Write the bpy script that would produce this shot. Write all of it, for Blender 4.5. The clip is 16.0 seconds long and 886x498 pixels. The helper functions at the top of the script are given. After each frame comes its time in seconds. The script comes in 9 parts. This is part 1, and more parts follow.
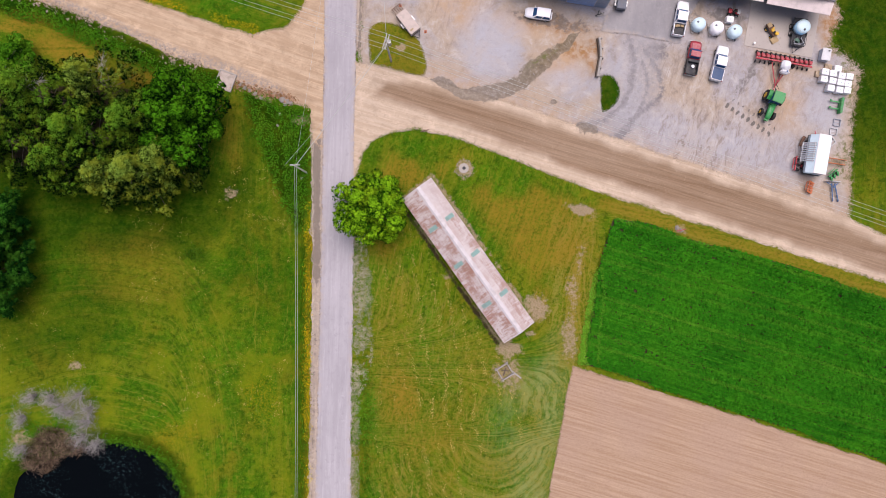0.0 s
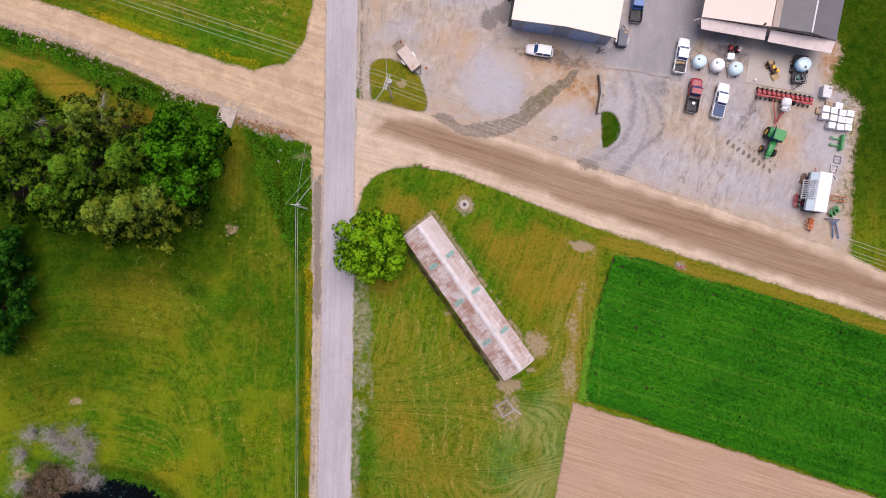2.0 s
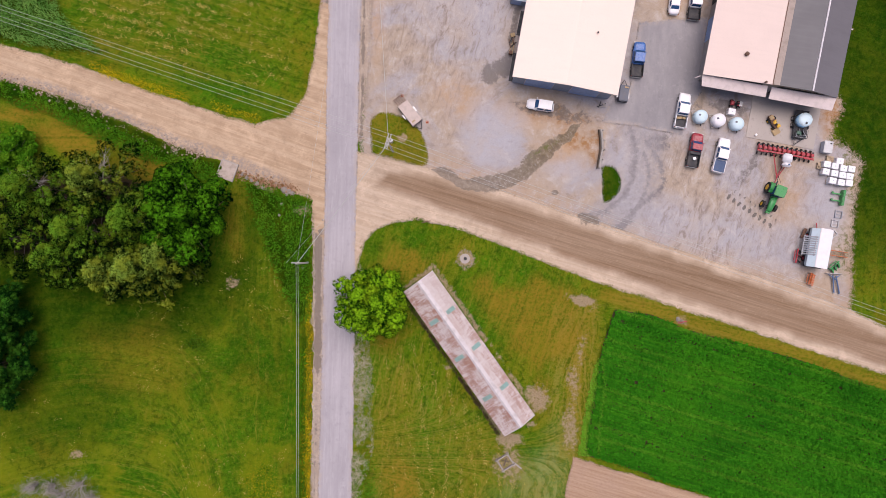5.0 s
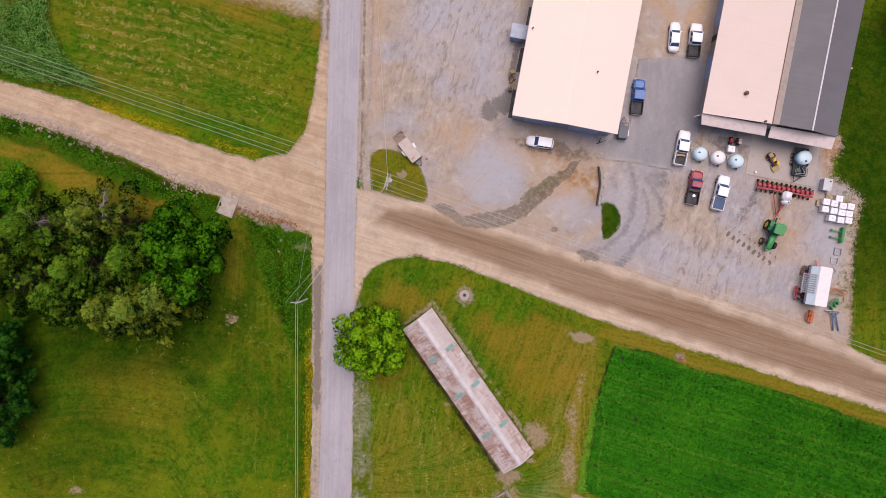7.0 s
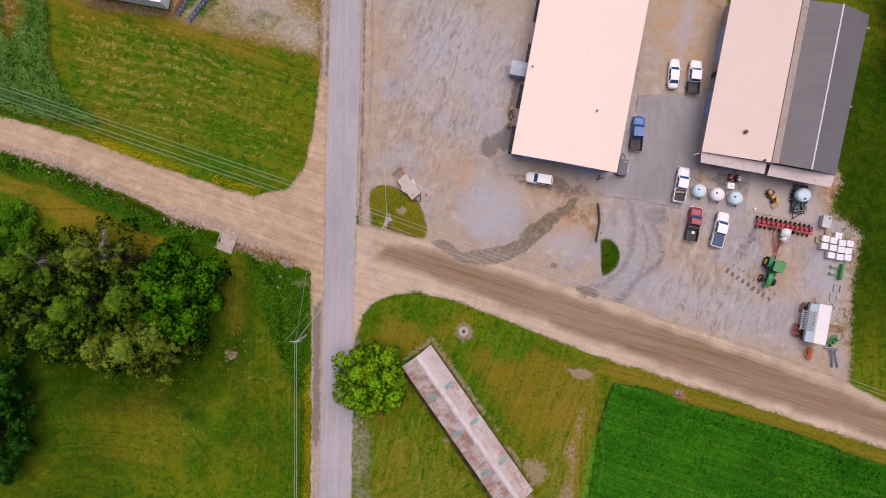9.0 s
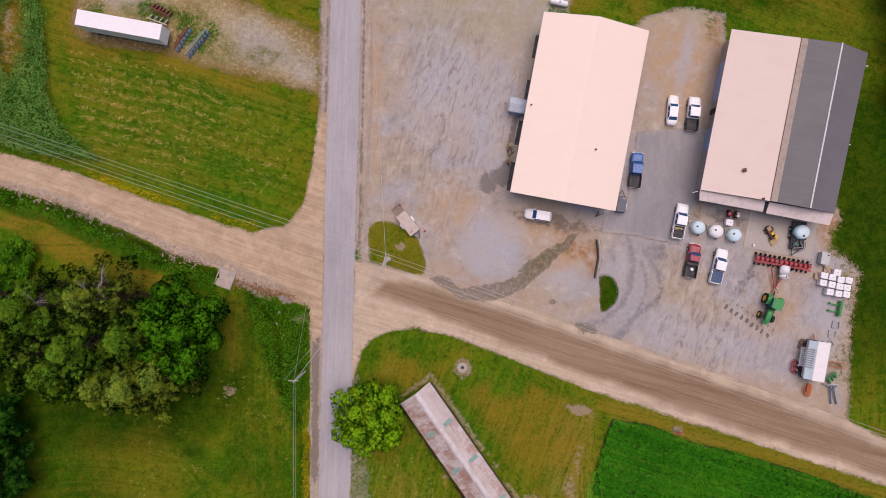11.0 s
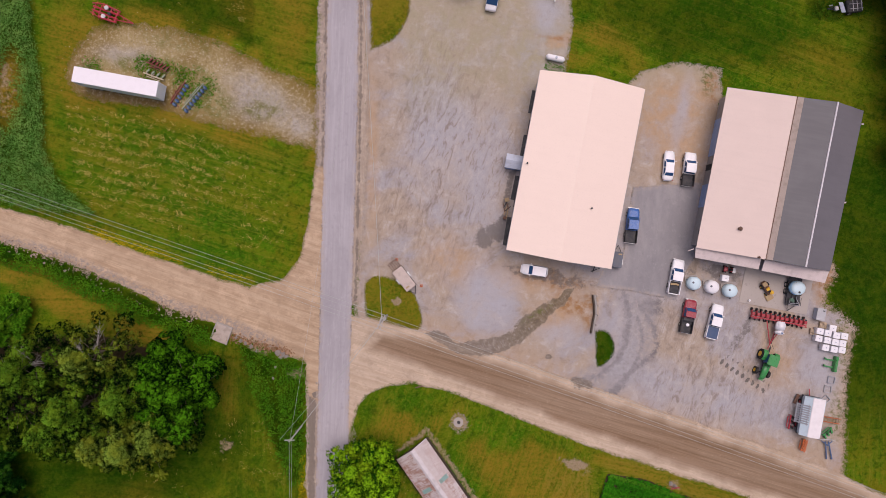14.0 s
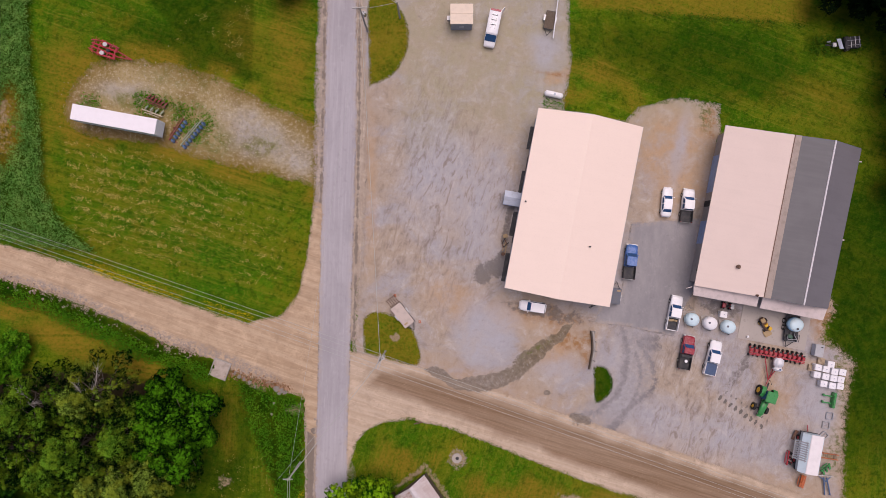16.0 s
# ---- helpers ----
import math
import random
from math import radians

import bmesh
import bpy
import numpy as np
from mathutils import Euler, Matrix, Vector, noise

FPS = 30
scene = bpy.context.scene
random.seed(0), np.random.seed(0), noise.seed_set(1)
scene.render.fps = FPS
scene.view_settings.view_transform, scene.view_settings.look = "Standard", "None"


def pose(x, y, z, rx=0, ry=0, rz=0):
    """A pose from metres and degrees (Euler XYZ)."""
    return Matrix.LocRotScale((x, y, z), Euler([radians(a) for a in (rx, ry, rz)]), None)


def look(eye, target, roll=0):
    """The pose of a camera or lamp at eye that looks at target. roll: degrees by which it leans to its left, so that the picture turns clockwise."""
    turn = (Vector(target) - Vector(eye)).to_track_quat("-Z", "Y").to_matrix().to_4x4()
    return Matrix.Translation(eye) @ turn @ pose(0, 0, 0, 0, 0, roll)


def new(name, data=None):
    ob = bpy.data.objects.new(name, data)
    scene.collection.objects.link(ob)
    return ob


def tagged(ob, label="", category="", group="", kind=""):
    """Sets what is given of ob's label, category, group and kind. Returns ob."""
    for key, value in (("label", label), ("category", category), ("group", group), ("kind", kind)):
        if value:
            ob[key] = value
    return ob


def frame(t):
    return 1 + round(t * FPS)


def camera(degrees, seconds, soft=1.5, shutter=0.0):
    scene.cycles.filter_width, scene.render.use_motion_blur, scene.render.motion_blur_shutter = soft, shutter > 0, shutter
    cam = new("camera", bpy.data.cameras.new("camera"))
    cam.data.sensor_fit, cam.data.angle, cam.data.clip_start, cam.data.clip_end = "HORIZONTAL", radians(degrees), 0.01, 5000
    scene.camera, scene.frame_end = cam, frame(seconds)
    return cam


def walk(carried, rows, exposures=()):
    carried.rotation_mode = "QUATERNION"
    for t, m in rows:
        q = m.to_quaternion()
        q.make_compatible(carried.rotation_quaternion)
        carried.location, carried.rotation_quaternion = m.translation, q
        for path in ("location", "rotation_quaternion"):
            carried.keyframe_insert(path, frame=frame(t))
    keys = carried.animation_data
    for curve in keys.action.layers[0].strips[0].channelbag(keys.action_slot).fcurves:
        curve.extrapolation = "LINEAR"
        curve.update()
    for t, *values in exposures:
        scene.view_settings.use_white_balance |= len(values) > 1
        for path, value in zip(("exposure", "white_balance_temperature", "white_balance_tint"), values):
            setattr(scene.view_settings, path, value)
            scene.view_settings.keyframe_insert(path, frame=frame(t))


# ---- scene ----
EXPOSURE = 0.20
cam = camera(74.0, 16.0, 0.6)
# seconds, eye x y z, then the three turns in degrees; the lens looks straight down
PATH = [
    (0.0, 0.064, -0.054, 97.525, 0.103, -0.014, -0.334),
    (0.5, 0.068, 1.560, 97.524, 0.077, -0.011, -0.321),
    (1.0, 0.028, 3.140, 97.533, 0.024, -0.024, -0.284),
    (1.5, 0.034, 4.640, 97.552, 0.014, -0.012, -0.251),
    (2.0, 0.055, 6.110, 97.572, 0.019, 0.012, -0.252),
    (2.5, 0.065, 7.553, 97.569, 0.033, 0.032, -0.226),
    (3.0, 0.072, 9.011, 97.581, 0.052, 0.050, -0.204),
    (3.5, 0.073, 10.481, 97.599, 0.064, 0.068, -0.174),
    (4.0, 0.078, 11.987, 97.609, 0.057, 0.083, -0.159),
    (6.5, 0.181, 19.519, 97.654, 0.078, 0.078, -0.052),
    (7.0, 0.213, 21.015, 97.661, 0.096, 0.085, -0.030),
    (7.5, 0.243, 22.518, 97.680, 0.105, 0.084, -0.003),
    (8.0, 0.284, 24.012, 97.684, 0.105, 0.075, 0.011),
    (8.5, 0.285, 25.480, 97.684, 0.134, 0.096, 0.014),
    (9.0, 0.330, 26.980, 97.692, 0.124, 0.081, 0.032),
    (11.5, 0.557, 34.411, 97.716, 0.172, 0.065, 0.067),
    (12.0, 0.639, 35.923, 97.729, 0.175, 0.065, 0.076),
    (12.5, 0.732, 37.446, 97.765, 0.173, 0.058, 0.094),
    (13.0, 0.844, 38.988, 97.811, 0.165, 0.051, 0.109),
    (13.5, 0.954, 40.530, 97.846, 0.159, 0.049, 0.112),
    (14.0, 1.057, 42.054, 97.874, 0.156, 0.042, 0.118),
    (14.5, 1.118, 43.548, 97.895, 0.162, 0.043, 0.115),
    (15.0, 1.194, 45.039, 97.913, 0.169, 0.040, 0.120),
    (15.5, 1.240, 46.507, 97.934, 0.180, 0.034, 0.112),
    (16.0, 1.285, 47.994, 97.942, 0.188, 0.028, 0.106),
]
walk(cam, [(t, pose(x, y, z, rx, ry, rz)) for t, x, y, z, rx, ry, rz in PATH], [(t, EXPOSURE + e, k, m) for t, e, k, m in ((0.0, 0.0, 6250, 21.5), (4.0, -0.1, 6330, 23), (8.0, -0.34, 6420, 24.5), (12.0, -0.48, 6480, 26), (16.0, -0.51, 6480, 26))])

# ---- sky and sun: overcast, a broad soft light from the north-east ----
world = bpy.data.worlds.new("sky")
scene.world = world
world.use_nodes = True
wn = world.node_tree.nodes
sky = wn.new("ShaderNodeTexSky")
sky.sky_type, sky.sun_disc = "NISHITA", False
sky.sun_elevation, sky.sun_rotation = radians(74), radians(22)
sky.dust_density, sky.air_density = 3.0, 1.0
world.node_tree.links.new(sky.outputs["Color"], wn["Background"].inputs["Color"])
wn["Background"].inputs["Strength"].default_value = 0.085
sun = new("sun", bpy.data.lights.new("sun", "SUN"))
sun.data.energy, sun.data.angle, sun.data.color = 2.75, radians(55), (1.0, 0.93, 0.84)
sun.matrix_world = look((6, 15, 58), (0, 0, 0))


# ---- materials ----
class Nodes:
    """A small builder for node materials."""

    def __init__(self, name, rough=0.8, metal=0.0, spec=0.3):
        self.mat = bpy.data.materials.new(name)
        self.mat.use_nodes = True
        self.t = self.mat.node_tree
        self.b = self.t.nodes["Principled BSDF"]
        self.b.inputs["Roughness"].default_value = rough
        self.b.inputs["Metallic"].default_value = metal
        self.b.inputs["Specular IOR Level"].default_value = spec
        self.pos = self.t.nodes.new("ShaderNodeNewGeometry").outputs["Position"]
        self.loc = self.t.nodes.new("ShaderNodeTexCoord").outputs["Object"]

    def put(self, node, key, value):
        if isinstance(value, bpy.types.NodeSocket):
            self.t.links.new(value, node.inputs[key])
        else:
            if isinstance(value, (tuple, list)) and len(value) == 3 and len(node.inputs[key].default_value) == 4:
                value = (*value, 1)
            node.inputs[key].default_value = value

    def stretched(self, angle, sx, sy, vec=None):
        m = self.t.nodes.new("ShaderNodeMapping")
        self.put(m, "Vector", vec or self.pos)
        m.vector_type = "TEXTURE"
        m.inputs["Rotation"].default_value = (0, 0, radians(angle))
        m.inputs["Scale"].default_value = (sx, sy, 1)
        return m.outputs[0]

    def noise(self, scale, detail=4, vec=None, rough=0.55, warp=0.0):
        n = self.t.nodes.new("ShaderNodeTexNoise")
        self.put(n, "Vector", vec or self.pos)
        self.put(n, "Scale", scale), self.put(n, "Detail", detail), self.put(n, "Roughness", rough), self.put(n, "Distortion", warp)
        return n.outputs["Fac"]

    def cells(self, scale, vec=None, what="Distance"):
        n = self.t.nodes.new("ShaderNodeTexVoronoi")
        self.put(n, "Vector", vec or self.pos)
        self.put(n, "Scale", scale)
        return n.outputs[what]

    def attr(self, name):
        n = self.t.nodes.new("ShaderNodeAttribute")
        n.attribute_name = name
        return n.outputs["Fac"]

    def rand(self):
        return self.t.nodes.new("ShaderNodeObjectInfo").outputs["Random"]

    def island(self):
        n = self.t.nodes.new("ShaderNodeNewGeometry")
        return n.outputs["Random Per Island"]

    def span(self, v, a, b, c=0.0, d=1.0):
        n = self.t.nodes.new("ShaderNodeMapRange")
        n.interpolation_type = "SMOOTHSTEP"
        for k, x in zip(("Value", "From Min", "From Max", "To Min", "To Max"), (v, a, b, c, d)):
            self.put(n, k, x)
        return n.outputs[0]

    def sum(self, op, a, b=0.0):
        n = self.t.nodes.new("ShaderNodeMath")
        n.operation = op
        self.put(n, 0, a), self.put(n, 1, b)
        return n.outputs[0]

    def mix(self, f, a, b, how="MIX"):
        n = self.t.nodes.new("ShaderNodeMix")
        n.data_type, n.blend_type = "RGBA", how
        self.put(n, 0, f), self.put(n, 6, a), self.put(n, 7, b)
        return n.outputs[2]

    def colour(self, c):
        self.put(self.b, "Base Color", c)
        return self

    def bump(self, h, depth=0.05, strength=0.6):
        n = self.t.nodes.new("ShaderNodeBump")
        n.inputs["Strength"].default_value, n.inputs["Distance"].default_value = strength, depth
        self.put(n, "Height", h)
        self.t.links.new(n.outputs[0], self.b.inputs["Normal"])
        return self

    def feather(self, width, scale=2.2, vec=None, thin=1.0):
        """Scatters the surface out towards the edge of its sheet."""
        e = self.attr("edge")
        stray = self.sum("ADD", self.sum("MULTIPLY", self.sum("SUBTRACT", self.noise(scale, 7, vec, 0.72), 0.5), 1.7), self.sum("MULTIPLY", self.sum("SUBTRACT", self.noise(0.35, 3, vec), 0.5), 1.2))
        f = self.sum("MULTIPLY", self.span(self.sum("ADD", self.sum("DIVIDE", e, width), stray), -0.12, 0.72), self.span(e, 0.0, 0.25 * width))
        if thin < 1:
            f = self.sum("MULTIPLY", f, self.sum("MULTIPLY", self.span(self.noise(1.5, 6, vec, 0.8), 0.38, 0.60, thin, 1.0), self.span(self.noise(0.3, 6, vec, 0.7), 0.38, 0.56, thin, 1.0)))
        f = self.sum("GREATER_THAN", f, self.span(self.cells(32, vec, "Color"), 0.14, 0.86, 0.05, 0.93))
        m = self.t.nodes.new("ShaderNodeMixShader")
        tr = self.t.nodes.new("ShaderNodeBsdfTransparent")
        self.put(m, 0, f)
        self.t.links.new(tr.outputs[0], m.inputs[1])
        self.t.links.new(self.b.outputs[0], m.inputs[2])
        self.t.links.new(m.outputs[0], self.t.nodes["Material Output"].inputs["Surface"])
        return self


def paint(name, c, rough=0.5, metal=0.0, dirt=0.25, spec=0.4, dirt_colour=(0.2, 0.17, 0.13)):
    """Painted or moulded surface with grime at two scales and a little bump."""
    n = Nodes(name, rough, metal, spec)
    g = n.sum("MULTIPLY", n.span(n.noise(1.3, 5), 0.42, 0.75), dirt)
    f = n.sum("MULTIPLY", n.span(n.noise(9, 4), 0.4, 0.8), dirt * 0.7)
    col = n.mix(f, n.mix(g, c, dirt_colour), tuple(x * 0.6 for x in c))
    n.colour(col).bump(n.noise(14, 3), 0.01, 0.15)
    n.put(n.b, "Roughness", n.span(n.noise(3, 4), 0.3, 0.7, max(rough - 0.1, 0.05), min(rough + 0.15, 1)))
    return n.mat


def turf(n):
    """Colour of mown and rough grass, from wide patches down to single tufts."""
    big, wide, mid = n.noise(0.05, 3, rough=0.5), n.noise(0.13, 5, rough=0.75, warp=0.4), n.noise(0.36, 6, rough=0.75)
    fine, tiny = n.noise(2.0, 5, rough=0.75), n.noise(7, 3, rough=0.8)
    run = n.t.nodes.new("ShaderNodeCombineXYZ")
    way = n.t.nodes.new("ShaderNodeVectorMath")
    way.operation = "SCALE"
    n.put(way, 0, n.pos), n.put(way, 3, 0.075)
    n.put(run, 0, n.sum("ADD", n.attr("across"), n.sum("MULTIPLY", n.noise(0.5, 3), 0.8)))
    lane = n.t.nodes.new("ShaderNodeVectorMath")
    n.put(lane, 0, run.outputs[0]), n.put(lane, 1, way.outputs[0])
    mow, pass_ = n.noise(1.5, 5, lane.outputs[0], 0.78), n.noise(0.33, 3, lane.outputs[0], 0.5)
    patch, clump = n.noise(0.8, 5, rough=0.7, warp=0.5), n.noise(0.075, 6, rough=0.72, warp=0.8)
    c = n.mix(n.span(big, 0.42, 0.58), (0.046, 0.145, 0.002), (0.110, 0.175, 0.004))
    c = n.mix(n.span(clump, 0.52, 0.66, 0, 0.6), c, (0.190, 0.150, 0.008))
    c = n.mix(n.span(clump, 0.46, 0.36, 0, 0.7), c, (0.040, 0.165, 0.003))
    c = n.mix(n.span(wide, 0.54, 0.66, 0, 0.5), c, (0.215, 0.160, 0.010))
    c = n.mix(n.span(wide, 0.46, 0.38, 0, 0.55), c, (0.070, 0.205, 0.003))
    c = n.mix(n.span(mid, 0.53, 0.65, 0, 0.42), c, (0.225, 0.195, 0.010))
    c = n.mix(n.span(mid, 0.48, 0.38, 0, 0.6), c, (0.028, 0.104, 0.002))
    c = n.mix(n.span(pass_, 0.53, 0.63, 0, 0.38), c, (0.200, 0.190, 0.010))
    c = n.mix(n.span(pass_, 0.47, 0.37, 0, 0.42), c, (0.032, 0.112, 0.002))
    c = n.mix(n.span(mow, 0.53, 0.64, 0, 0.5), c, (0.25, 0.235, 0.022))
    c = n.mix(n.span(mow, 0.47, 0.36, 0, 0.5), c, (0.024, 0.082, 0.002))
    c = n.mix(n.span(patch, 0.54, 0.68, 0, 0.3), c, (0.27, 0.235, 0.020))
    c = n.mix(n.span(patch, 0.48, 0.37, 0, 0.62), c, (0.020, 0.078, 0.002))
    c = n.mix(n.span(fine, 0.53, 0.65, 0, 0.35), c, (0.27, 0.25, 0.03))
    c = n.mix(n.span(fine, 0.47, 0.36, 0, 0.45), c, (0.018, 0.060, 0.002))
    c = n.mix(n.span(tiny, 0.53, 0.66, 0, 0.2), c, (0.27, 0.27, 0.03))
    return n.mix(n.span(tiny, 0.47, 0.34, 0, 0.2), c, (0.020, 0.050, 0.002)), fine, tiny, mow, patch


def soil(n, vec=None):
    c = n.mix(n.noise(0.5, 6, vec, 0.65), (0.33, 0.24, 0.15), (0.47, 0.36, 0.235))
    return n.mix(n.span(n.noise(7, 4), 0.4, 0.75, 0, 0.6), c, (0.25, 0.17, 0.11))


def make_ground(name, soft_edge=False):
    n = Nodes(name, 0.95, spec=0.03)
    c, fine, tiny, mow, patch = turf(n)
    c = n.mix(n.sum("MULTIPLY", n.attr("hay"), n.span(n.noise(1.0, 5, n.stretched(-16, 2.2, 0.6), 0.75), 0.52, 0.68, 0, 0.7)), c, (0.30, 0.25, 0.04))
    c = n.mix(n.sum("MULTIPLY", n.attr("dabs"), n.span(n.noise(0.13, 5, rough=0.7), 0.46, 0.62, 0, 0.6)), c, (0.185, 0.225, 0.006))
    c = n.mix(n.sum("MULTIPLY", n.attr("hay_south"), n.span(n.noise(1.0, 5, n.stretched(82, 3.5, 0.5), 0.75), 0.54, 0.68, 0, 0.6)), c, (0.34, 0.25, 0.05))
    c = n.mix(n.sum("MULTIPLY", n.attr("mown"), n.span(n.sum("ADD", n.sum("MULTIPLY", mow, 0.6), n.sum("MULTIPLY", fine, 0.4)), 0.44, 0.60, 0, 0.8)), c, (0.27, 0.235, 0.04))
    c = n.mix(n.sum("MULTIPLY", n.attr("ring"), n.span(n.sum("ADD", n.sum("MULTIPLY", mow, 0.55), n.sum("MULTIPLY", n.noise(0.9, 6, rough=0.75), 0.45)), 0.40, 0.62, 0.15, 0.9)), c, (0.25, 0.31, 0.10))
    # dark greens of rank growth, used for painted shade on the lawns too
    c = n.mix(n.sum("MULTIPLY", n.attr("lush_or_shade"), n.span(fine, 0.25, 0.7, 1.0, 0.85)), c, n.mix(n.span(patch, 0.40, 0.60, 0.6, 0.0), n.mix(n.span(n.noise(0.22, 6, rough=0.72), 0.42, 0.62), (0.011, 0.048, 0.001), (0.044, 0.078, 0.002)), (0.008, 0.034, 0.001)))
    c = n.mix(n.sum("MULTIPLY", n.attr("dry"), n.span(n.sum("ADD", n.sum("MULTIPLY", fine, 0.5), n.sum("MULTIPLY", mow, 0.5)), 0.36, 0.60, 0.2, 0.9)), c, (0.30, 0.185, 0.018))
    flower = n.span(n.noise(3.5, 4, rough=0.8), 0.5, 0.6)
    c = n.mix(n.sum("MULTIPLY", n.attr("flower"), flower), c, (0.48, 0.30, 0.004))
    bare = n.span(n.sum("ADD", n.attr("bare"), n.sum("MULTIPLY", n.sum("SUBTRACT", n.noise(1.6, 7, rough=0.75), 0.5), 2.4)), 0.3, 0.85)
    c = n.mix(n.sum("MULTIPLY", bare, n.span(n.noise(4, 4, rough=0.8), 0.3, 0.55, 0.55, 0.95)), c, soil(n))
    litter_or_shade = n.span(n.sum("ADD", n.attr("litter_or_shade"), n.sum("MULTIPLY", n.sum("SUBTRACT", n.noise(0.8, 5, rough=0.7), 0.5), 0.9)), 0.4, 0.7)
    c = n.mix(litter_or_shade, c, n.mix(n.noise(3, 4), (0.035, 0.028, 0.012), (0.075, 0.055, 0.03)))
    n.colour(c).bump(n.sum("ADD", n.sum("MULTIPLY", fine, 1.2), tiny), 0.16, 0.9)
    return n.feather(0.9, 2.5).mat if soft_edge else n.mat


def make_yard():
    n = Nodes("yard_gravel", 0.95, spec=0.15)
    big, mid, small = n.noise(0.085, 6, rough=0.65, warp=0.6), n.noise(0.36, 7, rough=0.72, warp=0.5), n.noise(1.3, 6, rough=0.75)
    c = n.mix(n.span(big, 0.36, 0.6), (0.385, 0.36, 0.368), (0.435, 0.345, 0.262))
    c = n.mix(n.span(mid, 0.51, 0.68, 0, 0.45), c, (0.60, 0.555, 0.53))
    c = n.mix(n.span(mid, 0.48, 0.35, 0, 0.6), c, (0.265, 0.21, 0.16))
    c = n.mix(n.sum("MULTIPLY", n.attr("olive"), n.span(mid, 0.36, 0.60, 0.95, 0.45)), c, (0.40, 0.35, 0.235))
    c = n.mix(n.sum("MULTIPLY", n.attr("tan"), n.span(mid, 0.36, 0.64, 0.95, 0.4)), c, (0.50, 0.335, 0.20))
    c = n.mix(n.sum("MULTIPLY", n.attr("rust"), n.span(n.noise(0.9, 6, rough=0.7), 0.38, 0.62, 0.1, 0.95)), c, (0.34, 0.17, 0.06))
    c = n.mix(n.sum("MULTIPLY", n.attr("grey"), n.span(mid, 0.36, 0.66, 0.95, 0.45)), c, (0.44, 0.43, 0.46))
    # wheel marks
    track = n.noise(1.0, 7, n.stretched(72, 3.2, 1.0), 0.72, 1.2)
    c = n.mix(n.sum("MULTIPLY", n.attr("worn"), n.span(track, 0.51, 0.64, 0, 0.75)), c, (0.26, 0.205, 0.165))
    c = n.mix(n.sum("MULTIPLY", n.attr("worn"), n.span(track, 0.48, 0.34, 0, 0.4)), c, (0.58, 0.52, 0.47))
    # turned-up strips where lorries swing round, broken and soft
    swept = n.sum("ADD", n.attr("sweep"), n.sum("MULTIPLY", n.sum("SUBTRACT", n.noise(0.9, 7, rough=0.76, warp=0.6), 0.5), 2.0))
    c = n.mix(n.sum("MULTIPLY", n.span(swept, 0.18, 0.74), 0.95), c, (0.170, 0.155, 0.152))
    c = n.mix(n.sum("MULTIPLY", n.attr("swing"), n.span(small, 0.40, 0.62, 0.75, 0.3)), c, (0.345, 0.325, 0.33))
    mud_or_dark = n.span(n.sum("ADD", n.attr("mud_or_dark"), n.sum("MULTIPLY", n.sum("SUBTRACT", n.noise(1.1, 7, rough=0.75), 0.5), 1.8)), 0.36, 0.78)
    c = n.mix(n.sum("MULTIPLY", mud_or_dark, 0.75), c, (0.15, 0.132, 0.118))
    print_ = n.span(n.sum("ADD", n.attr("tread"), n.sum("MULTIPLY", n.sum("SUBTRACT", n.noise(3, 5, rough=0.75), 0.5), 1.0)), 0.40, 0.62)
    c = n.mix(n.sum("MULTIPLY", print_, 0.8), c, (0.10, 0.09, 0.082))
    # a damp run-off, olive where it is fresh, scored by wheels
    wet = n.span(n.sum("ADD", n.attr("wet"), n.sum("MULTIPLY", n.sum("SUBTRACT", n.noise(0.8, 7, rough=0.75), 0.5), 1.2)), 0.38, 0.58)
    score = n.span(n.noise(1.0, 4, n.stretched(-58, 2.2, 0.22), 0.7, 0.5), 0.54, 0.64)
    damp = n.mix(n.span(small, 0.36, 0.64), (0.185, 0.150, 0.115), (0.28, 0.235, 0.19))
    damp = n.mix(n.attr("fresh"), damp, n.mix(n.span(small, 0.4, 0.6), (0.095, 0.066, 0.026), (0.18, 0.135, 0.066)))
    damp = n.mix(n.sum("MULTIPLY", score, n.span(n.attr("wet"), 0.8, 1.0, 0, 0.45)), damp, (0.42, 0.40, 0.38))
    c = n.mix(n.sum("MULTIPLY", wet, 0.88), c, damp)
    c = n.mix(n.sum("MULTIPLY", n.attr("green"), n.span(n.noise(1.2, 7, rough=0.78), 0.46, 0.58)), c, n.mix(n.noise(4, 4), (0.055, 0.085, 0.012), (0.20, 0.19, 0.05)))
    grit = n.cells(6.5)
    c = n.mix(n.span(small, 0.53, 0.70, 0, 0.22), c, (0.62, 0.575, 0.54))
    c = n.mix(n.span(small, 0.47, 0.32, 0, 0.28), c, (0.22, 0.18, 0.145))
    c = n.mix(n.span(n.noise(9, 3, rough=0.8), 0.35, 0.75, 0, 0.3), c, n.mix(0.55, c, (0.14, 0.12, 0.10)))
    c = n.mix(n.span(grit, 0.10, 0.02, 0, 0.3), c, (0.62, 0.58, 0.54))
    n.colour(c).bump(n.sum("ADD", n.noise(6, 5, rough=0.75), n.sum("MULTIPLY", mid, 2.0)), 0.07, 0.7)
    n.put(n.b, "Roughness", n.sum("SUBTRACT", 0.95, n.sum("MULTIPLY", wet, 0.25)))
    return n.feather(1.5, 1.6).mat


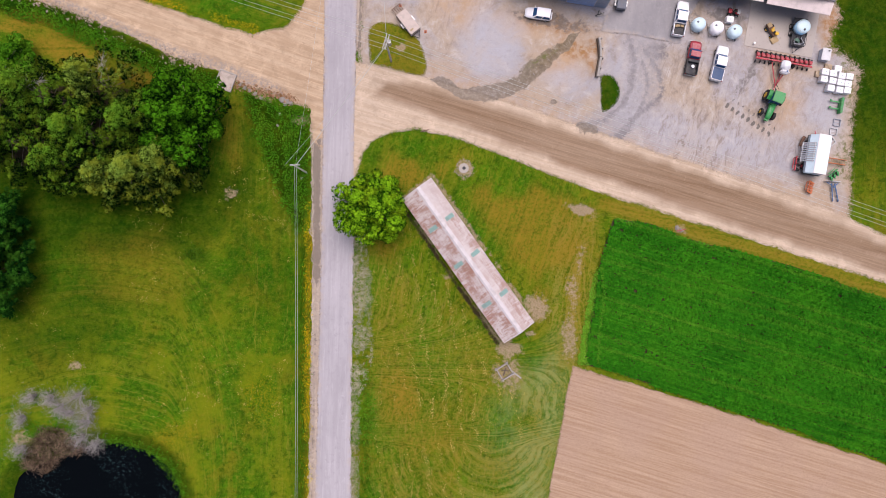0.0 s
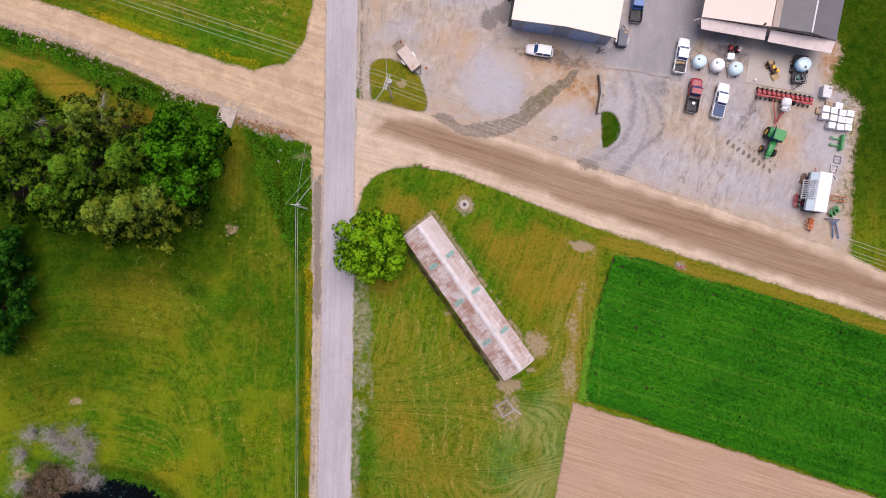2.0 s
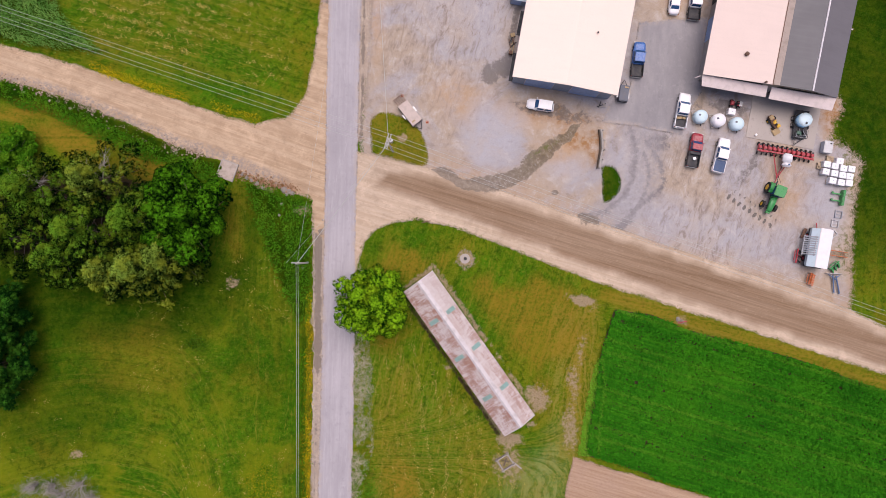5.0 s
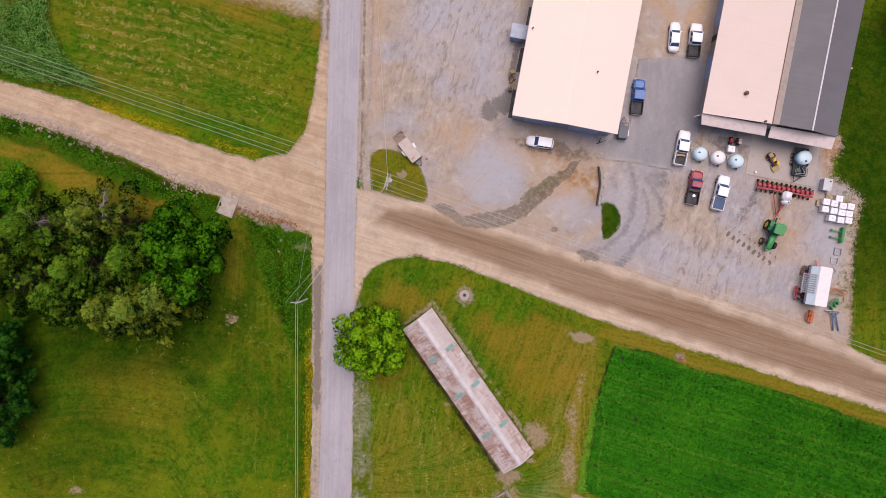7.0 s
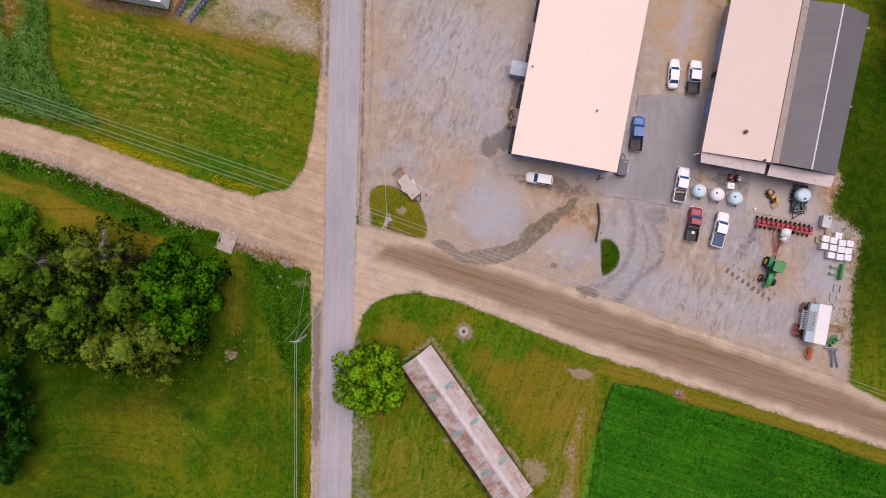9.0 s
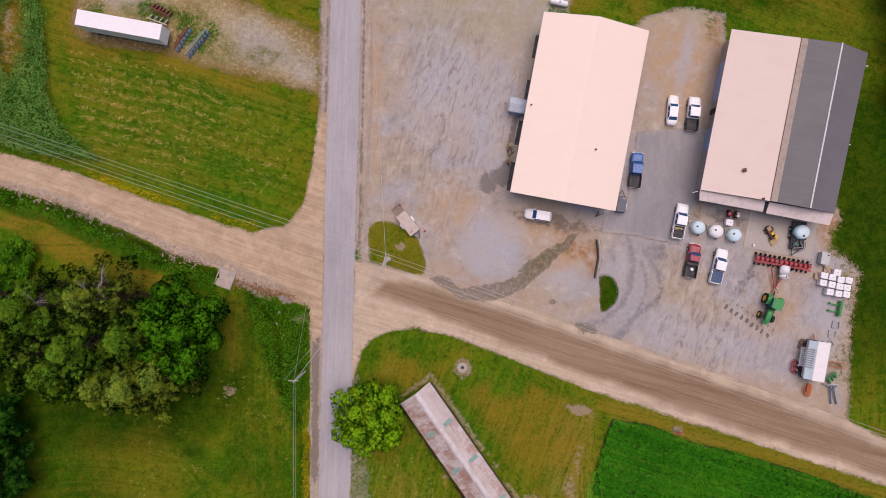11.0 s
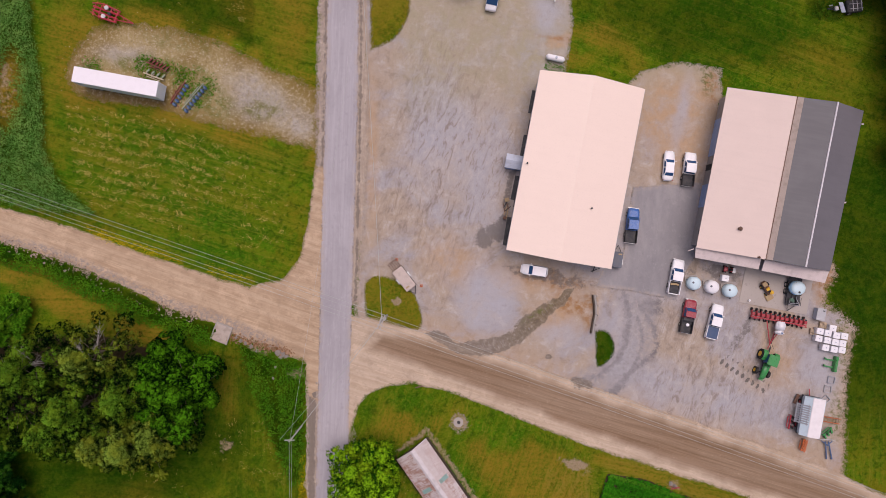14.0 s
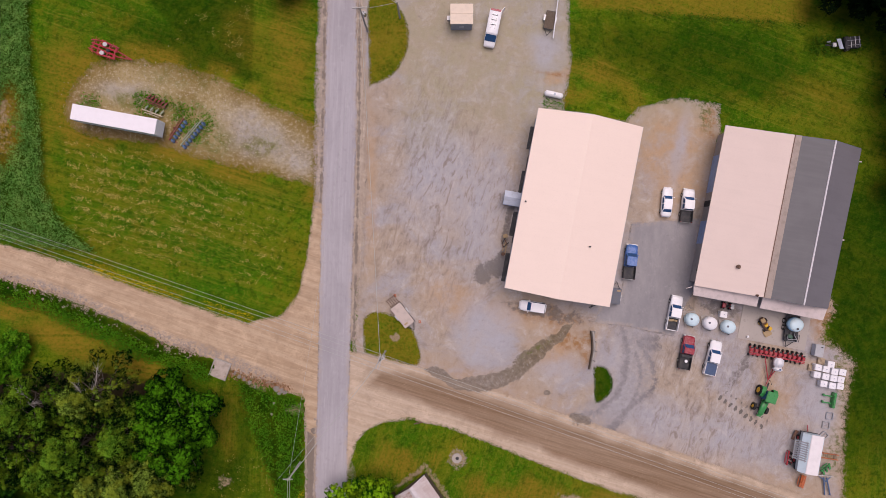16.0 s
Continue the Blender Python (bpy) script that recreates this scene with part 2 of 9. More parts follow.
def make_dirt(name, angle, light, dark, feather=1.0, dots=0.4, thin=1.0):
    n = Nodes(name, 0.95, spec=0.1)
    v = n.stretched(angle, 14, 0.8)
    mid, small = n.noise(0.33, 7, rough=0.72, warp=0.4), n.noise(1.5, 6, rough=0.75)
    c = n.mix(n.span(n.noise(1.0, 5, v, 0.65), 0.34, 0.66), light, dark)
    c = n.mix(n.span(n.noise(1.0, 6, n.stretched(angle, 6, 0.35), 0.7, 0.4), 0.52, 0.68, 0, 0.55), c, tuple(min(1, x * 1.25) for x in light))
    c = n.mix(n.span(mid, 0.50, 0.68, 0, 0.6), c, tuple(min(1, x * 1.25) for x in light))
    c = n.mix(n.span(mid, 0.47, 0.33, 0, 0.5), c, tuple(x * 0.78 for x in dark))
    c = n.mix(n.sum("MULTIPLY", n.attr("stony"), n.span(n.noise(1.6, 7, rough=0.82), 0.42, 0.58)), c, n.mix(n.noise(4, 4, rough=0.8), (0.20, 0.155, 0.13), (0.42, 0.37, 0.33)))
    c = n.mix(n.sum("MULTIPLY", n.attr("dark"), n.span(n.noise(0.5, 6, v), 0.3, 0.68, 1.0, 0.72)), c, n.mix(n.span(n.noise(1.0, 5, n.stretched(angle, 11, 0.3), 0.7), 0.36, 0.64), (0.20, 0.122, 0.068), (0.285, 0.185, 0.112)))
    damp = n.span(n.sum("ADD", n.attr("damp"), n.sum("MULTIPLY", n.sum("SUBTRACT", n.noise(0.8, 7, rough=0.75), 0.5), 1.2)), 0.38, 0.58)
    c = n.mix(n.sum("MULTIPLY", damp, 0.85), c, n.mix(n.span(small, 0.36, 0.64), (0.185, 0.150, 0.115), (0.28, 0.235, 0.19)))
    crack = n.span(n.sum("ADD", n.attr("crack"), n.sum("MULTIPLY", n.sum("SUBTRACT", n.noise(0.55, 7, rough=0.75), 0.5), 2.2)), 0.55, 0.85)
    c = n.mix(n.sum("MULTIPLY", crack, 0.75), c, (0.17, 0.14, 0.115))
    c = n.mix(n.span(small, 0.54, 0.74, 0, 0.2), c, tuple(min(1, x * 1.2) for x in light))
    c = n.mix(n.span(small, 0.47, 0.32, 0, dots), c, tuple(x * 0.62 for x in dark))
    c = n.mix(n.span(n.noise(8, 4, rough=0.8), 0.4, 0.8, 0, 0.5 * dots), c, tuple(x * 0.55 for x in dark))
    n.colour(c).bump(n.sum("ADD", n.noise(5, 5, rough=0.75), n.noise(1, 3, v)), 0.06, 0.6)
    return n.feather(feather, 1.8, None, thin).mat


def make_lot():
    """Thin stony gravel, grey where it is driven on and brown where the weeds take it back."""
    n = Nodes("lot_gravel", 0.95, spec=0.1)
    big, mid, small = n.noise(0.12, 6, rough=0.65, warp=0.5), n.noise(0.45, 7, rough=0.74, warp=0.4), n.noise(1.7, 7, rough=0.8)
    c = n.mix(n.span(big, 0.38, 0.6), (0.235, 0.165, 0.055), (0.37, 0.285, 0.140))
    c = n.mix(n.sum("MULTIPLY", n.attr("stony"), n.span(mid, 0.34, 0.62, 0.95, 0.4)), c, (0.43, 0.40, 0.385))
    c = n.mix(n.span(mid, 0.47, 0.34, 0, 0.6), c, (0.25, 0.185, 0.06))
    c = n.mix(n.sum("MULTIPLY", n.attr("dark"), n.span(small, 0.4, 0.6, 0.95, 0.5)), c, (0.15, 0.085, 0.045))
    c = n.mix(n.sum("MULTIPLY", n.attr("weedy"), n.span(n.sum("ADD", n.sum("MULTIPLY", mid, 0.5), n.sum("MULTIPLY", small, 0.5)), 0.44, 0.56)), c, (0.105, 0.120, 0.012))
    c = n.mix(n.span(small, 0.51, 0.62, 0, 0.65), c, (0.54, 0.46, 0.33))
    c = n.mix(n.span(small, 0.48, 0.35, 0, 0.55), c, (0.15, 0.115, 0.035))
    c = n.mix(n.span(n.cells(4), 0.14, 0.05, 0, 0.5), c, (0.62, 0.57, 0.48))
    c = n.mix(n.sum("MULTIPLY", n.span(n.attr("edge"), 3.2, 0.6), n.span(small, 0.36, 0.6, 0.9, 0.35)), c, (0.23, 0.155, 0.045))
    n.colour(c).bump(n.sum("ADD", small, mid), 0.08, 0.8)
    return n.feather(2.3, 1.3).mat


def make_asphalt(name, base, light, drawn=1.0):
    n = Nodes(name, 0.9, spec=0.2)
    v = n.stretched(88, 1 + 19 * drawn, 0.55 + 1.2 * (1 - drawn))
    small = n.noise(1.1, 7, rough=0.75)
    c = n.mix(n.span(n.noise(1.0, 4, v, 0.6), 0.25, 0.8), base, light)
    c = n.mix(n.span(n.noise(0.16, 6, n.stretched(88, 3, 1), 0.7, 0.4), 0.42, 0.66, 0, 0.6), c, tuple(x * 0.82 for x in base))
    c = n.mix(n.span(n.noise(1.0, 6, n.stretched(88, 1 + 4 * drawn, 0.45 + 1.2 * (1 - drawn)), 0.75, 0.3), 0.53, 0.70, 0, 0.45), c, tuple(min(1, x * 1.15) for x in light))
    c = n.mix(n.span(n.noise(0.8, 6, rough=0.75), 0.55, 0.75, 0, 0.4), c, tuple(min(1, x * 1.2) for x in light))
    c = n.mix(n.span(small, 0.46, 0.32, 0, 0.4), c, tuple(x * 0.72 for x in base))
    # sand creeps over the edge, and the edge breaks off in dark gaps
    c = n.mix(n.sum("MULTIPLY", n.span(n.attr("edge"), 1.1, 0.0), n.span(n.noise(0.7, 6, rough=0.75), 0.42, 0.62, 0, 0.9)), c, (0.46, 0.38, 0.31))
    gap = n.sum("MULTIPLY", n.span(n.attr("edge"), 0.42, 0.16), n.span(n.noise(0.5, 7, rough=0.75), 0.51, 0.60))
    c = n.mix(n.sum("MULTIPLY", gap, 0.8), c, (0.16, 0.135, 0.115))
    c = n.mix(n.span(n.noise(16, 3, rough=0.8), 0.4, 0.8, 0, 0.2), c, tuple(x * 0.6 for x in base))
    n.colour(c).bump(n.noise(12, 4, rough=0.8), 0.02, 0.4)
    return n.feather(0.5, 1.2).mat


GRASS, LAWN, YARD = make_ground("grass"), make_ground("lawn_grass", True), make_yard()
WEST_DIRT = make_dirt("west_road_dirt", -19, (0.54, 0.40, 0.27), (0.43, 0.30, 0.19))
EAST_DIRT = make_dirt("east_road_dirt", -17, (0.57, 0.45, 0.335), (0.49, 0.37, 0.26))
SHOULDER = make_dirt("shoulder_dirt", 89, (0.50, 0.41, 0.32), (0.40, 0.31, 0.235), 1.5)
LOT = make_lot()
VERGE = make_dirt("verge_gravel", 88, (0.36, 0.335, 0.215), (0.27, 0.265, 0.14), 2.6, 0.4, 0.05)
ASPHALT = make_asphalt("road_asphalt", (0.40, 0.37, 0.385), (0.47, 0.44, 0.455))
APRON = make_asphalt("apron_asphalt", (0.29, 0.275, 0.28), (0.365, 0.34, 0.335), 0.15)


def make_concrete():
    n = Nodes("concrete", 0.9)
    c = n.mix(n.noise(0.4, 6, rough=0.65), (0.39, 0.345, 0.305), (0.48, 0.425, 0.38))
    c = n.mix(n.span(n.noise(1.6, 5), 0.55, 0.8, 0, 0.5), c, (0.2, 0.17, 0.15))
    n.colour(c).bump(n.noise(10, 4), 0.01, 0.3)
    return n.mat


def make_tilled():
    n = Nodes("tilled_soil", 0.97, spec=0.05)
    v = n.stretched(-17, 16, 0.35)
    c = n.mix(n.span(n.noise(1.0, 4, v, 0.6), 0.36, 0.66), (0.385, 0.252, 0.160), (0.49, 0.345, 0.235))
    c = n.mix(n.span(n.noise(0.12, 4), 0.4, 0.65, 0, 0.45), c, (0.42, 0.29, 0.21))
    c = n.mix(n.span(n.noise(5, 5, rough=0.8), 0.42, 0.72, 0, 0.55), c, (0.24, 0.145, 0.095))
    n.colour(c).bump(n.noise(4, 5, rough=0.8), 0.08, 0.8)
    return n.feather(0.6, 2.2).mat


def make_leaves(name, a, b, c3, spread=0.5, dull=0.75, painted_shade=False):
    """Leaves that differ one by one and from spray to spray; tree crowns also carry light and shade put into the
    colour.
    """
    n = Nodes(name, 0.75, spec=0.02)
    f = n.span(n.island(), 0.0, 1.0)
    if painted_shade:
        f = n.span(n.sum("ADD", n.sum("MULTIPLY", f, 0.22), n.attr("lit_or_pale")), 0.26, 1.08)
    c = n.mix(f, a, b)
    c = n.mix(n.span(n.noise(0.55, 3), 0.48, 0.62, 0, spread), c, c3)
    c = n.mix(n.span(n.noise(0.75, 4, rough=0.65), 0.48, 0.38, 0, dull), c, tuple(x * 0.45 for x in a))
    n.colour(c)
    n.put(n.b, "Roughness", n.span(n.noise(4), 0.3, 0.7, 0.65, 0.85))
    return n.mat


def make_crop():
    """Leafy rows, some passes of the drill paler than others."""
    n = Nodes("crop_leaves", 0.75, spec=0.02)
    c = n.mix(n.island(), (0.020, 0.160, 0.005), (0.042, 0.235, 0.008))
    row, drift = n.noise(1.0, 4, n.stretched(-17.5, 40, 0.42), 0.65), n.noise(0.07, 5, rough=0.65)
    c = n.mix(n.span(drift, 0.50, 0.64, 0, 0.6), c, (0.052, 0.250, 0.007))
    c = n.mix(n.span(drift, 0.48, 0.36, 0, 0.6), c, (0.014, 0.125, 0.005))
    c = n.mix(n.span(row, 0.52, 0.64, 0, 0.55), c, (0.062, 0.265, 0.008))
    c = n.mix(n.span(row, 0.48, 0.36, 0, 0.5), c, (0.014, 0.125, 0.004))
    c = n.mix(n.span(n.attr("lit_or_pale"), 0.1, 1.0, 0, 0.55), c, (0.125, 0.290, 0.018))
    c = n.mix(n.span(n.noise(1.2, 5, rough=0.7), 0.47, 0.36, 0, 0.4), c, (0.014, 0.115, 0.004))
    n.colour(c)
    return n.mat


def make_bark(name, a, b):
    n = Nodes(name, 0.95, spec=0.1)
    n.colour(n.mix(n.noise(6, 5, rough=0.7), a, b)).bump(n.noise(12, 4), 0.03, 0.8)
    return n.mat


def make_metal_roof(name, c, worn, angle):
    n = Nodes(name, 0.45, 0.0, 0.4)
    v = n.stretched(angle, 0.5, 8)
    col = n.mix(n.span(n.noise(0.9, 4, v), 0.4, 0.75, 0, 0.22), c, worn)
    col = n.mix(n.span(n.noise(0.25, 5), 0.4, 0.7, 0, 0.22), col, worn)
    col = n.mix(n.span(n.noise(5, 4), 0.5, 0.8, 0, 0.12), col, tuple(x * 0.6 for x in worn))
    wave = n.t.nodes.new("ShaderNodeTexWave")
    n.put(wave, "Vector", n.stretched(angle, 1, 1)), n.put(wave, "Scale", 1.1)
    n.colour(col).bump(n.sum("ADD", n.sum("POWER", wave.outputs["Fac"], 12.0), n.noise(2, 3, v)), 0.012, 0.1)
    return n.mat


def make_rusty():
    n = Nodes("rusty_sheet", 0.7, 0.15, 0.35)
    r = n.rand()
    v = n.stretched(35, 1.1, 0.13, n.loc)
    lap = n.noise(1.0, 4, n.stretched(35, 0.12, 1.6, n.loc), 0.7)
    zinc = n.mix(n.noise(0.8, 4), (0.55, 0.48, 0.46), (0.69, 0.64, 0.62))
    rust = n.mix(n.noise(3, 5, rough=0.7), (0.27, 0.135, 0.095), (0.42, 0.25, 0.19))
    grain = n.sum("ADD", n.noise(1.0, 5, v, 0.75), n.sum("ADD", n.sum("MULTIPLY", n.sum("SUBTRACT", n.noise(0.4, 4), 0.5), 0.6), n.sum("MULTIPLY", n.sum("SUBTRACT", lap, 0.5), 0.6)))
    f = n.span(n.sum("ADD", grain, n.sum("MULTIPLY", n.sum("SUBTRACT", r, 0.5), 0.10)), 0.37, 0.60)
    f = n.sum("MULTIPLY", f, n.attr("weather"))
    n.colour(n.mix(f, zinc, rust)).bump(n.noise(8, 4), 0.01, 0.4)
    n.put(n.b, "Metallic", n.sum("SUBTRACT", 0.2, n.sum("MULTIPLY", f, 0.2)))
    return n.mat


CONCRETE, TILLED, RUSTY = make_concrete(), make_tilled(), make_rusty()
CROP_SOIL = make_dirt("crop_soil", -17, (0.075, 0.055, 0.03), (0.05, 0.04, 0.02), 0.4)
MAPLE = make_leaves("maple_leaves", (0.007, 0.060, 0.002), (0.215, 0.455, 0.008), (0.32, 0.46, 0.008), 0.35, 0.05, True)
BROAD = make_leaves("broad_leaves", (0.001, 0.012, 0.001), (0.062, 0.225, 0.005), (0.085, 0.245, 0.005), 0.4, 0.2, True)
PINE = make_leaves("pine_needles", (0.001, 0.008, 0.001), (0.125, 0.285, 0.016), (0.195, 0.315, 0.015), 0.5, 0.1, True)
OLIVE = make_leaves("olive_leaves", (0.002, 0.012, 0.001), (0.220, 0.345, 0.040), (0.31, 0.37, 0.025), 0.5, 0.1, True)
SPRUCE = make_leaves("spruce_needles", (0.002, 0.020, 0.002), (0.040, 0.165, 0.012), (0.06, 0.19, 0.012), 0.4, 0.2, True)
# near-black copy of the spruce green, the corner's darkness put into its colour
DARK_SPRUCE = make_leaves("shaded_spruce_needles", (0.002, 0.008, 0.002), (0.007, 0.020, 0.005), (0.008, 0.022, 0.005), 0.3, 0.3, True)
CROP = make_crop()
CROP_EDGE = make_leaves("crop_edge_leaves", (0.13, 0.34, 0.015), (0.19, 0.42, 0.03), (0.2, 0.44, 0.03), 0.35)
WEED = make_leaves("weed_leaves", (0.040, 0.160, 0.005), (0.085, 0.255, 0.008), (0.14, 0.29, 0.012), 0.5, 0.45)
WEED_DARK = make_leaves("uncut_grass", (0.034, 0.105, 0.004), (0.070, 0.165, 0.008), (0.10, 0.17, 0.01))
REED = make_leaves("reed_leaves", (0.085, 0.245, 0.034), (0.185, 0.400, 0.072), (0.28, 0.47, 0.10), 0.6, 0.6)
DEADWOOD = make_leaves("dead_twigs", (0.22, 0.205, 0.19), (0.42, 0.395, 0.375), (0.32, 0.29, 0.27))
STRAW = make_leaves("dead_reeds", (0.025, 0.016, 0.010), (0.36, 0.26, 0.17), (0.14, 0.09, 0.06))
STRAW_PALE = make_leaves("dry_clippings", (0.34, 0.26, 0.06), (0.64, 0.48, 0.14), (0.52, 0.38, 0.08), 0.5, 0.1)
FLOWER = make_leaves("yellow_flowers", (0.66, 0.46, 0.004), (0.85, 0.64, 0.01), (0.7, 0.54, 0.005))
BARK = make_bark("bark", (0.10, 0.075, 0.055), (0.20, 0.16, 0.125))
GREYWOOD = make_bark("grey_wood", (0.30, 0.27, 0.24), (0.48, 0.44, 0.40))
POLEWOOD = make_bark("pole_wood", (0.38, 0.355, 0.32), (0.54, 0.51, 0.47))
WHITE_ROOF = make_metal_roof("cream_roof", (0.89, 0.715, 0.605), (0.83, 0.66, 0.555), 79)
PINK_ROOF = make_metal_roof("pale_roof", (0.72, 0.575, 0.50), (0.63, 0.50, 0.435), 79)
GREY_ROOF = make_metal_roof("grey_roof", (0.165, 0.155, 0.165), (0.11, 0.10, 0.11), 79)
# darker, patchy copy of the grey: the west slope's shade painted in
SHADED_ROOF = make_metal_roof("shaded_grey_roof", (0.112, 0.108, 0.114), (0.185, 0.178, 0.184), 79)
SIDING = paint("grey_blue_siding", (0.30, 0.34, 0.42), 0.6)
BEIGE = paint("beige_siding", (0.42, 0.37, 0.34), 0.6)
BLUE_PANEL = paint("pale_blue_panel", (0.34, 0.44, 0.66), 0.5)
TRIM = paint("cream_trim", (0.66, 0.56, 0.53), 0.55)
DARK = paint("dark_steel", (0.035, 0.035, 0.04), 0.6)
BLACK = paint("black_rubber", (0.016, 0.016, 0.017), 0.85)
STEEL = paint("galvanised_steel", (0.45, 0.45, 0.46), 0.4, 0.6)


# ---- number tools for the ground ----
def lattice(x, y, scale, seed):
    """Smooth value noise in 0..1 on arrays of places."""
    x, y = np.asarray(x) * scale + 1000.0, np.asarray(y) * scale + 1000.0
    i, j = np.floor(x).astype(np.int64), np.floor(y).astype(np.int64)
    u, v = x - i, y - j
    u, v = u * u * (3 - 2 * u), v * v * (3 - 2 * v)

    def h(a, b):
        k = (a * 374761393 + b * 668265263 + seed * 974634301) & 0x7FFFFFFF
        k = ((k ^ (k >> 13)) * 1274126177) & 0x7FFFFFFF
        return ((k ^ (k >> 16)) & 0xFFFF) / 65535.0

    return (h(i, j) * (1 - u) + h(i + 1, j) * u) * (1 - v) + (h(i, j + 1) * (1 - u) + h(i + 1, j + 1) * u) * v


def rough(x, y, scale, seed, octaves=3):
    s, a, tot = 0.0, 1.0, 0.0
    for k in range(octaves):
        s, tot = s + a * lattice(x, y, scale * 2 ** k, seed + k), tot + a
        a *= 0.5
    return s / tot


def line_distance(x, y, pts, closed=False):
    best = np.full(np.shape(x), 1e9)
    for (ax, ay), (bx, by) in zip(pts, pts[1:] + (pts[:1] if closed else [])):
        dx, dy = bx - ax, by - ay
        t = np.clip(((x - ax) * dx + (y - ay) * dy) / (dx * dx + dy * dy + 1e-9), 0, 1)
        best = np.minimum(best, np.hypot(x - ax - t * dx, y - ay - t * dy))
    return best


def outline_distance(x, y, pts):
    """Distance to a closed outline, negative inside."""
    inside = np.zeros(np.shape(x), bool)
    for (ax, ay), (bx, by) in zip(pts, pts[1:] + pts[:1]):
        if ay != by:
            inside ^= ((ay > y) != (by > y)) & (x < (bx - ax) * (y - ay) / (by - ay) + ax)
    d = line_distance(x, y, pts, True)
    return np.where(inside, -d, d)


def smooth(v, a, b):
    t = np.clip((v - a) / (b - a), 0, 1)
    return t * t * (3 - 2 * t)


def within(x, y, pts, soft=1.0, wander=0.0):
    if wander:
        x, y = x + 2 * wander * (rough(x, y, 0.35, 61, 4) - 0.5), y + 2 * wander * (rough(x, y, 0.35, 62, 4) - 0.5)
    return smooth(-outline_distance(x, y, pts), -soft, soft)


def along(x, y, pts, half, soft=0.5):
    return 1 - smooth(line_distance(x, y, pts), half - soft, half + soft)


def blob(x, y, cx, cy, rx, ry, turn=0.0):
    k = 0.55 * min(rx, ry)
    x, y = x + 2 * k * (rough(x, y, 0.9 / max(min(rx, ry), 0.6), 77) - 0.5), y + 2 * k * (rough(x, y, 0.9 / max(min(rx, ry), 0.6), 78) - 0.5)
    c, s = math.cos(radians(turn)), math.sin(radians(turn))
    u, v = ((x - cx) * c + (y - cy) * s) / rx, (-(x - cx) * s + (y - cy) * c) / ry
    return 1 - smooth(np.hypot(u, v), 0.3, 1.3)


def curve_through(pts, steps=6):
    """A smooth line through points (Catmull-Rom)."""
    out = []
    for k in range(len(pts) - 1):
        p = [np.array(pts[min(max(k + o, 0), len(pts) - 1)], float) for o in (-1, 0, 1, 2)]
        for s in range(steps):
            t = s / steps
            q = 0.5 * (2 * p[1] + (p[2] - p[0]) * t + (2 * p[0] - 5 * p[1] + 4 * p[2] - p[3]) * t * t + (3 * p[1] - p[0] - 3 * p[2] + p[3]) * t ** 3)
            out.append((float(q[0]), float(q[1])))
    return out + [tuple(pts[-1])]


def sheet_mesh(name, co, quads, attrs=None, smooth_faces=True):
    me = bpy.data.meshes.new(name)
    co, quads = np.asarray(co, np.float32), np.asarray(quads, np.int32)
    k = quads.shape[1]
    me.vertices.add(len(co))
    me.vertices.foreach_set("co", co.ravel())
    me.loops.add(quads.size)
    me.loops.foreach_set("vertex_index", quads.ravel())
    me.polygons.add(len(quads))
    me.polygons.foreach_set("loop_start", np.arange(len(quads), dtype=np.int32) * k)
    if smooth_faces:
        me.polygons.foreach_set("use_smooth", np.ones(len(quads), bool))
    me.update(calc_edges=True)
    for key, v in (attrs or {}).items():
        me.attributes.new(key, "FLOAT", "POINT").data.foreach_set("value", np.asarray(v, np.float32).ravel())
    return me


def grid(x0, x1, y0, y1, step):
    xs, ys = np.arange(x0, x1 + step / 2, step), np.arange(y0, y1 + step / 2, step)
    gx, gy = np.meshgrid(xs, ys)
    i = np.arange(gx.size).reshape(gx.shape)
    quads = np.stack([i[:-1, :-1], i[:-1, 1:], i[1:, 1:], i[1:, :-1]], -1).reshape(-1, 4)
    return gx, gy, quads


def sheet(name, pts, z, step, material, label, category, wobble=0.3, attrs=None, relief=0.0, height=None, grow=0.0):
    """A piece of ground with a ragged outline, laid on the main sheet."""
    a = np.array(pts)
    gx, gy, quads = grid(a[:, 0].min() - 2, a[:, 0].max() + 2, a[:, 1].min() - 2, a[:, 1].max() + 2, step)
    d = outline_distance(gx, gy, pts) + wobble * 2 * (rough(gx, gy, 0.45, 5, 4) - 0.5) - grow
    dy, dx = np.gradient(d, step)
    n = np.maximum(np.hypot(dx, dy), 0.3)
    out = np.clip(d, 0, 1.5 * step)
    px, py = gx - out * dx / n, gy - out * dy / n
    inside = d.ravel() < 0
    quads = quads[inside[quads].any(1)]
    used, back = np.unique(quads, return_inverse=True)
    x, y, e = px.ravel()[used], py.ravel()[used], np.maximum(-d.ravel()[used], 0)
    zz = z + relief * (rough(x, y, 0.5, 9, 3) - 0.5) * np.clip(e, 0, 1)
    if height:
        zz = zz + height(x, y) * np.clip(e, 0, 1)
    extra = {k: f(x, y) for k, f in (attrs or {}).items()}
    ob = new(name, sheet_mesh(name, np.stack([x, y, zz], -1), back.reshape(-1, 4), {"edge": e, **extra}))
    ob.data.materials.append(material)
    return tagged(ob, label, category, kind="structure")


